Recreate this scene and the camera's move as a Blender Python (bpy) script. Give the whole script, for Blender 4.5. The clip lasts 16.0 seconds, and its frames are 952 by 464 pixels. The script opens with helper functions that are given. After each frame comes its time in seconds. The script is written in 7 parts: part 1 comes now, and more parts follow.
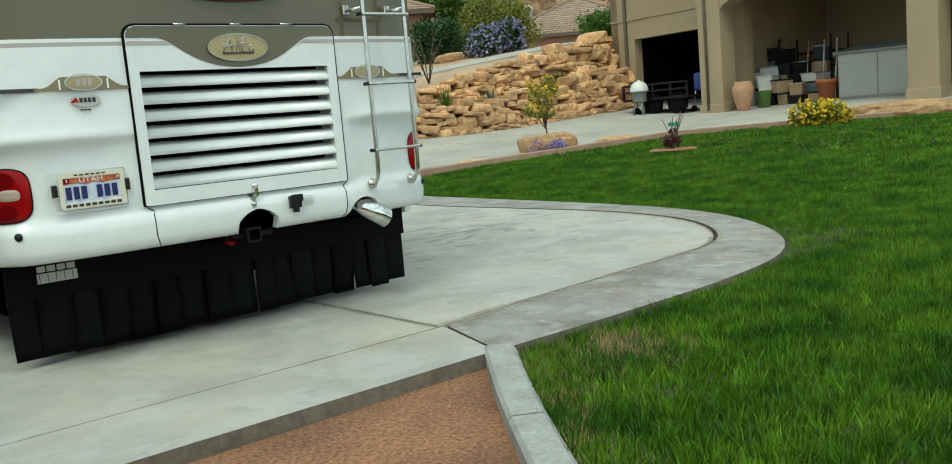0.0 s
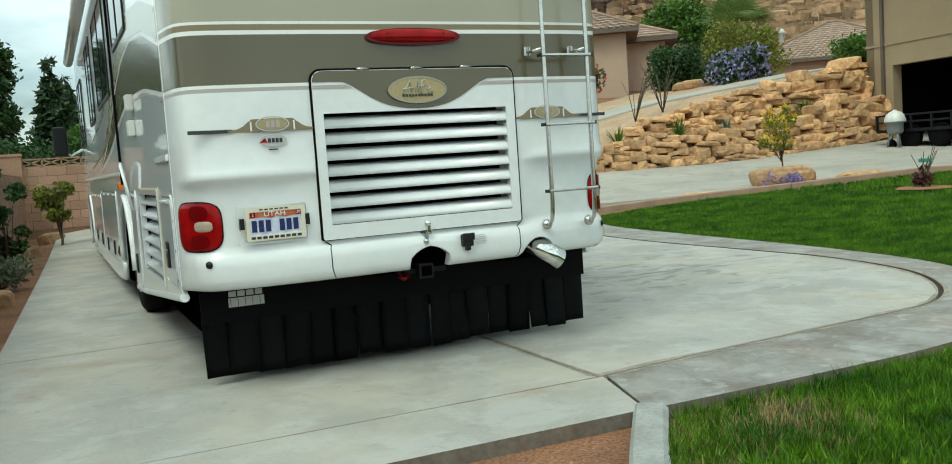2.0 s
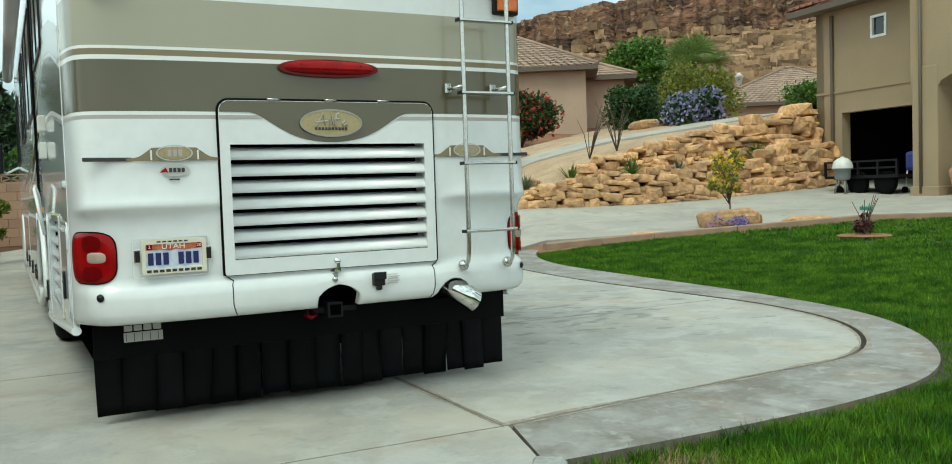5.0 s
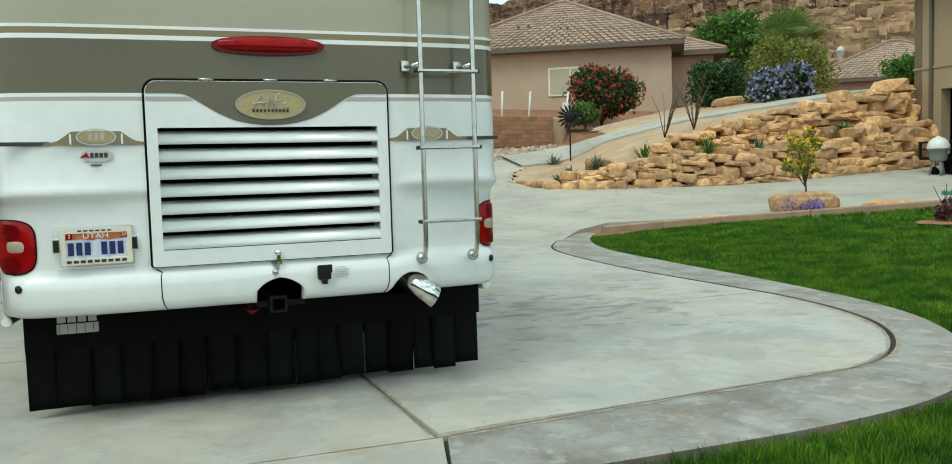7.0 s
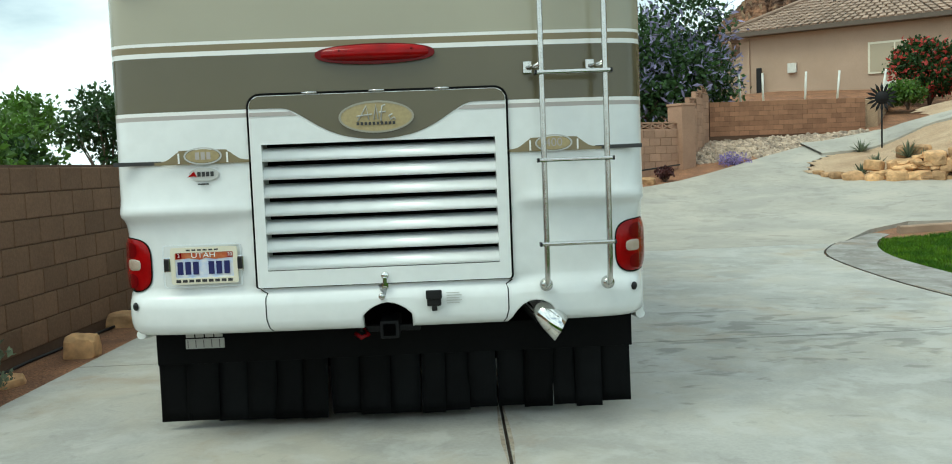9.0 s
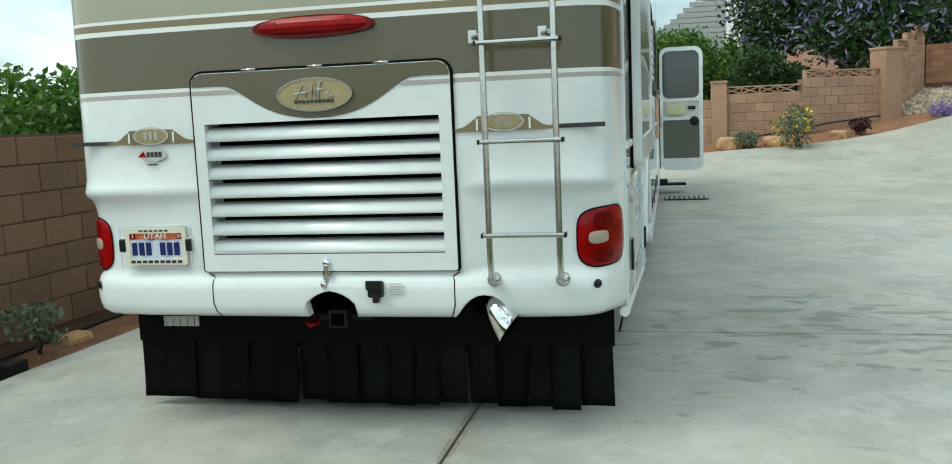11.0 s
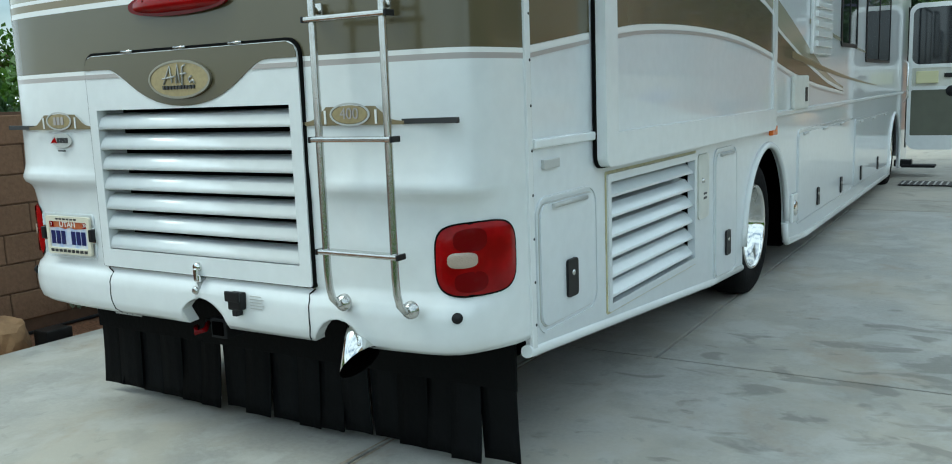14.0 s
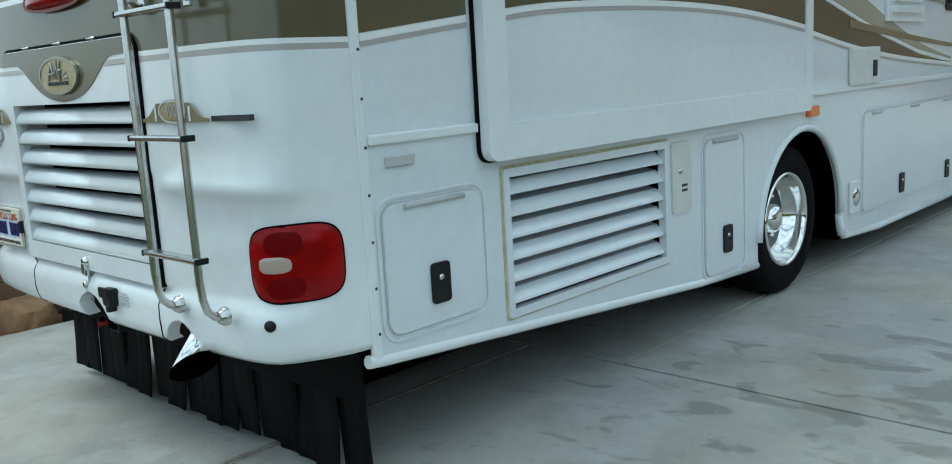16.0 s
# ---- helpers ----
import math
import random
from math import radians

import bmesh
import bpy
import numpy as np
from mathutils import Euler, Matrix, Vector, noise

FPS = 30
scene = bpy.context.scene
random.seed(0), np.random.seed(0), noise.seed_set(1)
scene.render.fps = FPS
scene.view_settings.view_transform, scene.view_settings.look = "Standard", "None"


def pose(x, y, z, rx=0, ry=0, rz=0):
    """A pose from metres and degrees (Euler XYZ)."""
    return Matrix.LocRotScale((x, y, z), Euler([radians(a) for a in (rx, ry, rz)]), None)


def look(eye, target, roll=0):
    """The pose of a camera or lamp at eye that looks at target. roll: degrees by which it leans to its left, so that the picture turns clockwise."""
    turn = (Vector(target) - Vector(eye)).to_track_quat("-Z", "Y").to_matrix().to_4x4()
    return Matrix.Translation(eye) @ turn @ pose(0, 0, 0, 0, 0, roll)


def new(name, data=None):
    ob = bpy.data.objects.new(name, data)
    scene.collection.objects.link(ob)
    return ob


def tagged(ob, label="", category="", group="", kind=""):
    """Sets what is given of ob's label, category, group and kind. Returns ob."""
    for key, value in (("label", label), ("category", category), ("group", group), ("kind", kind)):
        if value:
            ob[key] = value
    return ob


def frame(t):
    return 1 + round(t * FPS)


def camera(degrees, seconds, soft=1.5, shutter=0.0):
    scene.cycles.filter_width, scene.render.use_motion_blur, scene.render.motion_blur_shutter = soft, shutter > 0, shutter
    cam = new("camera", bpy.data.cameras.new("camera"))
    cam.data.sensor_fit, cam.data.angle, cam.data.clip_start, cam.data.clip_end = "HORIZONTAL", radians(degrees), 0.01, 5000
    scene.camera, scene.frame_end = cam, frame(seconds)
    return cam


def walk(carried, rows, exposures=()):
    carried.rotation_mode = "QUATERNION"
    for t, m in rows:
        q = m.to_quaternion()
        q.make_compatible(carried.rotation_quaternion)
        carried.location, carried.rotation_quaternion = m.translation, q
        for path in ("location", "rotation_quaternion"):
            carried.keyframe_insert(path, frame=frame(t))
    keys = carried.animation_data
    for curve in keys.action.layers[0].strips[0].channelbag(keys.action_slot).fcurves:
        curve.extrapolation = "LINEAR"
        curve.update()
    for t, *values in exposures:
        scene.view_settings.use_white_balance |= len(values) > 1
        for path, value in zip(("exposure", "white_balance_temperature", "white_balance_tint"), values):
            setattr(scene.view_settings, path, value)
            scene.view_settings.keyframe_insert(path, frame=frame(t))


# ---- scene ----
cam = camera(55.8, 16.0, soft=1.0)
PATH = [
    (0, (-0.105, -0.057, 1.077), (1.18, 1.455, 0.822), -4.9),
    (0.5, (0.024, -0.097, 1.062), (1.265, 1.451, 0.808), -5.0),
    (1, (0.149, -0.11, 1.108), (1.322, 1.494, 0.881), -4.2),
    (1.5, (0.212, -0.144, 1.13), (1.207, 1.582, 0.959), -4.6),
    (2, (0.271, -0.212, 1.143), (1.12, 1.591, 0.982), -3.9),
    (2.5, (0.304, -0.233, 1.153), (1.092, 1.599, 1.002), -3.9),
    (3, (0.303, -0.229, 1.163), (1.073, 1.615, 1.073), -3.6),
    (3.5, (0.296, -0.218, 1.162), (1.227, 1.551, 1.118), -1.8),
    (4, (0.312, -0.218, 1.158), (1.319, 1.51, 1.117), -1.7),
    (4.2, (0.367, -0.23, 1.149), (1.358, 1.506, 1.092), -1.9),
    (6.3, (1.051, -0.157, 1.222), (1.856, 1.67, 1.101), -1.3),
    (6.5, (1.185, -0.194, 1.214), (1.952, 1.649, 1.084), -1.6),
    (7, (1.426, -0.142, 1.2), (2.161, 1.712, 1.059), -1.6),
    (7.5, (1.671, -0.078, 1.239), (2.355, 1.796, 1.09), -1.2),
    (8, (1.965, -0.054, 1.268), (2.37, 1.899, 1.123), -1.6),
    (8.5, (2.231, 0.025, 1.293), (2.368, 2.015, 1.144), -2.3),
    (9, (2.475, 0.221, 1.308), (2.532, 2.214, 1.158), -2.2),
    (9.5, (2.764, 0.345, 1.333), (2.769, 2.338, 1.167), -2.2),
    (9.7, (2.894, 0.38, 1.347), (2.871, 2.371, 1.167), -1.8),
    (11.8, (3.999, 1.032, 1.42), (3.351, 2.903, 1.144), -3.1),
    (12, (4.068, 1.125, 1.4), (3.389, 2.985, 1.118), -2.9),
    (12.5, (4.275, 1.394, 1.414), (3.507, 3.221, 1.141), -1.7),
    (13, (4.549, 1.575, 1.426), (3.688, 3.358, 1.139), -1.8),
    (13.5, (4.781, 1.74, 1.45), (3.827, 3.473, 1.157), -2.8),
    (14, (4.967, 1.996, 1.456), (3.931, 3.679, 1.148), -2.1),
    (14.5, (5.195, 2.199, 1.449), (4.024, 3.789, 1.134), -2.4),
    (15, (5.433, 2.389, 1.475), (4.194, 3.922, 1.136), -2.1),
    (15.5, (5.607, 2.668, 1.437), (4.317, 4.156, 1.093), -2.3),
    (16, (5.769, 2.928, 1.46), (4.41, 4.354, 1.114), -3.3),
]
walk(cam, [(t, look(eye, target, roll)) for t, eye, target, roll in PATH],
     [(0.0, 0.06, 6250, -12), (4.2, 0.08, 6250, -12), (9.7, 0.10, 6100, -11), (12.0, 0.14, 5950, -10), (16.0, -0.02, 5400, -9)])

# ---- world, sun, exposure ----
world = bpy.data.worlds.new("sky_world")
scene.world = world
world.use_nodes = True
wn, wl = world.node_tree.nodes, world.node_tree.links
wn.clear()
sky = wn.new("ShaderNodeTexSky")
sky.sky_type, sky.sun_disc = 'NISHITA', False
SUN_AZ, SUN_EL = 232.0, 58.0
sky.sun_elevation, sky.sun_rotation = radians(SUN_EL), radians(SUN_AZ)
sky.air_density, sky.dust_density, sky.ozone_density = 1.0, 2.5, 1.0
tc = wn.new("ShaderNodeTexCoord")
cmap = wn.new("ShaderNodeMapping")
cmap.inputs["Scale"].default_value = (1.2, 1.2, 3.2)
cl = wn.new("ShaderNodeTexNoise")
cl.inputs["Scale"].default_value, cl.inputs["Detail"].default_value = 2.2, 7
cr = wn.new("ShaderNodeValToRGB")
cr.color_ramp.elements[0].position, cr.color_ramp.elements[1].position = 0.32, 0.55
mixc = wn.new("ShaderNodeMix")
mixc.data_type = 'RGBA'
mixc.inputs[7].default_value = (8.6, 8.9, 9.3, 1)
bgn = wn.new("ShaderNodeBackground")
bgn.inputs["Strength"].default_value = 0.133
wout = wn.new("ShaderNodeOutputWorld")
wl.new(tc.outputs["Generated"], cmap.inputs["Vector"])
wl.new(cmap.outputs["Vector"], cl.inputs["Vector"])
wl.new(cl.outputs["Fac"], cr.inputs["Fac"])
wl.new(cr.outputs["Color"], mixc.inputs[0])
wl.new(sky.outputs["Color"], mixc.inputs[6])
wl.new(mixc.outputs[2], bgn.inputs["Color"])
wl.new(bgn.outputs["Background"], wout.inputs["Surface"])

sun = new("sun", bpy.data.lights.new("sun", 'SUN'))
sun.data.energy, sun.data.angle, sun.data.color = 1.5, radians(24), (1.0, 0.94, 0.84)
az = radians(SUN_AZ)
sd = Vector((math.sin(az) * math.cos(radians(SUN_EL)), math.cos(az) * math.cos(radians(SUN_EL)), math.sin(radians(SUN_EL))))
sun.matrix_world = look(sd * 60, (0, 0, 0))

# ---- materials ----


def mat(name, col, rough=0.6, metal=0.0, var=0.0, scale=6.0, var2=0.0, scale2=60.0, bump=0.0, bscale=80.0, spec=0.5, coat=0.0, rand=0.0,
        island=0.0, col2=None, stretch=(1, 1, 1), detail=5, dist=0.02, trans=0.0, stain=None, blots=(), coat_rough=0.08):
    m = bpy.data.materials.new(name)
    m.use_nodes = True
    n, l = m.node_tree.nodes, m.node_tree.links
    b = n["Principled BSDF"]
    b.inputs["Base Color"].default_value = (*col, 1)
    b.inputs["Roughness"].default_value, b.inputs["Metallic"].default_value = rough, metal
    b.inputs["Specular IOR Level"].default_value, b.inputs["Coat Weight"].default_value = spec, coat
    b.inputs["Coat Roughness"].default_value = coat_rough
    co = n.new("ShaderNodeTexCoord")
    mp = n.new("ShaderNodeMapping")
    mp.inputs["Scale"].default_value = stretch
    gm = n.new("ShaderNodeNewGeometry")
    l.new(gm.outputs["Position"], mp.inputs["Vector"])
    out = None

    def noisy(sc, amount, src, other):
        t = n.new("ShaderNodeTexNoise")
        t.inputs["Scale"].default_value, t.inputs["Detail"].default_value = sc, detail
        l.new(mp.outputs["Vector"], t.inputs["Vector"])
        r = n.new("ShaderNodeMapRange")
        r.inputs["From Min"].default_value, r.inputs["From Max"].default_value = 0.36, 0.64
        r.inputs["To Min"].default_value, r.inputs["To Max"].default_value = 0.0, 1.0
        l.new(t.outputs["Fac"], r.inputs["Value"])
        x = n.new("ShaderNodeMix")
        x.data_type = 'RGBA'
        l.new(r.outputs["Result"], x.inputs[0])
        if src is None:
            x.inputs[6].default_value = (*col, 1)
            x.inputs[7].default_value = (*other, 1)
        else:
            y = n.new("ShaderNodeMix")
            y.data_type, y.blend_type = 'RGBA', 'MULTIPLY'
            y.inputs[0].default_value = 1.0
            x.inputs[6].default_value = (1 - amount, 1 - amount, 1 - amount, 1)
            x.inputs[7].default_value = (1 + amount, 1 + amount, 1 + amount, 1)
            l.new(src, y.inputs[6])
            l.new(x.outputs[2], y.inputs[7])
            return y.outputs[2]
        return x.outputs[2]

    if var or col2:
        out = noisy(scale, var, None, col2 or tuple(c * (1 - var) for c in col))
    if var2:
        if out is None:
            out = noisy(scale, 0, None, col)
        out = noisy(scale2, var2, out, None)
    for amount, kind in ((rand, 0), (island, 1)):
        if amount:
            src = n.new("ShaderNodeObjectInfo").outputs["Random"] if kind == 0 else gm.outputs["Random Per Island"]
            r = n.new("ShaderNodeMapRange")
            r.inputs["To Min"].default_value, r.inputs["To Max"].default_value = 1 - amount, 1 + amount
            l.new(src, r.inputs["Value"])
            y = n.new("ShaderNodeVectorMath")
            y.operation = 'SCALE'
            if out is None:
                y.inputs[0].default_value = col
            else:
                l.new(out, y.inputs[0])
            l.new(r.outputs["Result"], y.inputs["Scale"])
            out = y.outputs[0]
    for bcol, bscale_, lo, hi, amount, seed in blots:
        # weathered patches of another tone, with ragged edges
        t = n.new("ShaderNodeTexNoise")
        t.noise_dimensions = '4D'
        t.inputs["W"].default_value = seed
        t.inputs["Scale"].default_value, t.inputs["Detail"].default_value, t.inputs["Distortion"].default_value = bscale_, 10, 0.4
        t.inputs["Roughness"].default_value = 0.62
        l.new(mp.outputs["Vector"], t.inputs["Vector"])
        th = n.new("ShaderNodeMapRange")
        th.inputs["From Min"].default_value, th.inputs["From Max"].default_value, th.inputs["To Max"].default_value = lo, hi, amount
        l.new(t.outputs["Fac"], th.inputs["Value"])
        mx = n.new("ShaderNodeMix")
        mx.data_type = 'RGBA'
        l.new(th.outputs["Result"], mx.inputs[0])
        l.new(out, mx.inputs[6])
        mx.inputs[7].default_value = (*bcol, 1)
        out = mx.outputs[2]
    if stain:
        # damp, ragged patches round one spot
        t = n.new("ShaderNodeTexNoise")
        t.inputs["Scale"].default_value, t.inputs["Detail"].default_value, t.inputs["Distortion"].default_value = 4.2, 12, 0.5
        sm = n.new("ShaderNodeMapping")
        sm.inputs["Scale"].default_value = (0.75, 1.35, 1)
        l.new(gm.outputs["Position"], sm.inputs["Vector"])
        l.new(sm.outputs["Vector"], t.inputs["Vector"])
        dv = n.new("ShaderNodeVectorMath")
        dv.operation = 'DISTANCE'
        dv.inputs[1].default_value = (stain[0], stain[1], 0)
        l.new(gm.outputs["Position"], dv.inputs[0])
        fall = n.new("ShaderNodeMapRange")
        fall.inputs["From Min"].default_value, fall.inputs["From Max"].default_value = 0.3, stain[2]
        fall.inputs["To Min"].default_value, fall.inputs["To Max"].default_value = 0.055, -0.16
        l.new(dv.outputs["Value"], fall.inputs["Value"])
        ad = n.new("ShaderNodeMath")
        ad.operation = 'ADD'
        l.new(t.outputs["Fac"], ad.inputs[0]), l.new(fall.outputs["Result"], ad.inputs[1])
        th = n.new("ShaderNodeMapRange")
        th.inputs["From Min"].default_value, th.inputs["From Max"].default_value, th.inputs["To Max"].default_value = 0.56, 0.63, 0.52
        l.new(ad.outputs["Value"], th.inputs["Value"])
        mx = n.new("ShaderNodeMix")
        mx.data_type = 'RGBA'
        l.new(th.outputs["Result"], mx.inputs[0]), l.new(out, mx.inputs[6])
        mx.inputs[7].default_value = (0.15, 0.145, 0.125, 1)
        out = mx.outputs[2]
    if out is not None:
        l.new(out, b.inputs["Base Color"])
    if trans:
        tl = n.new("ShaderNodeBsdfTranslucent")
        tl.inputs["Color"].default_value = (*col, 1)
        if out is not None:
            l.new(out, tl.inputs["Color"])
        ms = n.new("ShaderNodeMixShader")
        ms.inputs[0].default_value = trans
        l.new(b.outputs[0], ms.inputs[1]), l.new(tl.outputs[0], ms.inputs[2])
        l.new(ms.outputs[0], n["Material Output"].inputs["Surface"])
    if bump:
        t = n.new("ShaderNodeTexNoise")
        t.inputs["Scale"].default_value, t.inputs["Detail"].default_value = bscale, 6
        l.new(mp.outputs["Vector"], t.inputs["Vector"])
        u = n.new("ShaderNodeBump")
        u.inputs["Strength"].default_value, u.inputs["Distance"].default_value = bump, dist
        l.new(t.outputs["Fac"], u.inputs["Height"])
        l.new(u.outputs["Normal"], b.inputs["Normal"])
    return m


M_WHITE = mat("white_gelcoat", (0.78, 0.80, 0.80), 0.22, var=0.05, scale=1.3, var2=0.02, scale2=14, coat=0.35)
M_WHITE2 = mat("white_side_panel", (0.72, 0.755, 0.78), 0.3, var=0.05, scale=1.1, var2=0.02, scale2=18, coat=0.9, coat_rough=0.035)
M_DTAUPE = mat("dark_taupe_paint", (0.108, 0.092, 0.050), 0.22, var=0.08, scale=2, coat=0.35, coat_rough=0.04)
M_LTAUPE = mat("light_taupe_paint", (0.37, 0.348, 0.258), 0.22, var=0.05, scale=2, coat=0.5)
M_BROWN = mat("gold_brown_stripe", (0.21, 0.165, 0.085), 0.3, coat=0.3)
M_GREYS = mat("warm_grey_stripe", (0.42, 0.38, 0.36), 0.3, coat=0.3)
M_STRIPEW = mat("white_stripe", (0.82, 0.82, 0.80), 0.25, coat=0.3)
M_GASK = mat("black_gasket", (0.0035, 0.0035, 0.0035), 0.8, spec=0.08)
M_BLACK = mat("black_plastic", (0.010, 0.010, 0.011), 0.45, spec=0.3, var=0.2, scale=20)
# near-black standing in for shade in openings and underneath, and for exhaust soot
M_VOID = mat("shade_and_soot_black", (0.0015, 0.0015, 0.0015), 0.95, spec=0.0)
M_RUBBER = mat("black_rubber_flap", (0.0042, 0.0046, 0.005), 0.6, var=0.35, scale=5, bump=0.15, bscale=40, rand=0.45, spec=0.08)
M_TYRE = mat("tyre_rubber", (0.005, 0.005, 0.0055), 0.8, spec=0.1, var=0.3, scale=8, bump=0.2, bscale=60)
M_CHROME = mat("polished_steel", (0.78, 0.78, 0.76), 0.09, 1.0)
M_ALU = mat("brushed_aluminium", (0.62, 0.62, 0.60), 0.24, 1.0, var=0.1, scale=30)
M_REDL = mat("red_lens", (0.30, 0.002, 0.004), 0.14, var=0.35, scale=9, spec=0.2, bump=0.05, bscale=150)
M_REDD = mat("dark_red_lens", (0.13, 0.001, 0.003), 0.2, spec=0.2)
M_CLEAR = mat("frosted_reverse_lens", (0.42, 0.33, 0.26), 0.18, coat=0.5, bump=0.3, bscale=200)
M_AMBER = mat("amber_lens", (0.80, 0.17, 0.01), 0.18, coat=0.6, bump=0.3, bscale=120)
M_GLASS = mat("dark_tinted_glass", (0.012, 0.015, 0.018), 0.04, spec=0.9)
M_CREAM = mat("plate_frame_cream", (0.72, 0.68, 0.55), 0.35)
M_PLATEB = mat("plate_blue_sky", (0.42, 0.52, 0.75), 0.35, col2=(0.75, 0.74, 0.74), scale=18)
M_PLATER = mat("plate_rust_red", (0.42, 0.07, 0.02), 0.35, col2=(0.5, 0.2, 0.08), scale=25)
M_NAVY = mat("navy_ink", (0.01, 0.014, 0.10), 0.4)
M_INK = mat("dark_ink", (0.03, 0.03, 0.032), 0.4)
M_GOLD = mat("emblem_gold", (0.42, 0.34, 0.18), 0.3, 0.4, var=0.15, scale=60)
M_LGREY = mat("pale_grey_vinyl", (0.50, 0.50, 0.48), 0.4)
M_PLASTW = mat("aged_white_plastic", (0.68, 0.68, 0.63), 0.4, var=0.1, scale=8)
M_CAULK = mat("yellowed_caulk", (0.55, 0.50, 0.30), 0.6, var=0.25, scale=30)
M_CONC = mat("driveway_concrete", (0.405, 0.395, 0.365), 0.8, col2=(0.325, 0.318, 0.292), scale=0.7, var2=0.05, scale2=45, bump=0.12, bscale=120, stain=(5.0, 6.6, 2.9),
             blots=[((0.45, 0.415, 0.345), 0.9, 0.45, 0.62, 0.75, 1.0), ((0.25, 0.245, 0.225), 1.7, 0.48, 0.64, 0.42, 4.0), ((0.47, 0.465, 0.44), 3.1, 0.50, 0.60, 0.5, 7.0), ((0.33, 0.25, 0.17), 1.3, 0.55, 0.68, 0.5, 9.0), ((0.22, 0.215, 0.2), 7.0, 0.59, 0.64, 0.28, 3.0)])
M_BAND = mat("stained_concrete_border", (0.265, 0.252, 0.232), 0.8, col2=(0.20, 0.184, 0.163), scale=2.2, var2=0.10, scale2=25, bump=0.2, bscale=70,
             blots=[((0.35, 0.34, 0.32), 2.0, 0.45, 0.60, 0.7, 2.0), ((0.145, 0.122, 0.10), 2.6, 0.49, 0.62, 0.6, 5.0), ((0.29, 0.20, 0.13), 1.4, 0.53, 0.66, 0.5, 8.0), ((0.42, 0.41, 0.39), 6.0, 0.55, 0.62, 0.5, 6.0)])
M_FARC = mat("far_driveway_concrete", (0.41, 0.385, 0.335), 0.85, col2=(0.34, 0.315, 0.27), scale=0.35, var2=0.05, scale2=9, bump=0.08, bscale=40,
             blots=[((0.30, 0.285, 0.255), 0.5, 0.45, 0.62, 0.6, 2.0), ((0.47, 0.43, 0.36), 0.8, 0.47, 0.62, 0.6, 5.0), ((0.24, 0.225, 0.20), 2.2, 0.55, 0.64, 0.5, 8.0)])
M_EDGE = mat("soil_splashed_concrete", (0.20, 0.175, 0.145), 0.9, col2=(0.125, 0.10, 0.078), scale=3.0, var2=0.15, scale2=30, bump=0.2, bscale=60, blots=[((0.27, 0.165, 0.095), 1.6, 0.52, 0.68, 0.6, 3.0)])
M_JOINT = mat("joint_dark", (0.055, 0.040, 0.029), 0.9, var=0.4, scale=9)
M_KERB = mat("kerb_concrete", (0.37, 0.375, 0.36), 0.85, col2=(0.29, 0.29, 0.27), scale=5, var2=0.1, scale2=50, bump=0.25, bscale=110)
M_DIRT = mat("red_desert_dirt", (0.29, 0.138, 0.070), 0.95, col2=(0.19, 0.092, 0.05), scale=2.6, var2=0.4, scale2=60, bump=0.5, bscale=35)
M_SAND = mat("pale_gravel_yard", (0.46, 0.33, 0.21), 0.95, col2=(0.37, 0.25, 0.155), scale=1.5, var2=0.2, scale2=30, bump=0.4, bscale=30)
M_SOIL = mat("lawn_soil", (0.022, 0.038, 0.009), 0.95, col2=(0.075, 0.082, 0.028), scale=3.5, var2=0.3, scale2=60)
M_GRASS = mat("lawn_grass", (0.125, 0.235, 0.014), 0.55, col2=(0.040, 0.115, 0.007), scale=2.6, var2=0.38, scale2=14, island=0.5, spec=0.25, trans=0.3)
M_STONE = mat("sandstone_block", (0.50, 0.30, 0.145), 0.9, col2=(0.33, 0.20, 0.105), scale=1.2, var2=0.22, scale2=9, bump=0.5, bscale=14, rand=0.28, island=0.28)
M_STUCCO = mat("garage_stucco", (0.35, 0.265, 0.165), 0.9, col2=(0.31, 0.235, 0.145), scale=0.8, var2=0.05, scale2=40, bump=0.2, bscale=60)
M_STUCCO2 = mat("house_stucco", (0.46, 0.335, 0.25), 0.9, col2=(0.42, 0.305, 0.225), scale=0.7, var2=0.05, scale2=30, bump=0.15, bscale=40)
M_BLOCK = mat("wall_block", (0.40, 0.245, 0.165), 0.92, var=0.12, scale=2, var2=0.1, scale2=40, bump=0.25, bscale=60, rand=0.14, island=0.14)
M_BLOCKD = mat("brown_wall_block", (0.205, 0.118, 0.070), 0.92, var=0.12, scale=2, var2=0.1, scale2=40, bump=0.25, bscale=60, rand=0.12, island=0.12)
M_MORTAR = mat("mortar", (0.26, 0.165, 0.11), 0.95, var=0.15, scale=20)
M_MORTARD = mat("brown_mortar", (0.125, 0.072, 0.045), 0.95, var=0.15, scale=20)
M_RETAIN = mat("retaining_block", (0.32, 0.165, 0.095), 0.95, var=0.15, scale=5, bump=0.5, bscale=25, rand=0.2, island=0.2)
M_TILE = mat("concrete_roof_tile", (0.36, 0.255, 0.19), 0.85, var=0.2, scale=3, island=0.16, rand=0.15, bump=0.2, bscale=30)
M_CLAY = mat("clay_barrel_tile", (0.21, 0.088, 0.052), 0.8, var=0.25, scale=3, island=0.3, rand=0.2)
M_FASCIA = mat("dark_fascia", (0.11, 0.085, 0.065), 0.6)
M_GARAGE_SHADE = mat("garage_shade", (0.005, 0.0045, 0.004), 0.95, spec=0.05)
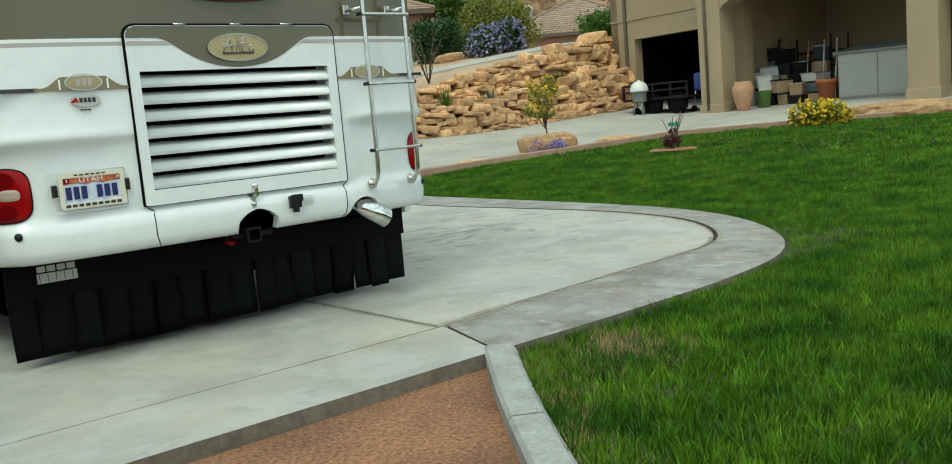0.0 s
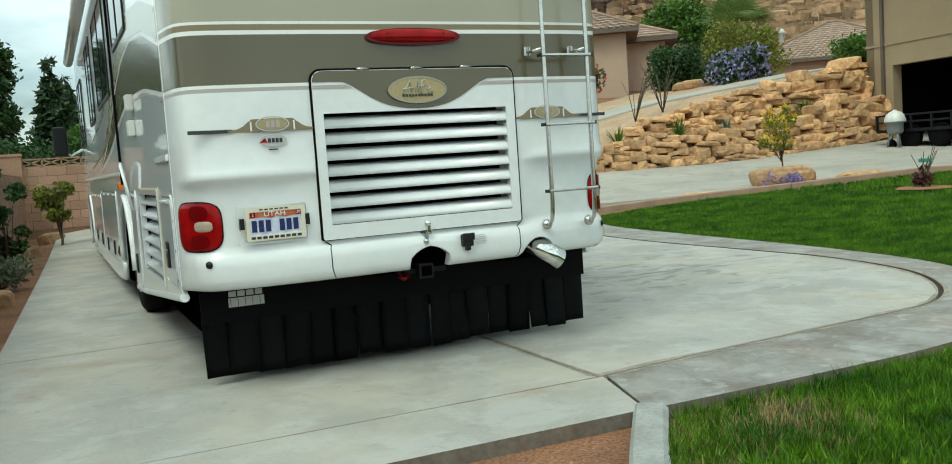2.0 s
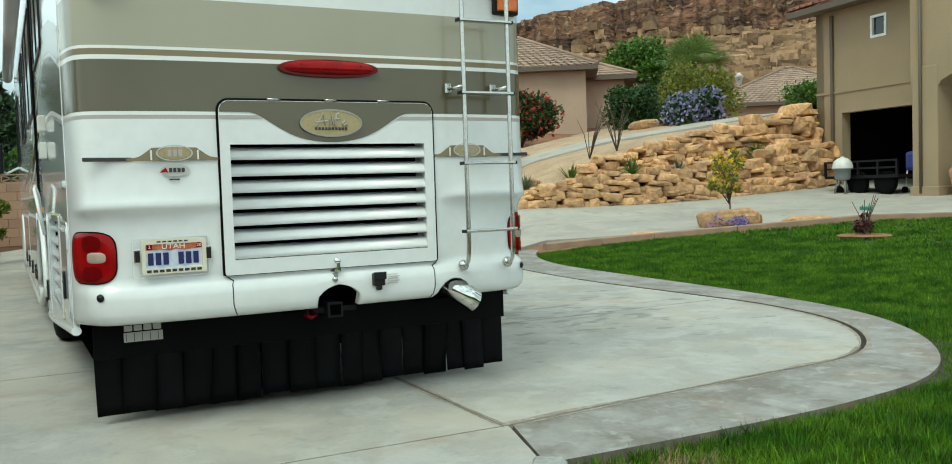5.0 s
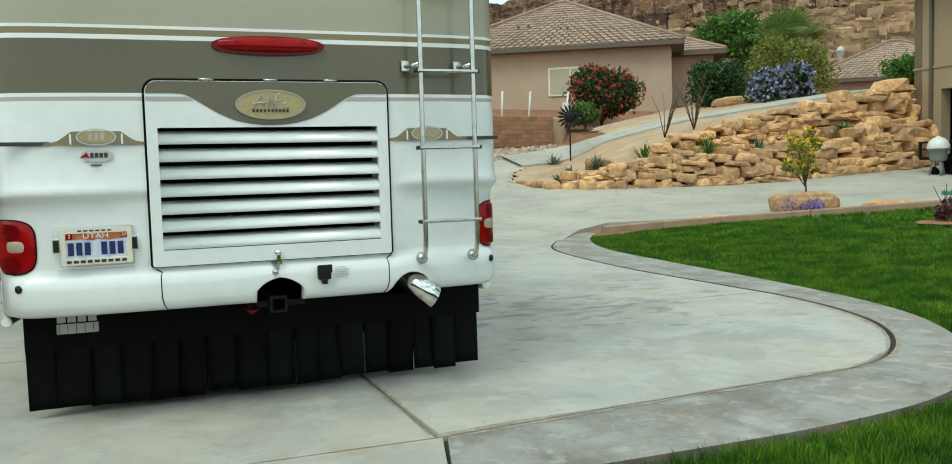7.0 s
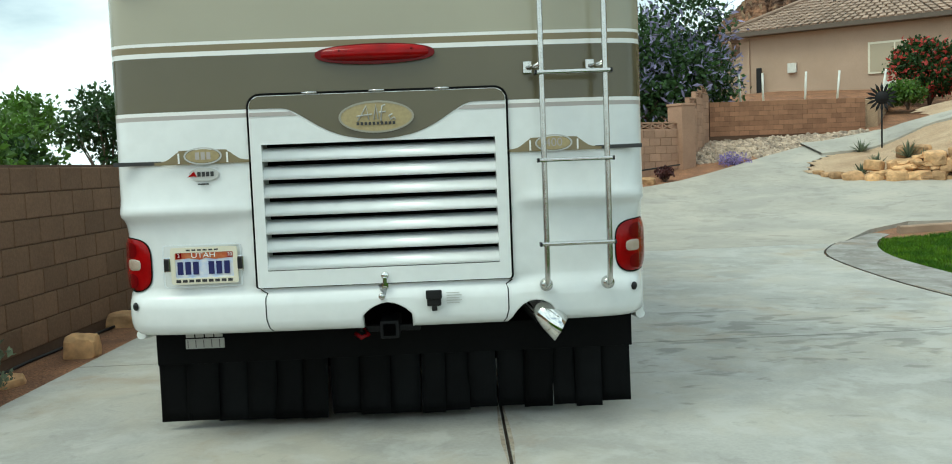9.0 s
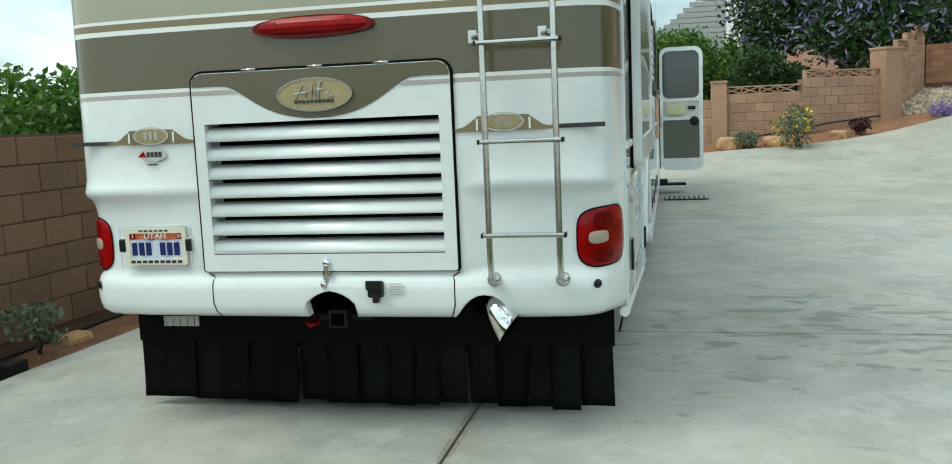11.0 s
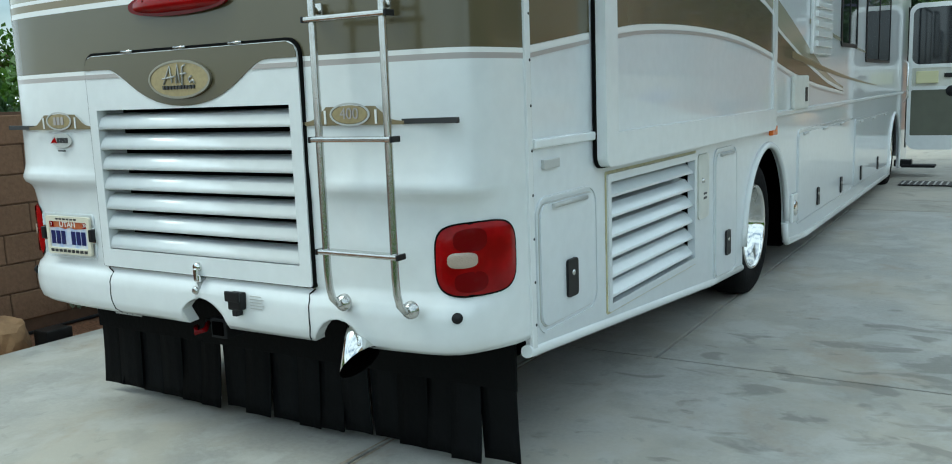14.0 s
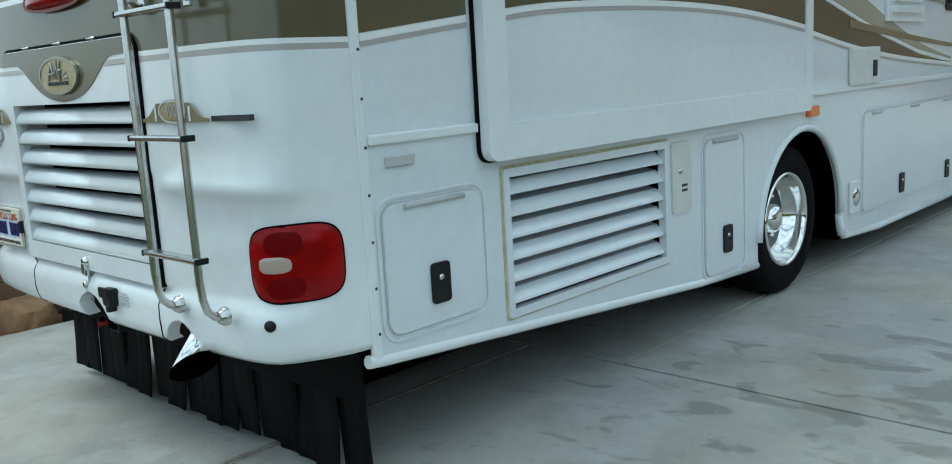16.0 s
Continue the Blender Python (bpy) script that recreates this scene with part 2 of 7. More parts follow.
M_CLIFF = mat("cliff_rock", (0.22, 0.115, 0.065), 0.95, col2=(0.06, 0.032, 0.02), scale=0.16, var2=0.45, scale2=0.5, bump=0.8, bscale=0.6, stretch=(1, 1, 3.0), detail=10, dist=1.2)
M_TALUS = mat("talus_slope", (0.26, 0.17, 0.10), 0.95, col2=(0.14, 0.088, 0.052), scale=0.3, var2=0.4, scale2=0.7, bump=0.9, bscale=0.6, detail=9, dist=0.8)
M_TALROCK = mat("talus_boulder", (0.36, 0.235, 0.135), 0.95, var=0.35, scale=0.8, island=0.5, bump=0.6, bscale=2, dist=0.2)
M_BARK = mat("bark", (0.13, 0.095, 0.065), 0.95, var=0.4, scale=14, bump=0.6, bscale=30, stretch=(1, 1, 0.3))
M_LEAF = mat("green_leaves", (0.10, 0.20, 0.026), 0.55, var=0.3, scale=1.5, island=0.45, trans=0.3)
M_LEAFD = mat("dark_green_leaves", (0.035, 0.085, 0.018), 0.55, var=0.3, scale=1.5, island=0.45, trans=0.3)
M_PINE = mat("pine_needles", (0.035, 0.075, 0.024), 0.7, var=0.3, scale=1.0, island=0.5)
M_LEAFY = mat("yellow_green_leaves", (0.20, 0.22, 0.030), 0.55, var=0.3, scale=2, island=0.4, trans=0.3)
M_SAGE = mat("grey_green_leaves", (0.16, 0.19, 0.12), 0.7, island=0.4, trans=0.3)
M_YEL = mat("yellow_flowers", (0.72, 0.50, 0.02), 0.6, island=0.2, trans=0.3)
M_PURP = mat("purple_flowers", (0.22, 0.17, 0.42), 0.6, island=0.4, trans=0.3)
M_VITEX = mat("lavender_flower_spikes", (0.27, 0.255, 0.42), 0.7, island=0.35, trans=0.3)
M_REDF = mat("red_flowers", (0.50, 0.06, 0.05), 0.6, island=0.35, trans=0.3)
M_REDLEAF = mat("dark_red_leaves", (0.075, 0.022, 0.022), 0.6, island=0.4)
M_PEB = mat("river_pebbles", (0.42, 0.33, 0.25), 0.85, var=0.2, scale=3, island=0.4)
M_GRIT = mat("dirt_grit", (0.33, 0.19, 0.11), 0.9, island=0.4)
M_TERRA = mat("terracotta", (0.46, 0.26, 0.15), 0.8, var=0.15, scale=8)
M_SHED = mat("shed_resin", (0.44, 0.44, 0.39), 0.6, var=0.06, scale=3)
M_SHEDR = mat("shed_roof_grey", (0.20, 0.215, 0.21), 0.6)
M_STEELB = mat("black_steel", (0.010, 0.010, 0.011), 0.6, spec=0.2)
M_BLUE = mat("blue_cover", (0.03, 0.05, 0.22), 0.6)
M_BOX = mat("grey_plastic_tub", (0.25, 0.27, 0.28), 0.55, rand=0.35)
M_CARD = mat("cardboard", (0.36, 0.25, 0.15), 0.85, rand=0.25)
M_GREEN = mat("green_plastic", (0.12, 0.22, 0.05), 0.5)
M_WOOD = mat("grey_siding", (0.36, 0.38, 0.38), 0.8)
M_TAN = mat("tan_screen", (0.42, 0.36, 0.26), 0.5)
M_STRAW = mat("dry_thatch", (0.30, 0.23, 0.10), 0.8, island=0.4)
M_RIM = mat("emblem_rim_bronze", (0.34, 0.32, 0.26), 0.3, 0.7)
M_DISC = mat("wheel_disc", (0.16, 0.16, 0.16), 0.4, 0.8, var=0.3, scale=20)

# ---- building helpers ----


def mesh_of(name, bm, *mats, smooth=False):
    me = bpy.data.meshes.new(name)
    bm.normal_update()
    bm.to_mesh(me)
    bm.free()
    for m in mats:
        me.materials.append(m)
    if smooth:
        me.shade_smooth()
    return me


def part(name, bm, material, parent, label="", smooth=False):
    mats = material if isinstance(material, (list, tuple)) else (material,)
    ob = new(name, mesh_of(name, bm, *mats, smooth=smooth))
    ob.parent = parent
    if parent is not None and parent.type == 'EMPTY':
        ob.matrix_parent_inverse = parent.matrix_basis.inverted()
    if label:
        ob["label"] = label
    return ob


def thing(name, at, label, category, group="", kind=""):
    ob = new(name)
    ob.empty_display_size = 0.2
    ob.location = at
    return tagged(ob, label, category, group, kind)


def solo(name, bm, material, label, category, group="", kind="", smooth=False):
    mats = material if isinstance(material, (list, tuple)) else (material,)
    return tagged(new(name, mesh_of(name, bm, *mats, smooth=smooth)), label, category, group, kind)


def box(bm, lo, hi, bevel=0.0, m=None, mi=0, seg=2):
    lo, hi = Vector(lo), Vector(hi)
    t = Matrix.LocRotScale((lo + hi) / 2, None, hi - lo)
    r = bmesh.ops.create_cube(bm, size=1, matrix=(m @ t) if m else t)
    vs = r["verts"]
    fs = {f for v in vs for f in v.link_faces}
    for f in fs:
        f.material_index = mi
    if bevel:
        es = list({e for v in vs for e in v.link_edges})
        bmesh.ops.bevel(bm, geom=es, offset=bevel, segments=seg, affect='EDGES', profile=0.6, material=-1)
    return bm


def boxed(lo, hi, bevel=0.0, m=None):
    return box(bmesh.new(), lo, hi, bevel, m)


def plate(outer, holes, depth, to3, mats_front=0):
    """A flat sheet with holes: outline in 2D, pushed back by depth; to3(u, v, d) gives the place."""
    bm = bmesh.new()
    edges = []
    for loop in [outer, *holes]:
        vs = [bm.verts.new((u, v, 0)) for u, v in loop]
        edges += [bm.edges.new((vs[i], vs[(i + 1) % len(vs)])) for i in range(len(vs))]
    bmesh.ops.triangle_fill(bm, use_beauty=True, use_dissolve=False, edges=edges)
    faces = bm.faces[:]
    if depth:
        g = bmesh.ops.extrude_face_region(bm, geom=faces)
        for v in g["geom"]:
            if isinstance(v, bmesh.types.BMVert):
                v.co.z = depth
    for v in bm.verts:
        v.co = to3(v.co.x, v.co.y, v.co.z)
    bmesh.ops.recalc_face_normals(bm, faces=bm.faces[:])
    return bm


def rrect(u0, v0, u1, v1, r=0.03, n=4):
    pts = []
    for cu, cv, a0 in ((u1 - r, v1 - r, 0), (u0 + r, v1 - r, 90), (u0 + r, v0 + r, 180), (u1 - r, v0 + r, 270)):
        for i in range(n + 1):
            a = radians(a0 + 90 * i / n)
            pts.append((cu + r * math.cos(a), cv + r * math.sin(a)))
    return pts


def ellipse(cu, cv, ru, rv, n=28):
    return [(cu + ru * math.cos(2 * math.pi * i / n), cv + rv * math.sin(2 * math.pi * i / n)) for i in range(n)]


def tube(bm, pts, r, seg=8, caps=True, mi=0):
    """A tube along points; r a number or one for each point."""
    pts = [Vector(p) for p in pts]
    rs = r if isinstance(r, (list, tuple)) else [r] * len(pts)
    rings, up = [], None
    for i, p in enumerate(pts):
        d = (pts[min(i + 1, len(pts) - 1)] - pts[max(i - 1, 0)]).normalized()
        a = d.orthogonal().normalized() if up is None else (up - d * up.dot(d)).normalized()
        up = a
        b = d.cross(a)
        rings.append([bm.verts.new(p + rs[i] * (a * math.cos(2 * math.pi * k / seg) + b * math.sin(2 * math.pi * k / seg))) for k in range(seg)])
    for q, w in zip(rings, rings[1:]):
        for k in range(seg):
            f = bm.faces.new((q[k], q[(k + 1) % seg], w[(k + 1) % seg], w[k]))
            f.smooth, f.material_index = True, mi
    if caps:
        for ring, flip in ((rings[0], True), (rings[-1], False)):
            f = bm.faces.new(ring[::-1] if flip else ring)
            f.material_index = mi
    return bm


def lathe(bm, profile, seg=32, m=Matrix.Identity(4), mi=0, smooth=True):
    """Turns (radius, height) pairs round the local z axis."""
    rings = []
    for r, h in profile:
        if r < 1e-5:
            rings.append([bm.verts.new(m @ Vector((0, 0, h)))])
        else:
            rings.append([bm.verts.new(m @ Vector((r * math.cos(2 * math.pi * k / seg), r * math.sin(2 * math.pi * k / seg), h))) for k in range(seg)])
    for a, b in zip(rings, rings[1:]):
        for k in range(seg):
            j = (k + 1) % seg
            vs = [a[k % len(a)], a[j % len(a)], b[j % len(b)], b[k % len(b)]]
            vs = list(dict.fromkeys(vs))
            if len(vs) > 2:
                f = bm.faces.new(vs)
                f.smooth, f.material_index = smooth, mi
    return bm


def word(text, size, m, material, name, parent, extrude=0.002, label="", stretch=1.0, shear=0.0, bold=0.0):
    """Lettering in the built-in font, turned into a mesh, centred on the pose m."""
    c = bpy.data.curves.new(name, 'FONT')
    c.body, c.size, c.extrude, c.align_x, c.align_y, c.shear, c.offset = text, size, extrude, 'CENTER', 'CENTER', shear, bold
    ob = bpy.data.objects.new(name, c)
    me = bpy.data.meshes.new_from_object(ob)
    bpy.data.objects.remove(ob)
    me.materials.clear()
    me.materials.append(material)
    me.transform(m @ Matrix.Diagonal((stretch, 1, 1, 1)))
    o = new(name, me)
    o.parent = parent
    if parent is not None and parent.type == 'EMPTY':
        o.matrix_parent_inverse = parent.matrix_basis.inverted()
    if label:
        o["label"] = label
    return o


def rear3(y):
    return lambda u, v, d: Vector((u, y + d, v))


def side3(x):
    return lambda u, v, d: Vector((x - d, u, v))


def smooth01(a, b, x):
    t = min(1.0, max(0.0, (x - a) / (b - a)))
    return t * t * (3 - 2 * t)


def lerp_at(pairs, x):
    """Reads a polyline of (x, value)."""
    if x <= pairs[0][0]:
        return pairs[0][1]
    for (x0, v0), (x1, v1) in zip(pairs, pairs[1:]):
        if x <= x1:
            return v0 + (v1 - v0) * (x - x0) / (x1 - x0)
    return pairs[-1][1]


def curve_through(pts, n=8):
    """A smooth line through 2D points."""
    out = []
    for i in range(len(pts) - 1):
        p0, p1, p2, p3 = (Vector(pts[max(0, min(len(pts) - 1, k))]) for k in (i - 1, i, i + 1, i + 2))
        for k in range(n):
            t = k / n
            out.append(0.5 * (2 * p1 + (p2 - p0) * t + (2 * p0 - 5 * p1 + 4 * p2 - p3) * t * t + (3 * p1 - p0 - 3 * p2 + p3) * t ** 3))
    out.append(Vector(pts[-1]))
    return [tuple(p) for p in out]


def ground_z(x, y):
    """Height of the land: level round the motorhome, climbing north and east."""
    fx = 0.06 + 0.94 * smooth01(-1.5, 6.5, x)
    d = max(0.0, min(y, 25.0) - 12.8)
    n = 0.0088 * d * d + 0.17 * max(0.0, min(y, 38.0) - 25.0)
    e = 0.05 * max(0.0, min(x, 24.0) - 8.0)
    return fx * n + e

# ---- ground ----


def sheet(xs, ys, lift=0.0, rough=0.0, keep=None):
    bm = bmesh.new()
    grid = [[bm.verts.new((x, y, ground_z(x, y) + lift + (rough * noise.noise((x * 1.7, y * 1.7, 3.1)) if rough else 0))) for x in xs] for y in ys]
    for j in range(len(ys) - 1):
        for i in range(len(xs) - 1):
            if keep is None or keep((xs[i] + xs[i + 1]) / 2, (ys[j] + ys[j + 1]) / 2):
                bm.faces.new((grid[j][i], grid[j][i + 1], grid[j + 1][i + 1], grid[j + 1][i]))
    loose = [v for v in bm.verts if not v.link_faces]
    bmesh.ops.delete(bm, geom=loose, context='VERTS')
    return bm


gxs = [-3000, -800, -200, -80, -40] + [-20 + 1.0 * i for i in range(70)] + [60, 90, 200, 800, 3000]
gys = [-3000, -800, -200, -80, -30] + [-12 + 1.0 * i for i in range(62)] + [60, 90, 200, 800, 3000]
bm = sheet(gxs, gys, -0.065)
solo("ground", bm, M_DIRT, "reddish desert earth round the drive", "ground", kind="structure")


def inside(poly, x, y):
    r = False
    for (x0, y0), (x1, y1) in zip(poly, poly[1:] + poly[:1]):
        if (y0 > y) != (y1 > y) and x < x0 + (y - y0) * (x1 - x0) / (y1 - y0):
            r = not r
    return r


def flat_slab(poly, top, depth):
    return plate(poly, [], depth, lambda u, v, d: Vector((u, v, top - d)))


def draped(poly, lift, depth, step):
    """A slab that follows the land."""
    bm = bmesh.new()
    vs = [bm.verts.new((x, y, 0)) for x, y in poly]
    bm.faces.new(vs)
    x0, x1 = min(p[0] for p in poly), max(p[0] for p in poly)
    y0, y1 = min(p[1] for p in poly), max(p[1] for p in poly)
    for axis, a, b in ((0, x0, x1), (1, y0, y1)):
        k = a + step
        while k < b:
            co, no = ((k, 0, 0), (1, 0, 0)) if axis == 0 else ((0, k, 0), (0, 1, 0))
            bmesh.ops.bisect_plane(bm, geom=bm.verts[:] + bm.edges[:] + bm.faces[:], plane_co=co, plane_no=no)
            k += step
    faces = bm.faces[:]
    g = bmesh.ops.extrude_face_region(bm, geom=faces)
    low = {v for v in g["geom"] if isinstance(v, bmesh.types.BMVert)}
    for v in bm.verts:
        v.co.z = ground_z(v.co.x, v.co.y) + lift - (depth if v in low else 0)
    bmesh.ops.recalc_face_normals(bm, faces=bm.faces[:])
    return bm


# the pad under the motorhome: slabs with real joints between them
OUT_R = curve_through([(2.55, 2.98), (3.4, 2.96), (4.4, 2.98), (5.25, 3.14), (6.0, 3.6), (6.7, 4.4), (7.15, 5.4), (7.42, 7.0), (7.6, 9.0), (7.85, 11.0), (8.5, 12.7), (9.55, 14.2)], 5)
IN_R = curve_through([(2.72, 3.60), (3.6, 3.68), (4.6, 3.74), (5.4, 3.82), (6.05, 4.24), (6.55, 4.95), (6.82, 6.0), (6.84, 7.2), (6.85, 9.0), (7.15, 11.2), (7.75, 12.5), (8.75, 13.9)], 5)
pad = thing("driveway_pad", (3, 8, 0), "pale grey brushed concrete drive in jointed slabs with faint stains", "drive", kind="structure")
J = 0.009


def pad_x(y, line):
    pts = sorted((p[1], p[0]) for p in line)
    return lerp_at(pts, y)


CROSS = (6.50, 12.75)
right_lo = [p for p in IN_R if p[1] <= CROSS[0] - J]
slabs = [
    [(-0.27, 3.66), (2.70 - J, 3.62), (2.72 - J, CROSS[0] - J), (-0.16, CROSS[0] - J)],
    [(2.70 + J, 3.62)] + [(x - 0.0, y + 0.012) for x, y in right_lo] + [(pad_x(CROSS[0], IN_R) - J, CROSS[0] - J), (2.72 + J, CROSS[0] - J)],
    [(-0.16, CROSS[0] + J), (3.3, CROSS[0] + J), (3.3, CROSS[1] - J), (0.07, CROSS[1] - J)],
    [(3.32, CROSS[0] + J), (pad_x(CROSS[0], IN_R) - J, CROSS[0] + J)] + [(x - J, y) for x, y in IN_R if CROSS[0] + 0.1 < y < CROSS[1] - 0.1] + [(pad_x(CROSS[1], IN_R) - J, CROSS[1] - J), (3.32, CROSS[1] - J)],
]


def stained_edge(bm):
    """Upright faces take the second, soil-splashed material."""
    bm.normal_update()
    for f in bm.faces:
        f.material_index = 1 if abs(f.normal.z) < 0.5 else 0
    return bm


for s in slabs:
    part("slab", flat_slab(s, 0.0, 0.12), M_CONC, pad)
bandp = OUT_R + [(x + 0.018, y - 0.018) for x, y in IN_R[::-1]]
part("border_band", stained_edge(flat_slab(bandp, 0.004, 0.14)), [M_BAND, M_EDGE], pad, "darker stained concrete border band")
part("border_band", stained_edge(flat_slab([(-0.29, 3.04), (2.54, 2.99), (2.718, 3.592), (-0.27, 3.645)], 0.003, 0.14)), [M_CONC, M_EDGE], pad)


def grime(line, side, wide, seed, z):
    """A ragged brown stain running along a joint, as a thin film on the slab."""
    bm = bmesh.new()
    last = None
    pts = [tuple(Vector(p).lerp(Vector(q), k / 6)) for p, q in zip(line, line[1:]) for k in range(6)] + [line[-1]]
    for i, (x, y) in enumerate(pts):
        q, e = pts[max(0, i - 1)], pts[min(len(pts) - 1, i + 1)]
        d = Vector((e[0] - q[0], e[1] - q[1])).normalized()
        w = wide * max(0.15, 0.8 + 1.1 * noise.noise((x * 2.3 + seed, y * 2.3, seed)) + 0.5 * noise.noise((x * 9, y * 9, seed)))
        ring = [bm.verts.new((x - d.y * side * o, y + d.x * side * o, z)) for o in (0.0, w)]
        if last:
            bm.faces.new((last[0], ring[0], ring[1], last[1]) if side > 0 else (last[1], ring[1], ring[0], last[0]))
        last = ring
    return bm


M_GRIME = mat("joint_grime", (0.25, 0.205, 0.155), 0.9, col2=(0.34, 0.30, 0.245), scale=7, var2=0.2, scale2=40)
IN_S = [(x - 0.004, y + 0.013) for x, y in IN_R if y < 6.3]
for line, side, wide, z in ((IN_S, 1, 0.035, 0.0022), ([(x + 0.020, y - 0.020) for x, y in IN_R if y < 9], -1, 0.03, 0.0062), ([(2.712, 3.66), (2.715, 5.0), (2.722, 6.4)], -1, 0.014, 0.0022), ([(2.69, 3.66), (2.695, 5.0), (2.702, 6.4)], 1, 0.014, 0.0022)):
    part("joint_stain", grime(line, side, wide, 3.0 + z * 1000, z), M_GRIME, pad, "brown dirt stain along the joint")
part("joint_bed", boxed((0.1, 3.08, -0.13), (6.5, 12.9, -0.022)), M_JOINT, pad)

far_drive = [(0.07, CROSS[1] + J), (8.0, CROSS[1] + J), (9.0, 14.0), (9.9, 14.55), (10.6, 14.1), (11.5, 13.75), (12.8, 13.2), (15.5, 12.25), (17.0, 9.0), (17.8, 6.5), (18.0, 0.0), (27, 0), (27, 19.5), (22.6, 18.9), (21.6, 17.8),
             (19.4, 17.85), (17, 17.8), (15.4, 18.1), (14.0, 18.7), (12.7, 19.3), (11.7, 19.9), (11.15, 20.8), (11.1, 21.6), (11.7, 22.8), (13.5, 24.2), (15.8, 24.6), (17.5, 23.6), (19.0, 23.0), (20.5, 23.6), (17.6, 26.0), (15.0, 26.2), (13.0, 25.2), (10.9, 23.9), (8.9, 22.4),
             (7.2, 21.3), (5.9, 20.8), (4.2, 20.9), (1.6, 21.6), (0.38, 21.4)]
solo("driveway", draped(far_drive, 0.0, 0.1, 1.0), M_FARC, "pale tan concrete driveway climbing past the lawn", "drive", kind="structure")

# lawn: soil sheet
LAWN = [(2.66, 2.95)] + [(x + 0.02, y - 0.02) for x, y in OUT_R[4:-4]] + [(9.0, 13.1), (10.2, 13.0), (11.4, 12.75), (12.9, 12.2), (15.2, 11.2), (16.4, 8.6), (17.2, 6.2), (17.4, -9.0), (-0.5, -9.0), (-0.25, -3.0), (0.22, -0.85), (0.85, 0.25), (1.42, 1.15), (1.83, 1.88), (2.23, 2.47)]
cell = 0.12
lv, lf, seen = [], [], {}
for i in range(150):
    for j in range(186):
        x, y = -0.6 + cell * i, -9.0 + cell * j
        if inside(LAWN, x + cell / 2, y + cell / 2):
            quad = []
            for a, b in ((i, j), (i + 1, j), (i + 1, j + 1), (i, j + 1)):
                if (a, b) not in seen:
                    seen[a, b] = len(lv)
                    u, v = -0.6 + cell * a, -9.0 + cell * b
                    lv.append((u, v, ground_z(u, v) - 0.055 + 0.006 * noise.noise((u * 3, v * 3, 0))))
                quad.append(seen[a, b])
            lf.append(quad)
me = bpy.data.meshes.new("lawn")
me.from_pydata(lv, [], lf)
me.materials.append(M_SOIL)
tagged(new("lawn", me), "bright green mown grass lawn", "lawn", kind="structure")

# ---- motorhome ----
CX, REAR, HALF, TOP = 2.161, 4.44, 1.291, 3.36
XR, XL = CX + HALF, CX - HALF
rv = thing("motorhome", (CX, REAR, 0), "large white motorhome with taupe bands, parked with its entry door open", "motorhome")

PLAN = [(0, 0), (0.3, 0.001), (0.575, 0.003), (0.80, 0.009), (0.97, 0.018), (1.10, 0.032), (1.17, 0.048), (1.215, 0.072), (1.243, 0.105), (1.259, 0.15), (1.271, 0.21), (1.281, 0.29), (1.287, 0.35), (1.291, 0.395)]
ARC = [0.0]
for (a, b), (c, d) in zip(PLAN, PLAN[1:]):
    ARC.append(ARC[-1] + math.hypot(c - a, d - b))
PX, PY = [(s, p[0]) for s, p in zip(ARC, PLAN)], [(s, p[1]) for s, p in zip(ARC, PLAN)]
OFF = [(0.545, 0.05), (0.556, 0.015), (0.58, -0.012), (0.63, -0.022), (0.70, -0.02), (0.735, -0.006), (0.757, 0.012), (0.80, 0.016), (1.0, 0.016), (1.075, 0.012), (1.10, 0.006), (1.12, -0.018), (1.14, -0.026), (1.165, -0.016), (1.20, -0.005), (1.45, 0.0), (2.6, 0.01), (3.1, 0.03), (3.25, 0.06), (3.32, 0.12), (3.36, 0.24)]
SHR = [(0.545, 0.06), (0.57, 0.035), (0.62, 0.022), (0.72, 0.022), (0.757, 0.036), (1.0, 0.036), (1.08, 0.02), (1.12, 0.0), (2.4, 0.0), (3.1, 0.02), (3.36, 0.10)]


def cap_point(s, z, side=1, proud=0.0):
    """A place on the rear cap: s metres round from its middle line."""
    dx, dy = lerp_at(PX, s), lerp_at(PY, s)
    e = 0.01
    tx, ty = lerp_at(PX, s + e) - lerp_at(PX, s - e), lerp_at(PY, s + e) - lerp_at(PY, s - e)
    q = math.hypot(tx, ty) or 1
    fade = 1 - smooth01(0.08, 0.33, dy)
    if 0.757 < z < 1.2:
        fade *= smooth01(0.585, 0.80, s)
    return Vector((CX + side * ((dx - lerp_at(SHR, z) * fade) + proud * ty / q), REAR + dy + lerp_at(OFF, z) * fade - proud * tx / q, z))


def bottom_z(x):
    """Lower edge of the bumper, with the round cut-outs for the hitch and the exhaust."""
    z = 0.556
    if abs(x - 2.165) < 0.165:
        z = max(z, 0.545 + 0.135 * math.sqrt(max(0, 1 - ((x - 2.165) / 0.165) ** 2)))
    if 2.78 < x < 3.0:
        z = max(z, 0.545 + 0.115 * math.sqrt(max(0, 1 - ((x - 2.89) / 0.11) ** 2)))
    return z


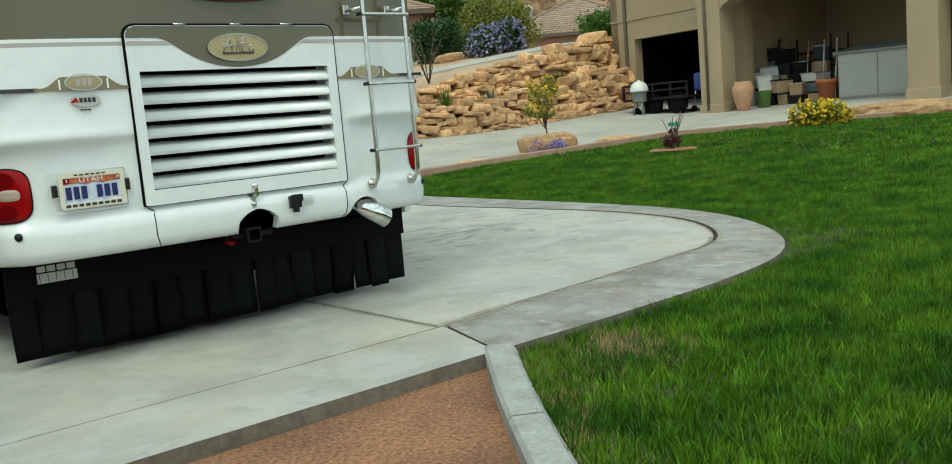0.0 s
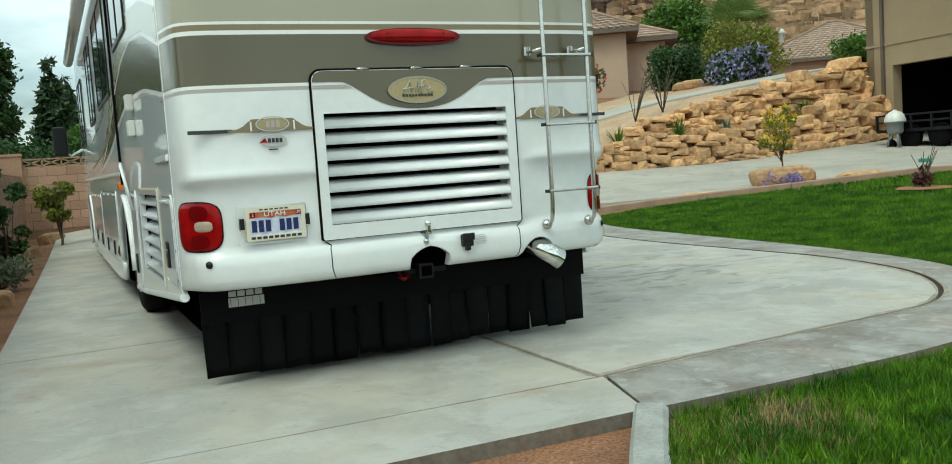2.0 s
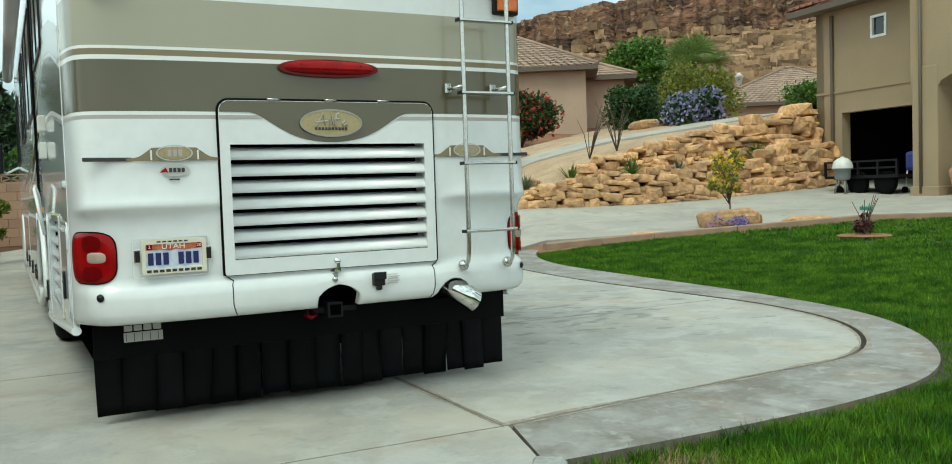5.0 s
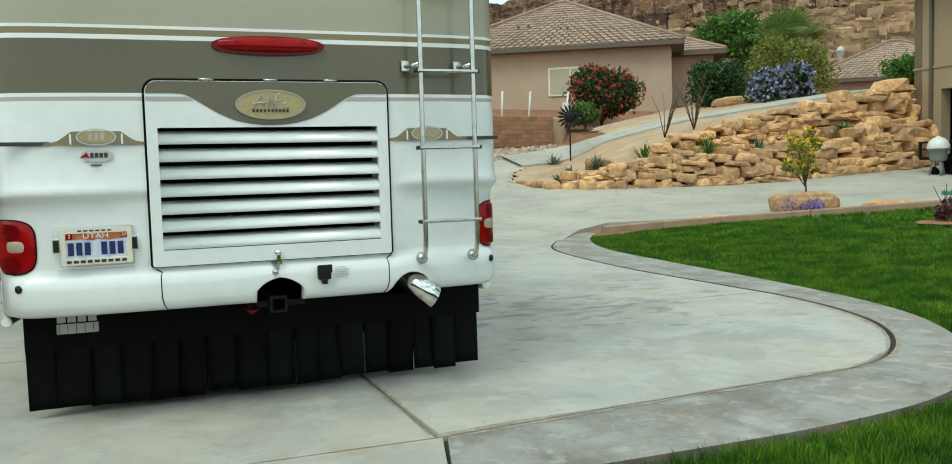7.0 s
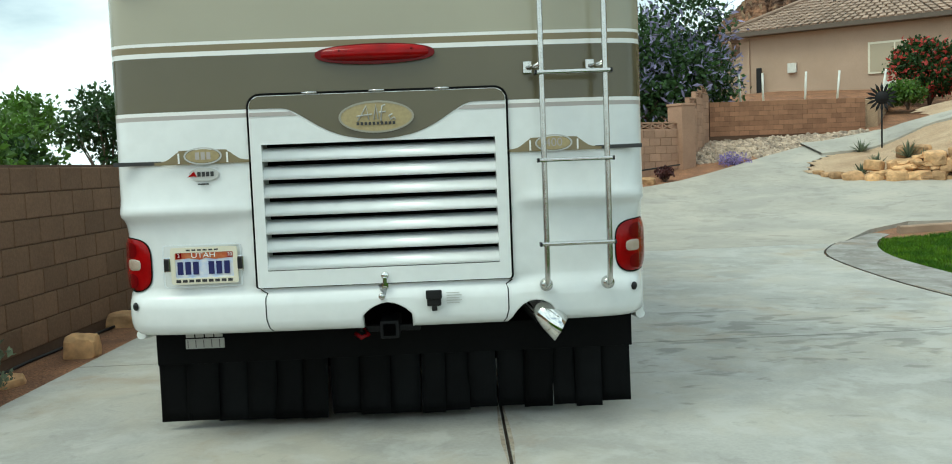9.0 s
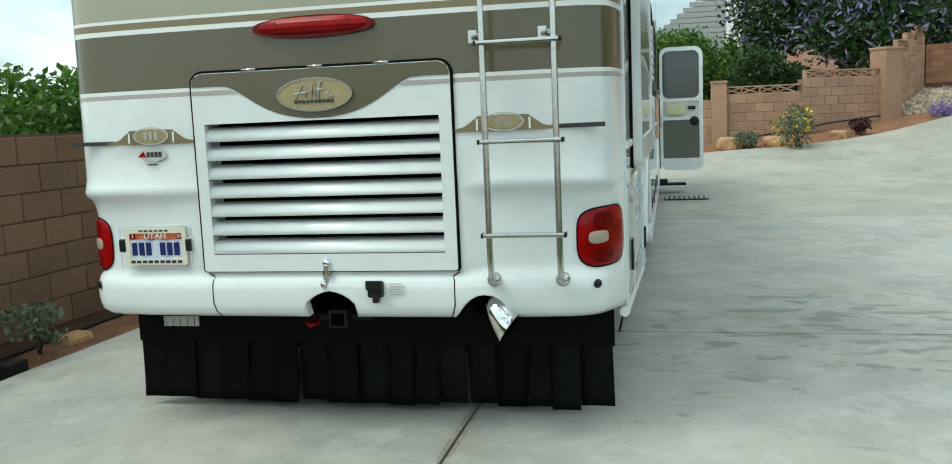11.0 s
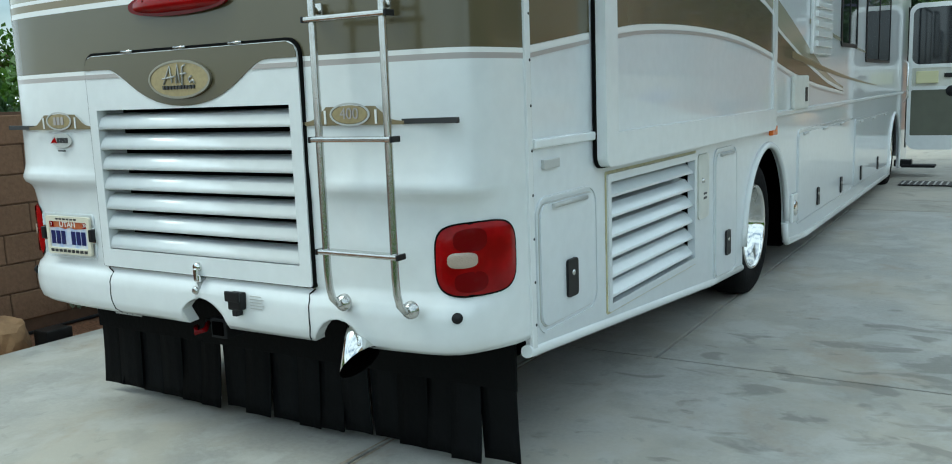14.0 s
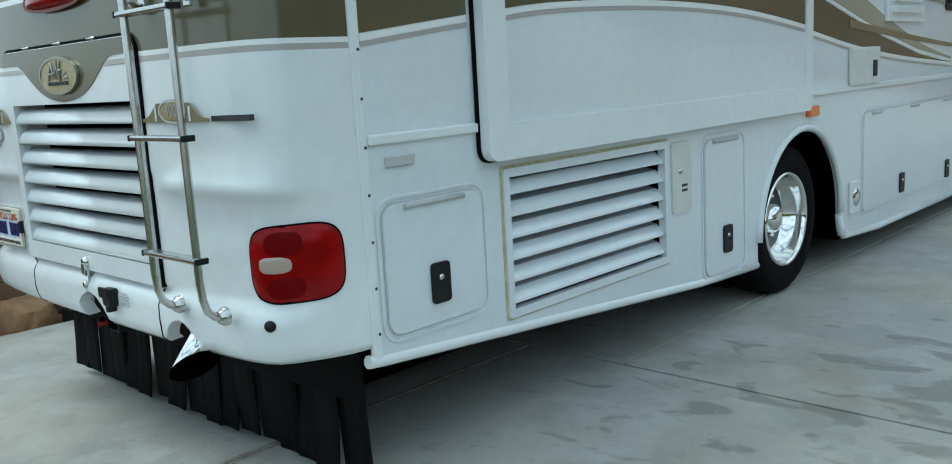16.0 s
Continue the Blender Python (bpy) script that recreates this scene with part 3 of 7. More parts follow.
ZROWS = [0.556, 0.58, 0.61, 0.645, 0.68, 0.70, 0.735, 0.757, 0.785, 0.85, 0.95, 1.03, 1.075, 1.10, 1.12, 1.14, 1.165, 1.20, 1.30, 1.45, 1.565, 1.585, 1.602, 1.645, 1.75, 1.853, 1.875, 1.905, 1.92, 2.0, 2.16, 2.4, 2.7, 3.0, 3.15, 3.25, 3.32, 3.35, 3.36]
PAINT = [(1.565, 0), (1.585, 1), (1.602, 2), (1.853, 3), (1.875, 2), (1.905, 4), (1.92, 2), (2.16, 5), (9, 0)]
cols = sorted({-s for s in ARC} | set(ARC) | {k * (0.165 / 6) + 0.004 for k in range(-6, 7)} | {0.729 + 0.11 * math.cos(math.pi * k / 10) for k in range(11)})
bm = bmesh.new()
grid = {}
for i, s in enumerate(cols):
    side = 1 if s >= 0 else -1
    zb = bottom_z(CX + side * lerp_at(PX, abs(s)))
    for j, z in enumerate(ZROWS):
        zz = z if z >= 0.70 else 0.70 - (0.70 - z) * (0.70 - zb) / (0.70 - 0.556)
        grid[i, j] = bm.verts.new(cap_point(abs(s), zz, side))
for i in range(len(cols) - 1):
    for j in range(len(ZROWS) - 1):
        zc, sc = (ZROWS[j] + ZROWS[j + 1]) / 2, (cols[i] + cols[i + 1]) / 2
        if abs(sc) < 0.575 and 0.785 < zc < 1.645:
            continue
        f = bm.faces.new((grid[i, j], grid[i + 1, j], grid[i + 1, j + 1], grid[i, j + 1]))
        f.smooth = True
        f.material_index = next(k for lim, k in PAINT if zc < lim)
# turn the lower edge inwards so that the shell shows its thickness
for i in range(len(cols) - 1):
    a, b = grid[i, 0], grid[i + 1, 0]
    c, d = bm.verts.new(b.co + Vector((0, 0.05, 0.004))), bm.verts.new(a.co + Vector((0, 0.05, 0.004)))
    bm.faces.new((a, d, c, b))
bmesh.ops.remove_doubles(bm, verts=bm.verts[:], dist=1e-5)
part("rear_cap", bm, [M_WHITE, M_GREYS, M_STRIPEW, M_DTAUPE, M_BROWN, M_LTAUPE], rv, "moulded white rear cap with taupe bands")

# engine door with its louvre
def door_outline(s0, z0, s1, z1, low_r, top_r):
    """Outline with nearly square lower and rounded upper corners."""
    p = []
    for cx, cz, r, a0 in ((s1, z0, low_r, 270), (s1, z1, top_r, 0), (s0, z1, top_r, 90), (s0, z0, low_r, 180)):
        ox, oz = (-r if cx == s1 else r), (-r if cz == z1 else r)
        p += [(cx + ox + r * math.cos(radians(a0 + 15 * k)), cz + oz + r * math.sin(radians(a0 + 15 * k))) for k in range(7)]
    return p


door = part("engine_door", plate(door_outline(1.566, 0.768, 2.756, 1.660, 0.012, 0.055), [[(1.617, 0.845), (2.701, 0.845), (2.701, 1.435), (1.617, 1.435)]], 0.03, rear3(4.428)), M_WHITE, rv, "white engine door")
part("door_seal", plate(door_outline(1.5555, 0.7640, 2.7665, 1.6715, 0.016, 0.064), [rrect(1.60, 0.80, 2.72, 1.63, 0.05, 6)], 0.02, rear3(4.4345)), M_GASK, rv)
# black box that paints the shade seen between the slats
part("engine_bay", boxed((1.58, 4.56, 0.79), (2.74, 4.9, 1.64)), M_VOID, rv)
half_c = [(0.588, 1.600), (0.46, 1.600), (0.41, 1.592), (0.35, 1.560), (0.27, 1.510), (0.18, 1.470), (0.09, 1.450), (0.0, 1.444)]
low = curve_through([(CX - a, z) for a, z in half_c] + [(CX + a, z) for a, z in half_c[::-1][1:]], 4)
top = [(CX + 0.592, 1.602), (CX + 0.591, 1.618), (CX + 0.580, 1.643), (CX + 0.548, 1.6575), (CX - 0.548, 1.6575), (CX - 0.580, 1.643), (CX - 0.591, 1.618), (CX - 0.592, 1.602)]
part("door_crest", plate(low + top, [], 0.003, rear3(4.4248)), M_DTAUPE, door, "taupe painted crest")
for sgn in (-1, 1):
    part("door_stripe", plate([(CX + sgn * 0.592, 1.566), (CX + sgn * 0.592, 1.584), (CX + sgn * 0.405, 1.584), (CX + sgn * 0.372, 1.566)], [], 0.003, rear3(4.425)), M_GREYS, door, "warm grey stripe")
for k in range(7):
    zt = 1.418 - k * 0.0845
    prof = [(4.480, zt + 0.004), (4.448, zt - 0.016), (4.434, zt - 0.040), (4.430, zt - 0.056), (4.434, zt - 0.062), (4.444, zt - 0.052), (4.458, zt - 0.026), (4.484, zt - 0.006)]
    bm = bmesh.new()
    ends = []
    for x in (1.611, 2.707):
        ends.append([bm.verts.new((x, y, z)) for y, z in prof])
    for a in range(len(prof)):
        b = (a + 1) % len(prof)
        bm.faces.new((ends[0][a], ends[1][a], ends[1][b], ends[0][b])).smooth = a < 3
    bm.faces.new(ends[0][::-1]), bm.faces.new(ends[1])
    part("louvre_slat", bm, M_WHITE, door)
for x0, x1 in ((1.609, 1.6165), (2.7015, 2.709)):
    part("louvre_jamb", boxed((x0, 4.44, 0.84), (x1, 4.56, 1.44)), M_WHITE, door)
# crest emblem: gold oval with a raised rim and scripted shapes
em = part("emblem", plate(ellipse(2.155, 1.545, 0.170, 0.070, 40), [], 0.01, rear3(4.414)), M_GOLD, rv, "gold oval emblem")
part("emblem_rim", plate(ellipse(2.155, 1.545, 0.174, 0.074, 40), [ellipse(2.155, 1.545, 0.164, 0.065, 40)], 0.012, rear3(4.411)), M_RIM, em)
bm = bmesh.new()
script = [(-0.085, -0.025), (-0.045, 0.042), (-0.035, -0.02)], [(-0.09, -0.004), (-0.02, 0.004)], [(-0.012, -0.022), (0.0, 0.048), (0.008, -0.02)], [(0.02, -0.03), (0.028, 0.04), (0.044, 0.046)], [(0.014, 0.012), (0.045, 0.014)], [(0.075, 0.004), (0.058, -0.006), (0.066, -0.022), (0.082, -0.012), (0.088, -0.024)]
for line in script:
    tube(bm, [(2.155 + u, 4.410, 1.553 + v) for u, v in line], 0.0036, 6)
part("emblem_script", bm, M_LGREY, em, "polished scripted strokes")
for k in range(10):
    part("emblem_bar", boxed((2.155 - 0.092 + k * 0.0185, 4.409, 1.508), (2.155 - 0.080 + k * 0.0185, 4.414, 1.522)), M_INK, em)
# hinges on the top edge of the engine door
for x in (1.85, 2.16, 2.46):
    bm = tube(bmesh.new(), [(x - 0.035, 4.426, 1.667), (x + 0.035, 4.426, 1.667)], 0.006)
    part("hinge", bm, M_ALU, rv)
# latch, lock, socket
bm = lathe(bmesh.new(), [(0, 0.02), (0.014, 0.02), (0.019, 0.012), (0.02, 0)], 20, pose(2.16, 4.43, 0.805, 90, 0, 0))
box(bm, (2.150, 4.405, 0.752), (2.170, 4.42, 0.80), 0.004)
box(bm, (2.144, 4.412, 0.745), (2.176, 4.425, 0.775), 0.004)
part("latch", bm, M_CHROME, rv, "chrome latch")
part("key_lock", lathe(bmesh.new(), [(0, 0.012), (0.008, 0.012), (0.013, 0.010), (0.016, 0.006), (0.017, 0)], 20, pose(2.142, 4.421, 0.707, 90, 0, 0)), M_ALU, rv)
sock = part("trailer_socket", boxed((2.353, 4.385, 0.655), (2.420, 4.425, 0.725), 0.008), M_BLACK, rv, "black trailer socket")
part("socket_lid", boxed((2.349, 4.375, 0.690), (2.424, 4.387, 0.732), 0.005), M_BLACK, sock)
part("socket_lip", boxed((2.375, 4.385, 0.632), (2.400, 4.42, 0.657), 0.004), M_BLACK, sock)
for k in range(5):
    part("notice_bar", boxed((2.445, 4.4155, 0.662 + k * 0.012), (2.505 + 0.012 * (k % 2), 4.418, 0.666 + k * 0.012)), M_LGREY, rv)
# bumper seams and side marker eyes
for side, s0 in ((-1, 0.584), (1, 0.598)):
    part("seam", tube(bmesh.new(), [cap_point(s0, 0.56 + 0.02 * k, side) for k in range(11)], 0.0028, 6), M_GASK, rv)
for side in (1, -1):
    p = cap_point(1.215, 0.698, side)
    part("reflector_eye", lathe(bmesh.new(), [(0, 0.012), (0.010, 0.012), (0.012, 0.006), (0.018, 0.006), (0.020, 0)], 20, pose(*p, 90, 0, side * 42)), M_BLACK, rv)


# tail lights wrapped round the corners
def tail_light(side):
    s0, s1, z0, z1 = 1.142, 1.456, 0.766, 1.016
    sc, zc, hs, hz = (s0 + s1) / 2, (z0 + z1) / 2, (s1 - s0) / 2, (z1 - z0) / 2

    def patch(cs, cz, rs, rz, power, base, dome, rings=8, seg=36):
        b = bmesh.new()
        last = None
        for k in range(rings + 1):
            r = k / rings
            ring = []
            for i in range(seg):
                a = 2 * math.pi * i / seg
                u = math.copysign(abs(math.cos(a)) ** (2 / power), math.cos(a))
                v = math.copysign(abs(math.sin(a)) ** (2 / power), math.sin(a))
                ring.append(b.verts.new(cap_point(cs + rs * u * r, cz + rz * v * r, side, base + dome * (1 - r ** 6))))
            if last:
                for i in range(seg):
                    j = (i + 1) % seg
                    vs = (last[i], last[j], ring[j], ring[i])
                    b.faces.new(vs if side > 0 else vs[::-1]).smooth = True
            last = ring
        bmesh.ops.remove_doubles(b, verts=b.verts[:], dist=1e-5)
        bmesh.ops.recalc_face_normals(b, faces=b.faces[:])
        return b
    light = part("tail_light", patch(sc, zc, hs, hz, 3.7, 0.006, 0.014), M_REDL, rv, "red wraparound tail light lens")
    part("light_seal", patch(sc, zc, hs + 0.006, hz + 0.006, 3.7, 0.0045, 0.001, 8, 72), M_GASK, light)
    part("light_bulb_pocket", patch(sc - 0.04, zc + 0.07, 0.055, 0.04, 2.6, 0.0206, 0.0008, 4, 24), M_REDD, light)
    part("light_bulb_pocket", patch(sc - 0.04, zc - 0.075, 0.055, 0.036, 2.6, 0.0206, 0.0008, 4, 24), M_REDD, light)
    part("reversing_lens", patch(sc - 0.07, zc + 0.002, 0.047, 0.027, 3.0, 0.0212, 0.004, 5, 24), M_CLEAR, light, "small clear reversing lens")


tail_light(1), tail_light(-1)

# high brake light
bm = bmesh.new()
last = None
for k in range(7):
    r = 1 - (1 - k / 6) ** 1.6 if k else 0.0
    ring = []
    for q in range(48):
        a = 2 * math.pi * q / 48
        u = 0.265 * math.copysign(abs(math.cos(a)) ** 0.8, math.cos(a))
        v = (0.044 if math.sin(a) > 0 else 0.036) * math.copysign(abs(math.sin(a)) ** 0.7, math.sin(a))
        ring.append(bm.verts.new((2.16 + u * r, 4.430 - 0.040 * (1 - r ** 3), 1.836 + v * r)))
    if last:
        for q in range(48):
            bm.faces.new((last[q], last[(q + 1) % 48], ring[(q + 1) % 48], ring[q])).smooth = True
    last = ring
bmesh.ops.remove_doubles(bm, verts=bm.verts[:], dist=1e-5)
bmesh.ops.recalc_face_normals(bm, faces=bm.faces[:])
br = part("brake_light", bm, M_REDL, rv, "long domed red high brake light")
part("brake_light_trim", plate([(2.16 + 0.276 * math.cos(a), 1.835 + 0.047 * math.copysign(abs(math.sin(a)) ** 0.8, math.sin(a))) for a in [2 * math.pi * i / 48 for i in range(48)]], [], 0.014, rear3(4.423)), M_REDD, br)
for dx in (-0.16, -0.05, 0.06, 0.17):
    part("screw", lathe(bmesh.new(), [(0, 0.004), (0.005, 0.003), (0.006, 0)], 10, pose(2.16 + dx, 4.402, 1.851, 90, 0, 0)), M_REDD, br)
# upper clearance lights
for x0, x1 in ((0.968, 1.135), (3.190, 3.355)):
    u = part("clearance_light", boxed((x0, 4.44, 2.19), (x1, 4.53, 2.47), 0.012), M_BLACK, rv, "tall red and amber clearance light")
    part("amber_lens", boxed((x0 + 0.018, 4.425, 2.21), (x1 - 0.018, 4.445, 2.315), 0.006), M_AMBER, u)
    part("red_lens", boxed((x0 + 0.018, 4.425, 2.325), (x1 - 0.018, 4.445, 2.45), 0.006), M_REDL, u)

# painted badges with an oval
for cx, flip in ((1.345, -1), (2.975, 1)):
    wing = curve_through([(-0.225, 0.0), (-0.17, 0.008), (-0.115, 0.045), (-0.09, 0.052), (0.09, 0.052), (0.115, 0.045), (0.17, 0.008), (0.225, 0.0)], 5)
    body = [(cx + u, 1.370 + v) for u, v in wing] + [(cx + 0.225, 1.358), (cx - 0.225, 1.358)]
    bd = part("badge", plate(body, [], 0.003, rear3(4.4345)), M_BROWN, rv, "bronze wing badge with an oval")
    part("badge_line", plate([(cx + flip * 0.2, 1.359), (cx + flip * 0.42, 1.359), (cx + flip * 0.42, 1.378), (cx + flip * 0.2, 1.376)], [], 0.016, lambda u, v, d: Vector((u, 4.4435 + (0.03 if abs(u - CX) > 1.0 else 0) - 0.016 + d, v))), M_INK, bd)
    part("badge_ring", plate(ellipse(cx, 1.395, 0.088, 0.040), [ellipse(cx, 1.395, 0.080, 0.034)], 0.003, rear3(4.4295)), M_LGREY, bd)
    part("badge_oval", plate(ellipse(cx, 1.395, 0.077, 0.031), [], 0.003, rear3(4.4305)), M_GOLD, bd)
    for du in (-0.115, 0.108):
        part("badge_tick", plate([(cx + du, 1.362), (cx + du + 0.008, 1.362), (cx + du + 0.008, 1.41), (cx + du, 1.41)], [], 0.003, rear3(4.4305)), M_STRIPEW, bd)
    if flip > 0:
        word("400", 0.055, pose(cx, 4.4285, 1.396, 90, 0, 0), M_GREYS, "badge_number", bd, 0.001)
    else:
        for k in range(3):
            part("badge_bar", boxed((cx - 0.034 + k * 0.026, 4.4275, 1.378), (cx - 0.016 + k * 0.026, 4.431, 1.412)), M_GREYS, bd)
dec = part("dealer_decal", plate(ellipse(1.345, 1.31, 0.070, 0.032), [], 0.003, rear3(4.435)), M_LGREY, rv, "small grey and red oval decal")
part("decal_red", plate([(1.268, 1.298), (1.300, 1.325), (1.312, 1.298), (1.298, 1.302)], [], 0.003, rear3(4.4325)), M_REDL, dec)
for k in range(4):
    part("decal_bar", boxed((1.315 + k * 0.02, 4.4325, 1.300), (1.330 + k * 0.02, 4.436, 1.322)), M_INK, dec)
part("decal_bar", boxed((1.315, 4.434, 1.262), (1.365, 4.437, 1.268)), M_INK, dec)

# licence plate in a cream frame, its recess and lamps
rec = part("plate_recess", plate(rrect(1.125, 0.782, 1.492, 0.985, 0.015), [rrect(1.131, 0.788, 1.486, 0.979, 0.012)], 0.006, rear3(4.447)), M_WHITE2, rv)
lp = part("licence_plate", boxed((1.172, 4.440, 0.806), (1.470, 4.444, 0.966), 0.001), M_PLATEB, rv, "licence plate with a rust skyline in a cream frame")
part("plate_frame", plate(rrect(1.166, 0.800, 1.476, 0.972, 0.012), [rrect(1.186, 0.829, 1.456, 0.948, 0.006)], 0.012, rear3(4.434)), M_CREAM, lp)
part("plate_skyline", plate([(1.186, 0.948), (1.456, 0.948), (1.456, 0.922), (1.37, 0.915), (1.33, 0.922), (1.30, 0.914), (1.25, 0.922), (1.186, 0.917)], [], 0.002, rear3(4.4375)), M_PLATER, lp)
word("UTAH", 0.034, pose(1.318, 4.4365, 0.934, 90, 0, 0), M_STRIPEW, "plate_state", lp, 0.001, stretch=1.25)
for k, x in enumerate((1.196, 1.232, 1.268, 1.340, 1.376, 1.412)):
    part("plate_bar", boxed((x, 4.4365, 0.845), (x + 0.026, 4.4395, 0.905)), M_NAVY, lp)
for x, mtxt in ((1.191, "2"), (1.428, "20")):
    st = part("sticker", boxed((x, 4.4355, 0.922), (x + 0.026, 4.438, 0.948)), M_REDL, lp, "red registration sticker")
    word(mtxt, 0.022, pose(x + 0.013, 4.435, 0.935, 90, 0, 0), M_STRIPEW, "sticker_number", st, 0.0006)
for k in range(9):
    part("frame_bar", boxed((1.188 + k * 0.030, 4.4325, 0.809), (1.210 + k * 0.030, 4.4345, 0.822)), M_INK, lp)
for k in range(6):
    part("frame_bar", boxed((1.240 + k * 0.026, 4.4325, 0.956), (1.258 + k * 0.026, 4.4345, 0.963)), M_INK, lp)
for x in (1.146, 1.486):
    b = boxed((x - 0.010, 4.425, 0.865), (x + 0.012, 4.45, 0.92), 0.004)
    pl = part("plate_lamp", b, M_BLACK, rv, "small plate lamp in a chrome bracket")
    part("lamp_bracket", boxed((x - 0.014, 4.44, 0.858), (x + 0.016, 4.452, 0.927), 0.004), M_CHROME, pl)

# ladder
bm = bmesh.new()
lad = part("ladder", tube(bm, [(3.06, 4.335, 1.30), (3.06, 4.335, 1.301)], 0.001), M_ALU, rv, "tubular aluminium roof ladder")
for x in (2.917, 3.208):
    pts = [(x, 4.335, z) for z in (3.2, 2.6, 2.0, 1.4, 1.0, 0.86)] + [(x, 4.34, 0.80), (x, 4.352, 0.760), (x, 4.375, 0.738), (x, 4.40, 0.731), (x, 4.41, 0.731)]
    part("ladder_rail", tube(bmesh.new(), pts, 0.0135, 12), M_ALU, lad)
    ft = bmesh.new()
    lathe(ft, [(0.0, 0.03), (0.022, 0.028), (0.024, 0.02), (0.03, 0.016), (0.032, 0)], 16, pose(x, 4.418, 0.731, 90, 0, 0))
    part("ladder_foot", ft, M_ALU, lad, smooth=False)
    st = boxed((x - 0.075, 4.425, 1.718), (x - 0.035, 4.438, 1.775), 0.004)
    tube(st, [(x - 0.055, 4.43, 1.745), (x - 0.03, 4.39, 1.745), (x - 0.002, 4.34, 1.752)], 0.010, 8)
    part("ladder_standoff", st, M_ALU, lad)
for z in (2.12, 1.713, 1.315, 0.929):
    bm = bmesh.new()
    box(bm, (2.890, 4.313, z - 0.009), (3.235, 4.357, z + 0.009), 0.006)
    rung = part("ladder_rung", bm, M_ALU, lad)
    for xe in (2.887, 3.231):
        part("rung_cap", boxed((xe - 0.002, 4.311, z - 0.010), (xe + 0.008, 4.359, z + 0.010), 0.003), M_BLACK, rung)
disc = part("club_plaque", lathe(bmesh.new(), [(0, 0.008), (0.135, 0.008), (0.14, 0.004), (0.14, 0)], 40, pose(3.115, 4.315, 2.46, 90, 0, 0)), M_BLACK, lad, "round black club plaque with white lettering")
word("COACH ASSOC", 0.034, pose(3.115, 4.306, 2.375, 90, 0, 0), M_STRIPEW, "plaque_lettering", disc, 0.001)
for k in range(5):
    part("plaque_bar", boxed((3.05 + k * 0.027, 4.304, 2.41), (3.068 + k * 0.027, 4.308, 2.45)), M_STRIPEW, disc)

# exhaust, hitch, mud flaps
bm = bmesh.new()
m = Matrix.Translation((2.813, 4.675, 0.688)) @ Vector((0.117, -0.19, -0.12)).to_track_quat('Z', 'Y').to_matrix().to_4x4()
lathe(bm, [(0.066, -0.1), (0.066, 0.2), (0.066, 0.6)], 36, m), lathe(bm, [(0.062, 0.6), (0.062, 0.2), (0.062, -0.1)], 36, m, 1)
bmesh.ops.bisect_plane(bm, geom=bm.verts[:] + bm.edges[:] + bm.faces[:], plane_co=(2.977, 4.409, 0.52), plane_no=(0.84, -0.10, -0.53), clear_outer=True)
cut = [e for e in bm.edges if e.is_boundary and (sum((v.co for v in e.verts), Vector()) / 2 - Vector((2.977, 4.409, 0.52))).dot(Vector((0.84, -0.10, -0.53))) > -0.002]
bmesh.ops.bridge_loops(bm, edges=cut)
part("exhaust_tip", bm, [M_CHROME, M_VOID], rv, "polished slash-cut exhaust tip")
bm = box(bmesh.new(), (2.12, 4.50, 0.49), (2.21, 4.75, 0.575), 0.006)
box(bm, (2.02, 4.56, 0.515), (2.31, 4.60, 0.545), 0.004)
hitch = part("tow_hitch", bm, M_STEELB, rv, "black tow hitch receiver")
# black block drawn as the shade inside the receiver
part("receiver_hole", boxed((2.136, 4.492, 0.505), (2.194, 4.52, 0.56)), M_VOID, hitch)
part("breakaway_cable", tube(bmesh.new(), [(2.0, 4.53, 0.515), (2.03, 4.50, 0.50), (2.06, 4.52, 0.51), (2.04, 4.56, 0.53)], 0.012), M_REDD, hitch, "dull red coupling")
# black sheets painting the shade behind the hitch and exhaust cut-outs
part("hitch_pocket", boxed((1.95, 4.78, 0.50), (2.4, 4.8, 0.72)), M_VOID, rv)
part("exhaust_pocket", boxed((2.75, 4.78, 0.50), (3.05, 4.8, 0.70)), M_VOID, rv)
flapbar = part("flap_hanger", boxed((0.955, 4.800, 0.345), (3.392, 4.812, 0.545), 0.003), M_RUBBER, rv, "wide black rubber mud flap")
rng = random.Random(5)
x = 0.955
k = 0
while x < 3.36:
    w = min(3.398 - x, 0.118 + 0.05 * rng.random())
    g = bmesh.new()
    lean, bow, zb = (rng.random() - 0.5) * 0.018, (rng.random() - 0.3) * 0.035, 0.035 + 0.015 * rng.random()
    yy = 4.818 - 0.010 * (k % 2)
    rows = []
    for j in range(7):
        t = j / 6
        z = 0.375 + (zb - 0.375) * t
        rows.append([g.verts.new((x + w * u / 3 + lean * t, yy - bow * t * t + 0.006 * math.sin(3.1 * u / 3) * t + d, z)) for d in (0, 0.006) for u in range(4)])
    for a, b in zip(rows, rows[1:]):
        for u in range(3):
            g.faces.new((a[u], b[u], b[u + 1], a[u + 1])).smooth = True
            g.faces.new((a[4 + u], a[5 + u], b[5 + u], b[4 + u])).smooth = True
        g.faces.new((a[0], a[4], b[4], b[0])), g.faces.new((a[3], b[3], b[7], a[7]))
    g.faces.new((rows[-1][0], rows[-1][4], rows[-1][5], rows[-1][1])), g.faces.new((rows[-1][1], rows[-1][5], rows[-1][6], rows[-1][2])), g.faces.new((rows[-1][2], rows[-1][6], rows[-1][7], rows[-1][3]))
    part("flap_strip", g, M_RUBBER, flapbar)
    x += w - 0.008 + (0.015 if rng.random() < 0.3 else 0)
    k += 1
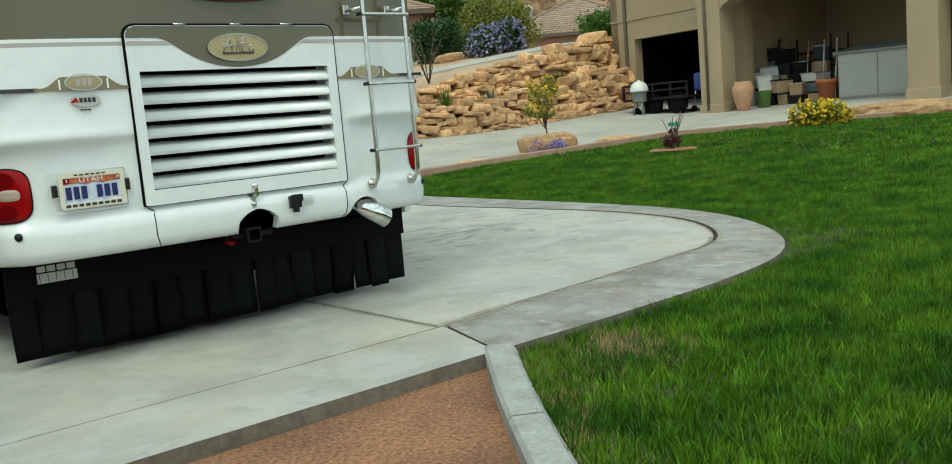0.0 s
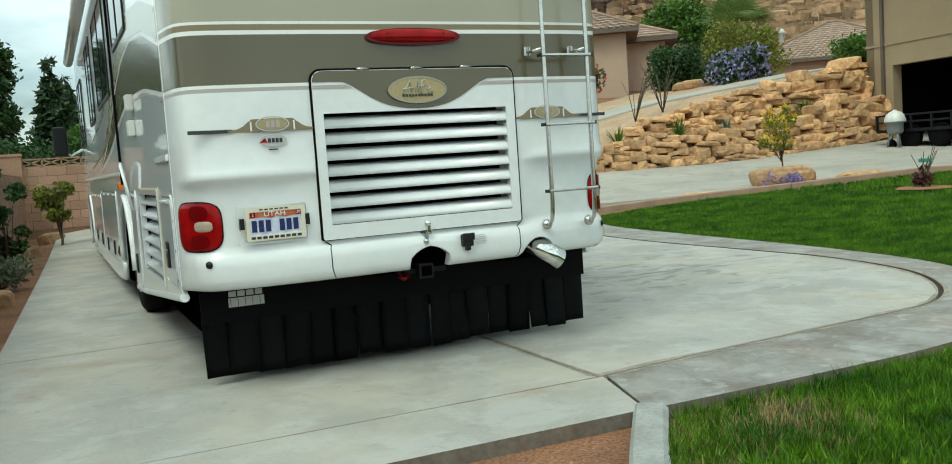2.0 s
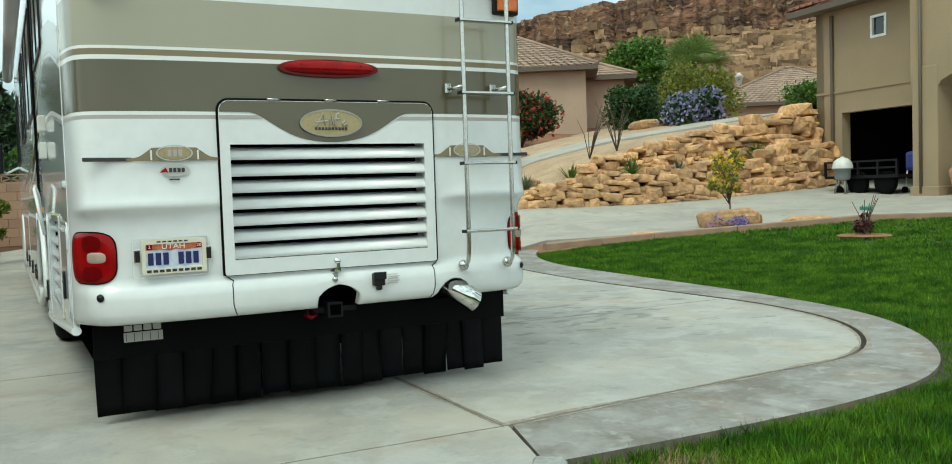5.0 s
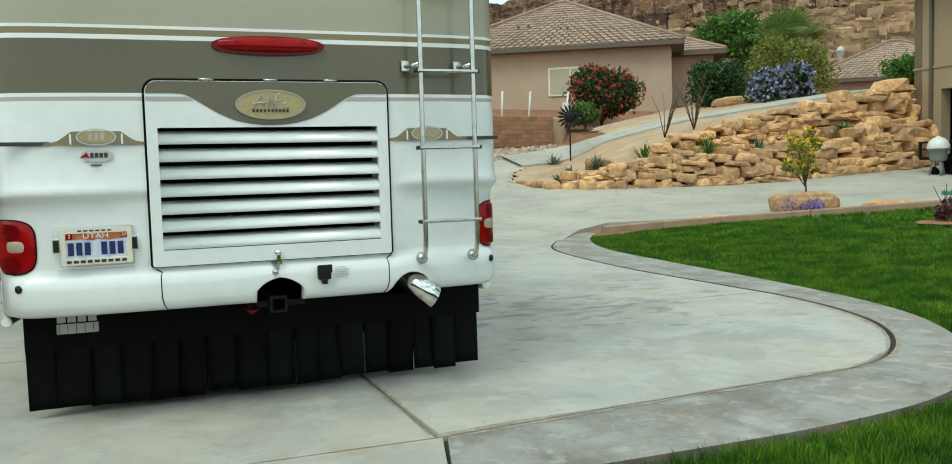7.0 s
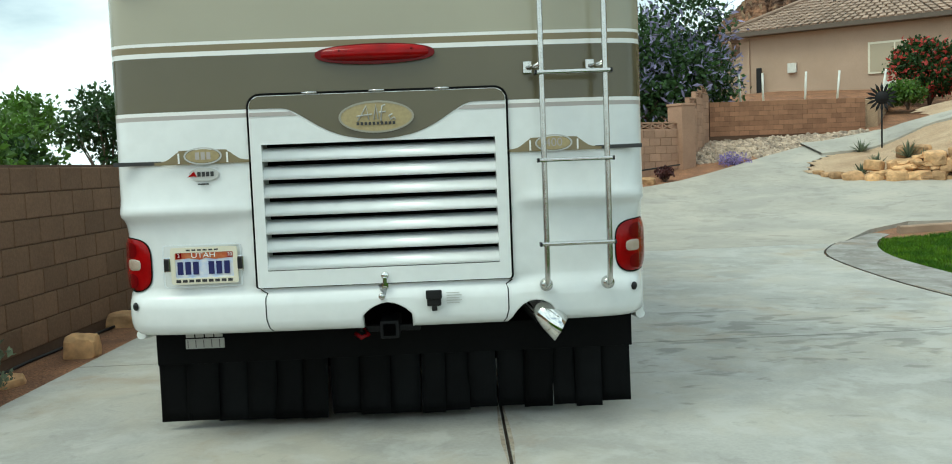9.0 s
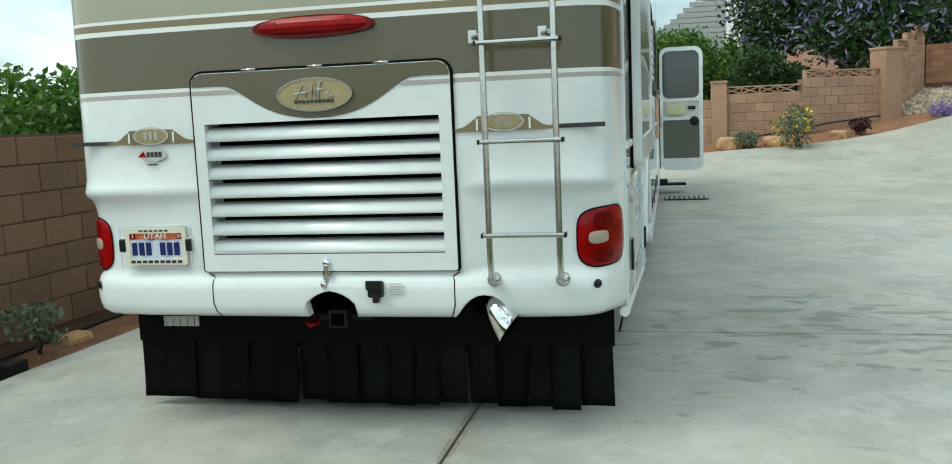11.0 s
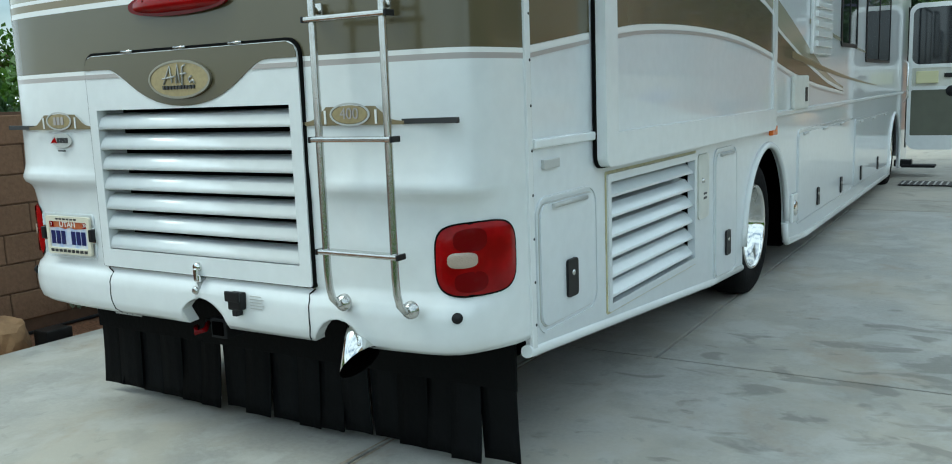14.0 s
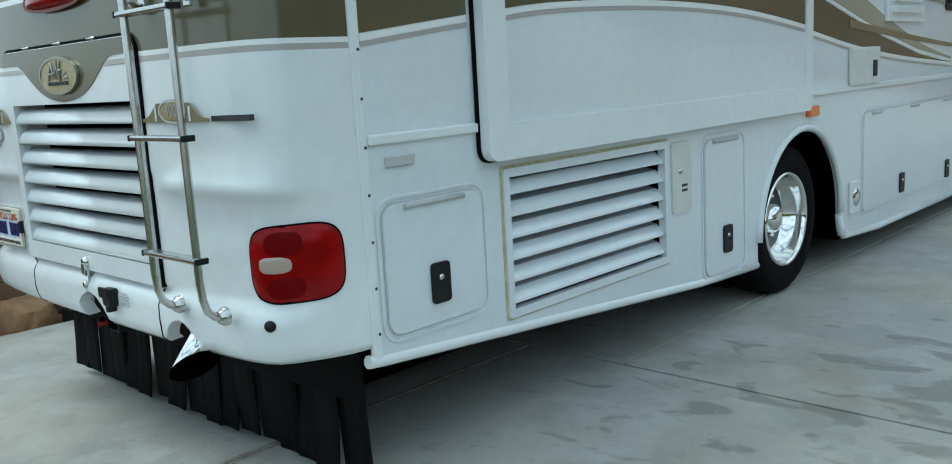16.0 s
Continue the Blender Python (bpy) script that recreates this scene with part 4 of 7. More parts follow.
tag = part("flap_tag", boxed((1.105, 4.794, 0.425), (1.300, 4.799, 0.475)), M_LGREY, flapbar, "grey maker's tag")
for k in range(4):
    part("tag_bar", boxed((1.108 + k * 0.048, 4.794, 0.482), (1.148 + k * 0.048, 4.799, 0.512)), M_LGREY, flapbar)
for k in range(5):
    part("tag_line", boxed((1.115 + k * 0.04, 4.792, 0.43), (1.118 + k * 0.04, 4.7945, 0.47)), M_INK, tag)

# body shell: side walls, roof, underside, front
ARCH = [(8.29 + 0.60 * math.cos(a), 0.42 + 0.605 * math.sin(a)) for a in [math.pi * i / 20 for i in range(21)]]


ARCH2 = [(15.2 + 0.56 * math.cos(a), 0.40 + 0.58 * math.sin(a)) for a in [-0.35 + (math.pi + 0.7) * i / 20 for i in range(21)]]


def wall_outline():
    low = [(4.83, 0.50), (7.05, 0.315), (7.69, 0.285)] + [(y, z) for y, z in ARCH[::-1]] + [(8.92, 0.285), (8.93, 0.245), (9.6, 0.205)] + ARCH2[::-1] + [(16.6, 0.205)]
    return low + [(16.75, 0.5), (16.8, 1.2), (16.62, 2.6), (16.4, 3.2), (16.2, TOP), (4.83, TOP)]


SIDE_LV = [(5.553, 0.525), (6.695, 0.525), (6.695, 1.055), (5.553, 1.055)]
part("side_wall", plate(wall_outline(), [SIDE_LV], 0.03, side3(XR)), M_WHITE2, rv, "white side wall")
part("side_wall", plate(wall_outline(), [SIDE_LV], -0.03, side3(XL)), M_WHITE2, rv, "white side wall")
bm = boxed((XL + 0.03, 4.7, TOP - 0.02), (XR - 0.03, 16.4, TOP + 0.03), 0.02)
part("roof", bm, M_WHITE, rv)
part("front_wall", boxed((XL + 0.01, 16.45, 0.3), (XR - 0.01, 16.60, TOP - 0.05), 0.03), M_WHITE, rv)
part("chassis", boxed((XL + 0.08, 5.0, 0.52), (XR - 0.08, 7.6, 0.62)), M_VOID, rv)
# broad unseen box, added to keep light from passing under the body
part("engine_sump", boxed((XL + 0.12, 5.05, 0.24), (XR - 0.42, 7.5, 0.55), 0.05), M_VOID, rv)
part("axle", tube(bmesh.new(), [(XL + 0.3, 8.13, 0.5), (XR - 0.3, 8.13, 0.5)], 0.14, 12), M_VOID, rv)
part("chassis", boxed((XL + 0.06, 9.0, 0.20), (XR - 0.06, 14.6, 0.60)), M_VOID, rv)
# wheel houses, with their shade put into the near-black colour
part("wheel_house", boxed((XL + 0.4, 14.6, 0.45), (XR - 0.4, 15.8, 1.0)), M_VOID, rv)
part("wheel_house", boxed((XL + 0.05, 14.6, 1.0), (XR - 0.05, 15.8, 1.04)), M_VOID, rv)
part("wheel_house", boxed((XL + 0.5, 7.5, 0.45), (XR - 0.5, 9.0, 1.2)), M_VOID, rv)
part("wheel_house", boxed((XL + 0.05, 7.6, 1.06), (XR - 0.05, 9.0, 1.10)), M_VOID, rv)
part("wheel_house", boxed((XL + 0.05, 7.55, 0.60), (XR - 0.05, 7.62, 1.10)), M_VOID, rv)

# rear wheels
for side in (1, -1):
    xo = CX + side * (HALF - 0.05)
    for yw in (8.20, 15.2):
        m = Matrix.Translation((xo, yw, 0.470)) @ Matrix.Scale(0.935, 4) @ pose(0, 0, 0, 0, 90 * side, 0)
        wheel = part("wheel", lathe(bmesh.new(), [(0.302, -0.02), (0.33, -0.006), (0.40, 0.0), (0.455, -0.012), (0.485, -0.035), (0.50, -0.07), (0.50, -0.22), (0.48, -0.26), (0.40, -0.28), (0.30, -0.27)], 56, m), M_TYRE, rv, "black tyre on a polished dished rim")
        part("rim", lathe(bmesh.new(), [(0.312, -0.012), (0.306, -0.002), (0.294, -0.006), (0.286, -0.03), (0.280, -0.06), (0.266, -0.11), (0.240, -0.13), (0.232, -0.15)], 56, m), M_CHROME, wheel)
        part("wheel_disc", lathe(bmesh.new(), [(0.234, -0.148), (0.222, -0.175), (0.13, -0.185), (0.0, -0.18)], 56, m), M_DISC, wheel)
        part("hub_cap", lathe(bmesh.new(), [(0.105, -0.18), (0.102, -0.12), (0.095, -0.09), (0.075, -0.065), (0.04, -0.055), (0, -0.052)], 32, m), M_CHROME, wheel)
        for k in range(10):
            a = 2 * math.pi * k / 10
            part("lug_nut", lathe(bmesh.new(), [(0.017, -0.19), (0.017, -0.16), (0.010, -0.145), (0, -0.143)], 8, m @ pose(0.165 * math.cos(a), 0.165 * math.sin(a), 0)), M_CHROME, wheel)
        if yw < 10:
            part("tyre_inner", lathe(bmesh.new(), [(0.30, -0.34), (0.48, -0.35), (0.50, -0.38), (0.50, -0.52), (0.48, -0.56), (0.30, -0.56)], 40, m), M_TYRE, wheel)
    # wheel arch lip
    lip = [(CX + side * (HALF + 0.006), y, z) for y, z in ARCH]
    part("arch_lip", tube(bmesh.new(), lip, 0.024, 8), M_WHITE, rv)
    part("arch_lip", tube(bmesh.new(), [(CX + side * (HALF + 0.004), y, z) for y, z in ARCH2], 0.02, 8), M_WHITE, rv)
    # skirt rail along the bottom edge
    part("skirt_rail", tube(bmesh.new(), [(CX + side * (HALF - 0.012), y, z) for y, z in ((4.80, 0.508), (4.86, 0.50), (7.05, 0.315), (7.69, 0.285))], 0.024, 10), M_WHITE, rv)
    part("skirt_rail", tube(bmesh.new(), [(CX + side * (HALF - 0.004), y, z) for y, z in ((8.88, 0.40), (8.90, 0.30), (8.96, 0.245), (9.6, 0.207), (14.62, 0.207))], 0.026, 10), M_WHITE, rv)
    # corner trim strip with screws
    bm = bmesh.new()
    box(bm, (CX + side * (HALF - 0.004) - 0.005, 4.815, 0.50), (CX + side * (HALF - 0.004) + 0.012, 4.855, TOP), 0.004)
    trim = part("corner_trim", bm, M_WHITE, rv)
    for k in range(11):
        part("screw", lathe(bmesh.new(), [(0, 0.003), (0.005, 0.002), (0.006, 0)], 8, pose(CX + side * (HALF + 0.008), 4.845, 0.60 + 0.16 * k, 0, 90 * side, 0)), M_INK, trim)
    # louvred side grille
    gr = part("side_grille", plate(rrect(5.520, 0.490, 6.725, 1.090, 0.012), [SIDE_LV], side * 0.014, side3(CX + side * (HALF + 0.012))), M_WHITE2, rv, "white louvred side grille")
    part("grille_caulk", plate(rrect(5.508, 0.482, 6.734, 1.102, 0.012), [rrect(5.53, 0.50, 6.71, 1.08, 0.01)], side * 0.004, side3(CX + side * (HALF + 0.0035))), M_CAULK, gr)
    # black sheet painting the shade behind the side slats
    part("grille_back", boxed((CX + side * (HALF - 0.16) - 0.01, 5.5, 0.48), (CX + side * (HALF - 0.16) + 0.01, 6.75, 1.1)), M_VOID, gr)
    for k in range(6):
        zt = 1.050 - k * 0.0885
        prof = [(0.10, zt), (0.045, zt - 0.012), (0.004, zt - 0.055), (0.002, zt - 0.066), (0.010, zt - 0.066), (0.05, zt - 0.026), (0.10, zt - 0.012)]
        bm = bmesh.new()
        ends = [[bm.verts.new((CX + side * (HALF - d), y, z)) for d, z in prof] for y in (5.548, 6.700)]
        for a in range(len(prof)):
            b = (a + 1) % len(prof)
            bm.faces.new((ends[0][a], ends[1][a], ends[1][b], ends[0][b]))
        bm.faces.new(ends[0][::-1]), bm.faces.new(ends[1])
        bmesh.ops.recalc_face_normals(bm, faces=bm.faces[:])
        part("louvre_slat", bm, M_WHITE2, gr)
    # belt mouldings
    for y0, y1, z in ((4.86, 5.40, 1.262), (8.30, 16.4, 1.225)):
        part("belt_moulding", boxed((CX + side * HALF - 0.016, y0, z - 0.018), (CX + side * HALF + 0.016, y1, z + 0.018), 0.008), M_WHITE, rv)


def bay_door(side, y0, z0, y1, z1, locks, hinges):
    x = CX + side * (HALF + 0.010)
    d = part("bay_door", plate(rrect(y0, z0, y1, z1, 0.055, 5), [], side * 0.012, side3(x)), M_WHITE2, rv, "white storage bay door")
    part("bay_seal", plate(rrect(y0 - 0.006, z0 - 0.006, y1 + 0.006, z1 + 0.006, 0.06, 5), [], side * 0.004, side3(CX + side * (HALF + 0.003))), M_LGREY, d)
    part("bay_edge", plate(rrect(y0 - 0.028, z0 - 0.028, y1 + 0.028, z1 + 0.028, 0.075, 5), [rrect(y0 - 0.018, z0 - 0.018, y1 + 0.018, z1 + 0.018, 0.068, 5)], side * 0.007, side3(CX + side * (HALF + 0.007))), M_WHITE2, d)
    for y, z in locks:
        k = part("paddle_lock", plate(rrect(y - 0.046, z - 0.075, y + 0.046, z + 0.075, 0.016), [], side * 0.012, side3(CX + side * (HALF + 0.021))), M_BLACK, d, "black paddle lock")
        part("lock_barrel", lathe(bmesh.new(), [(0, 0.006), (0.010, 0.005), (0.012, 0)], 12, pose(CX + side * (HALF + 0.020), y, z + 0.02, 0, 90 * side, 0)), M_ALU, k)
    for y, w in hinges:
        part("bay_hinge", tube(bmesh.new(), [(x + side * 0.004, y - w, z1 - 0.012), (x + side * 0.004, y + w, z1 - 0.012)], 0.010, 8), M_LGREY, d)


for side in (1, -1):
    bay_door(side, 4.895, 0.575, 5.385, 1.035, [(5.145, 0.722)], [(5.14, 0.15)])
    bay_door(side, 7.085, 0.335, 7.50, 1.055, [(7.31, 0.51)], [(7.29, 0.13)])
    bay_door(side, 9.27, 0.36, 11.80, 1.045, [(10.04, 0.47), (11.15, 0.45)], [(9.5, 0.09), (10.3, 0.09), (11.1, 0.09)])
    bay_door(side, 11.95, 0.36, 14.45, 1.01, [(12.35, 0.45), (13.6, 0.45)], [(12.3, 0.09), (13.2, 0.09), (14.1, 0.09)])
# small service flap, marker lamps, docking light, outlet box
sv = part("service_flap", plate(rrect(6.765, 0.72, 6.945, 1.075, 0.02), [], 0.01, side3(XR + 0.010)), M_PLASTW, rv, "small white service flap")
part("flap_knob", lathe(bmesh.new(), [(0, 0.012), (0.012, 0.010), (0.014, 0)], 14, pose(XR + 0.01, 6.83, 0.93, 0, 90, 0)), M_ALU, sv)
for k in range(2):
    part("flap_bar", boxed((XR + 0.0095, 6.85, 0.85 - 0.025 * k), (XR + 0.0125, 6.90, 0.862 - 0.025 * k)), M_INK, sv)
part("corner_reflector", boxed((XR - 0.002, 4.93, 1.165), (XR + 0.014, 5.06, 1.20), 0.004), M_LGREY, rv)
for side in (1, -1):
    x = CX + side * HALF
    mk = part("side_marker", boxed((min(x, x + side * 0.03), 8.335, 1.085), (max(x, x + side * 0.03), 8.475, 1.150), 0.008), M_AMBER, rv, "amber side marker lamp")
    dl = part("docking_light", boxed((min(x, x + side * 0.025), 9.02, 0.375), (max(x, x + side * 0.025), 9.19, 0.60), 0.012), M_WHITE, rv, "white docking light with a clear lens")
    part("docking_lens", lathe(bmesh.new(), [(0, 0.018), (0.05, 0.012), (0.065, 0.0)], 20, pose(x + side * 0.022, 9.105, 0.485, 0, 90 * side, 0)), M_CHROME, dl)
ob_ = part("outlet_box", boxed((XR, 8.99, 1.235), (XR + 0.03, 9.50, 1.49), 0.014), M_PLASTW, rv, "white outlet box")
part("outlet_plug", boxed((XR + 0.028, 9.36, 1.29), (XR + 0.036, 9.43, 1.40), 0.004), M_BLACK, ob_)
vt = part("fridge_vent", boxed((XR, 9.64, 1.66), (XR + 0.028, 10.42, 2.30), 0.01), M_WHITE, rv, "white slatted fridge vent")
for k in range(7):
    part("vent_slat", boxed((XR + 0.02, 9.72, 1.72 + 0.078 * k), (XR + 0.05, 10.34, 1.765 + 0.078 * k), 0.006), M_WHITE, vt)

# slide-out room box standing proud of the right wall
so = part("slide_out", boxed((XR - 0.02, 5.425, 1.155), (XR + 0.050, 8.270, 3.12), 0.004), M_WHITE2, rv, "large slide-out panel with a white frame")
part("slide_frame", plate(rrect(5.395, 1.130, 8.290, 3.15, 0.05, 5), [[(5.52, 1.27), (8.20, 1.27), (8.20, 3.08), (5.52, 3.08)]], 0.044, side3(XR + 0.062)), M_WHITE, so)
part("slide_gasket", plate(rrect(5.386, 1.124, 8.296, 3.17, 0.055, 5), [[(5.45, 1.2), (8.25, 1.2), (8.25, 3.1), (5.45, 3.1)]], 0.013, side3(XR + 0.017)), M_GASK, so)

# ---- right and left side paint, windows, entry door ----
LOW = curve_through([(4.86, 1.568), (5.38, 1.632), (5.84, 1.68), (6.55, 1.70), (7.34, 1.678), (8.15, 1.597), (9.0, 1.475), (9.9, 1.38), (11.2, 1.29)], 6)


def side_band(side, lo, hi, y0, y1, material, name, x, label=""):
    """Paint between two lines of the side, as a thin film."""
    a = [(y, lo(y)) for y in [y0 + (y1 - y0) * i / 40 for i in range(41)]]
    b = [(y, max(lo(y) + 0.001, hi(y))) for y in [y1 - (y1 - y0) * i / 40 for i in range(41)]]
    return part(name, plate(a + b, [], side * 0.002, side3(x)), material, rv, label)


def low_at(y):
    return lerp_at(LOW, y)


def top_at(y):
    return lerp_at([(4.86, 1.853), (5.6, 2.02), (6.4, 2.10), (7.2, 2.06), (8.0, 1.93), (8.8, 1.74), (9.6, 1.56), (10.4, 1.42), (11.2, 1.33)], y)


for side in (1, -1):
    segs = [(4.86, 5.37, HALF + 0.0022), (5.53, 8.195, HALF + 0.0525), (8.31, 11.2, HALF + 0.0022)] if side > 0 else [(4.86, 11.2, HALF + 0.0022)]
    for y0, y1, dx in segs:
        x = CX + side * dx
        side_band(side, low_at, lambda y: low_at(y) + 0.016, y0, y1, M_GREYS, "swoosh_stripe", x)
        side_band(side, lambda y: low_at(y) + 0.018, lambda y: low_at(y) + 0.042, y0, y1, M_STRIPEW, "swoosh_stripe", x)
        side_band(side, lambda y: low_at(y) + 0.044, lambda y: max(low_at(y) + 0.05, top_at(y)), y0, y1, M_DTAUPE, "swoosh_band", x, "dark taupe swoosh")
        side_band(side, lambda y: top_at(y) + 0.008, lambda y: top_at(y) + 0.026, y0, y1, M_STRIPEW, "swoosh_stripe", x)
        side_band(side, lambda y: top_at(y) + 0.03, lambda y: top_at(y) + 0.05 + 0.16 * (1 - smooth01(8.5, 11.2, y)), y0, y1, M_LTAUPE, "swoosh_band", x, "light taupe swoosh")
    for y0, y1, o in ((9.0, 13.4, 0.0), (9.6, 14.0, 0.16)):
        def tail(y, o=o):
            return 1.62 + o - 0.085 * (y - 9.0) + 0.006 * (y - 9.0) ** 2 + o
        side_band(side, tail, lambda y: tail(y) + 0.05 * (1 - (y - 9.0) / 5), y0, y1, M_LTAUPE if o else M_BROWN, "swoosh_tail", CX + side * (HALF + 0.0062))


def side_window(side, y0, z0, y1, z1):
    x = CX + side * (HALF + 0.014)
    w = part("window_frame", plate(rrect(y0, z0, y1, z1, 0.05, 4), [rrect(y0 + 0.035, z0 + 0.035, y1 - 0.035, z1 - 0.035, 0.04, 4)], side * 0.02, side3(x)), M_BLACK, rv, "black framed dark window")
    part("window_pane", plate(rrect(y0 + 0.03, z0 + 0.03, y1 - 0.03, z1 - 0.03, 0.04, 4), [], side * 0.006, side3(CX + side * (HALF + 0.008))), M_GLASS, w)
    part("window_bar", boxed((min(x, x - side * 0.01), (y0 + y1) / 2 - 0.012, z0 + 0.03), (max(x, x - side * 0.01), (y0 + y1) / 2 + 0.012, z1 - 0.03)), M_BLACK, w)


for side, y0, z0, y1, z1 in ((1, 11.0, 1.75, 11.9, 2.6), (1, 12.5, 1.62, 14.4, 2.55), (-1, 6.6, 2.22, 7.9, 2.9), (-1, 8.7, 1.95, 10.6, 2.9), (-1, 11.4, 1.9, 12.6, 2.9), (-1, 14.6, 1.75, 16.1, 2.75)):
    side_window(side, y0, z0, y1, z1)
# left flank: water hose loop, cable plug boxes, black slide gasket, awning and mirror
part("hose_loop", tube(bmesh.new(), [(XL - 0.02, 7.22, 0.93), (XL - 0.05, 7.24, 1.12), (XL - 0.07, 7.34, 1.27), (XL - 0.06, 7.48, 1.30), (XL - 0.03, 7.62, 1.22), (XL - 0.02, 7.70, 1.05)], 0.012, 8), M_WHITE, rv, "white hose loop")
for z in (1.52, 1.70):
    part("plug_box", boxed((XL - 0.05, 6.55, z - 0.05), (XL, 6.68, z + 0.06), 0.01), M_PLASTW, rv)
part("slide_gasket", boxed((XL - 0.02, 8.15, 1.13), (XL + 0.005, 8.19, 3.1)), M_GASK, rv)
part("awning_roll", tube(bmesh.new(), [(XL - 0.10, 8.3, 3.16), (XL - 0.10, 16.0, 3.16)], 0.075, 14), M_WHITE, rv, "rolled white awning")
part("awning_box", boxed((XL - 0.20, 8.2, 3.02), (XL, 8.26, 3.26), 0.015), M_PLASTW, rv)
mir = part("mirror_arm", tube(bmesh.new(), [(XL, 16.3, 1.75), (XL - 0.18, 16.35, 1.66), (XL - 0.30, 16.35, 1.72)], 0.02, 8), M_WHITE, rv, "white mirror arm")
part("mirror_head", boxed((XL - 0.44, 16.25, 1.66), (XL - 0.22, 16.37, 2.14), 0.03), M_BLACK, mir, "black mirror head")
part("mirror_arm", tube(bmesh.new(), [(XR, 16.3, 1.75), (XR + 0.15, 16.35, 1.70), (XR + 0.2, 16.35, 1.78)], 0.02, 8), M_WHITE, rv)
# entry door standing open
DY = 16.15
ent = part("entry_door", plate(rrect(3.49, 0.42, 4.19, 2.45, 0.14, 6), [rrect(3.54, 1.61, 4.13, 2.385, 0.10, 5), rrect(3.54, 0.62, 4.13, 1.255, 0.02), rrect(3.54, 1.305, 4.13, 1.56, 0.02)], 0.05, rear3(DY)), M_WHITE, rv, "open white entry door with a window")
part("door_pane", boxed((3.53, DY + 0.018, 1.60), (4.145, DY + 0.03, 2.40)), M_GLASS, ent)
part("door_lower_panel", boxed((3.53, DY + 0.018, 0.61), (4.145, DY + 0.03, 1.27)), mat("olive_screen", (0.12, 0.125, 0.095), 0.6, var=0.1), ent, "olive lower screen")
part("door_shelf_panel", boxed((3.53, DY + 0.02, 1.29), (4.145, DY + 0.03, 1.57)), M_PLASTW, ent)
part("door_pouch", boxed((3.60, DY - 0.055, 1.345), (3.88, DY + 0.02, 1.515), 0.012), mat("cream_box", (0.62, 0.60, 0.36), 0.5), ent, "cream catch box")
part("door_handle", boxed((3.95, DY - 0.02, 1.42), (4.07, DY + 0.02, 1.48), 0.01), M_BLACK, ent)
part("door_pull", lathe(bmesh.new(), [(0, 0.03), (0.05, 0.025), (0.075, 0.0)], 16, pose(4.05, DY, 1.235, 90, 0, 0)), M_BLACK, ent)
part("door_edge_seal", boxed((3.478, DY - 0.01, 0.45), (3.492, DY + 0.06, 2.40)), M_GASK, ent)
part("grab_rail", tube(bmesh.new(), [(XR + 0.01, 16.0, 1.10), (XR + 0.06, 15.98, 1.16), (XR + 0.06, 15.98, 1.62), (XR + 0.01, 16.0, 1.68)], 0.014, 8), M_CHROME, rv, "chrome grab rail beside the door")
part("step_plate", boxed((3.48, 15.85, 0.19), (3.90, 16.12, 0.225), 0.006), M_STEELB, rv, "folding black entry step")
part("step_arm", boxed((3.38, 15.9, 0.20), (3.60, 16.08, 0.29), 0.006), M_STEELB, rv)
mt = solo("door_mat", boxed((3.55, 14.92, 0.012 + ground_z(3.8, 14.8)), (4.22, 15.42, 0.026 + ground_z(3.8, 14.8)), 0.003), M_BLACK, "black and white ribbed mat lying on the drive", "mat")
for k in range(9):
    part("mat_stripe", boxed((3.58 + 0.075 * k, 14.95, 0.0265 + ground_z(3.8, 14.8)), (3.605 + 0.075 * k, 15.39, 0.028 + ground_z(3.8, 14.8))), M_LGREY, mt)

# ---- plants ----


def leaf_mesh(name, clumps, n, size, material, seed, flat=0.0, long=1.6, shell=0.35, droop=0.0):
    """Leaves as small bent blades scattered through rounded clumps (x, y, z, rx, ry, rz)."""
    r = np.random.RandomState(seed)
    c = np.array(clumps, float)
    vol = (c[:, 3] * c[:, 4] * c[:, 5]) ** 0.66
    pick = r.choice(len(c), n, p=vol / vol.sum())
    d = r.normal(size=(n, 3))
    d /= np.linalg.norm(d, axis=1)[:, None]
    rad = (shell + (1 - shell) * r.rand(n)) ** 0.6
    rad *= 1 + 0.14 * r.normal(size=n)
    p = c[pick, :3] + d * rad[:, None] * c[pick, 3:]
    u = d * 0.7 + r.normal(size=(n, 3)) * 0.7
    u[:, 2] -= droop
    u /= np.linalg.norm(u, axis=1)[:, None]
    w = np.cross(u, r.normal(size=(n, 3)))
    w /= np.linalg.norm(w, axis=1)[:, None] + 1e-9
    s = size * (0.6 + 0.8 * r.rand(n))[:, None]
    v = np.empty((n, 4, 3))
    v[:, 0] = p - u * s * long * 0.5
    v[:, 1] = p + w * s * 0.5 + np.cross(u, w) * s * 0.12
    v[:, 2] = p + u * s * long * 0.5
    v[:, 3] = p - w * s * 0.5 + np.cross(u, w) * s * 0.12
    me = bpy.data.meshes.new(name)
    f = np.arange(n * 4).reshape(n, 4)
    me.from_pydata(v.reshape(-1, 3).tolist(), [], np.vstack([f[:, [0, 1, 2]], f[:, [0, 2, 3]]]).tolist())
    me.materials.append(material)
    return me


def leaf_part(name, parent, label="", **kw):
    ob = new(name, leaf_mesh(name, **kw))
    ob.parent = parent
    ob.matrix_parent_inverse = parent.matrix_basis.inverted()
    if label:
        ob["label"] = label
    return tagged(ob, kind="stuff")


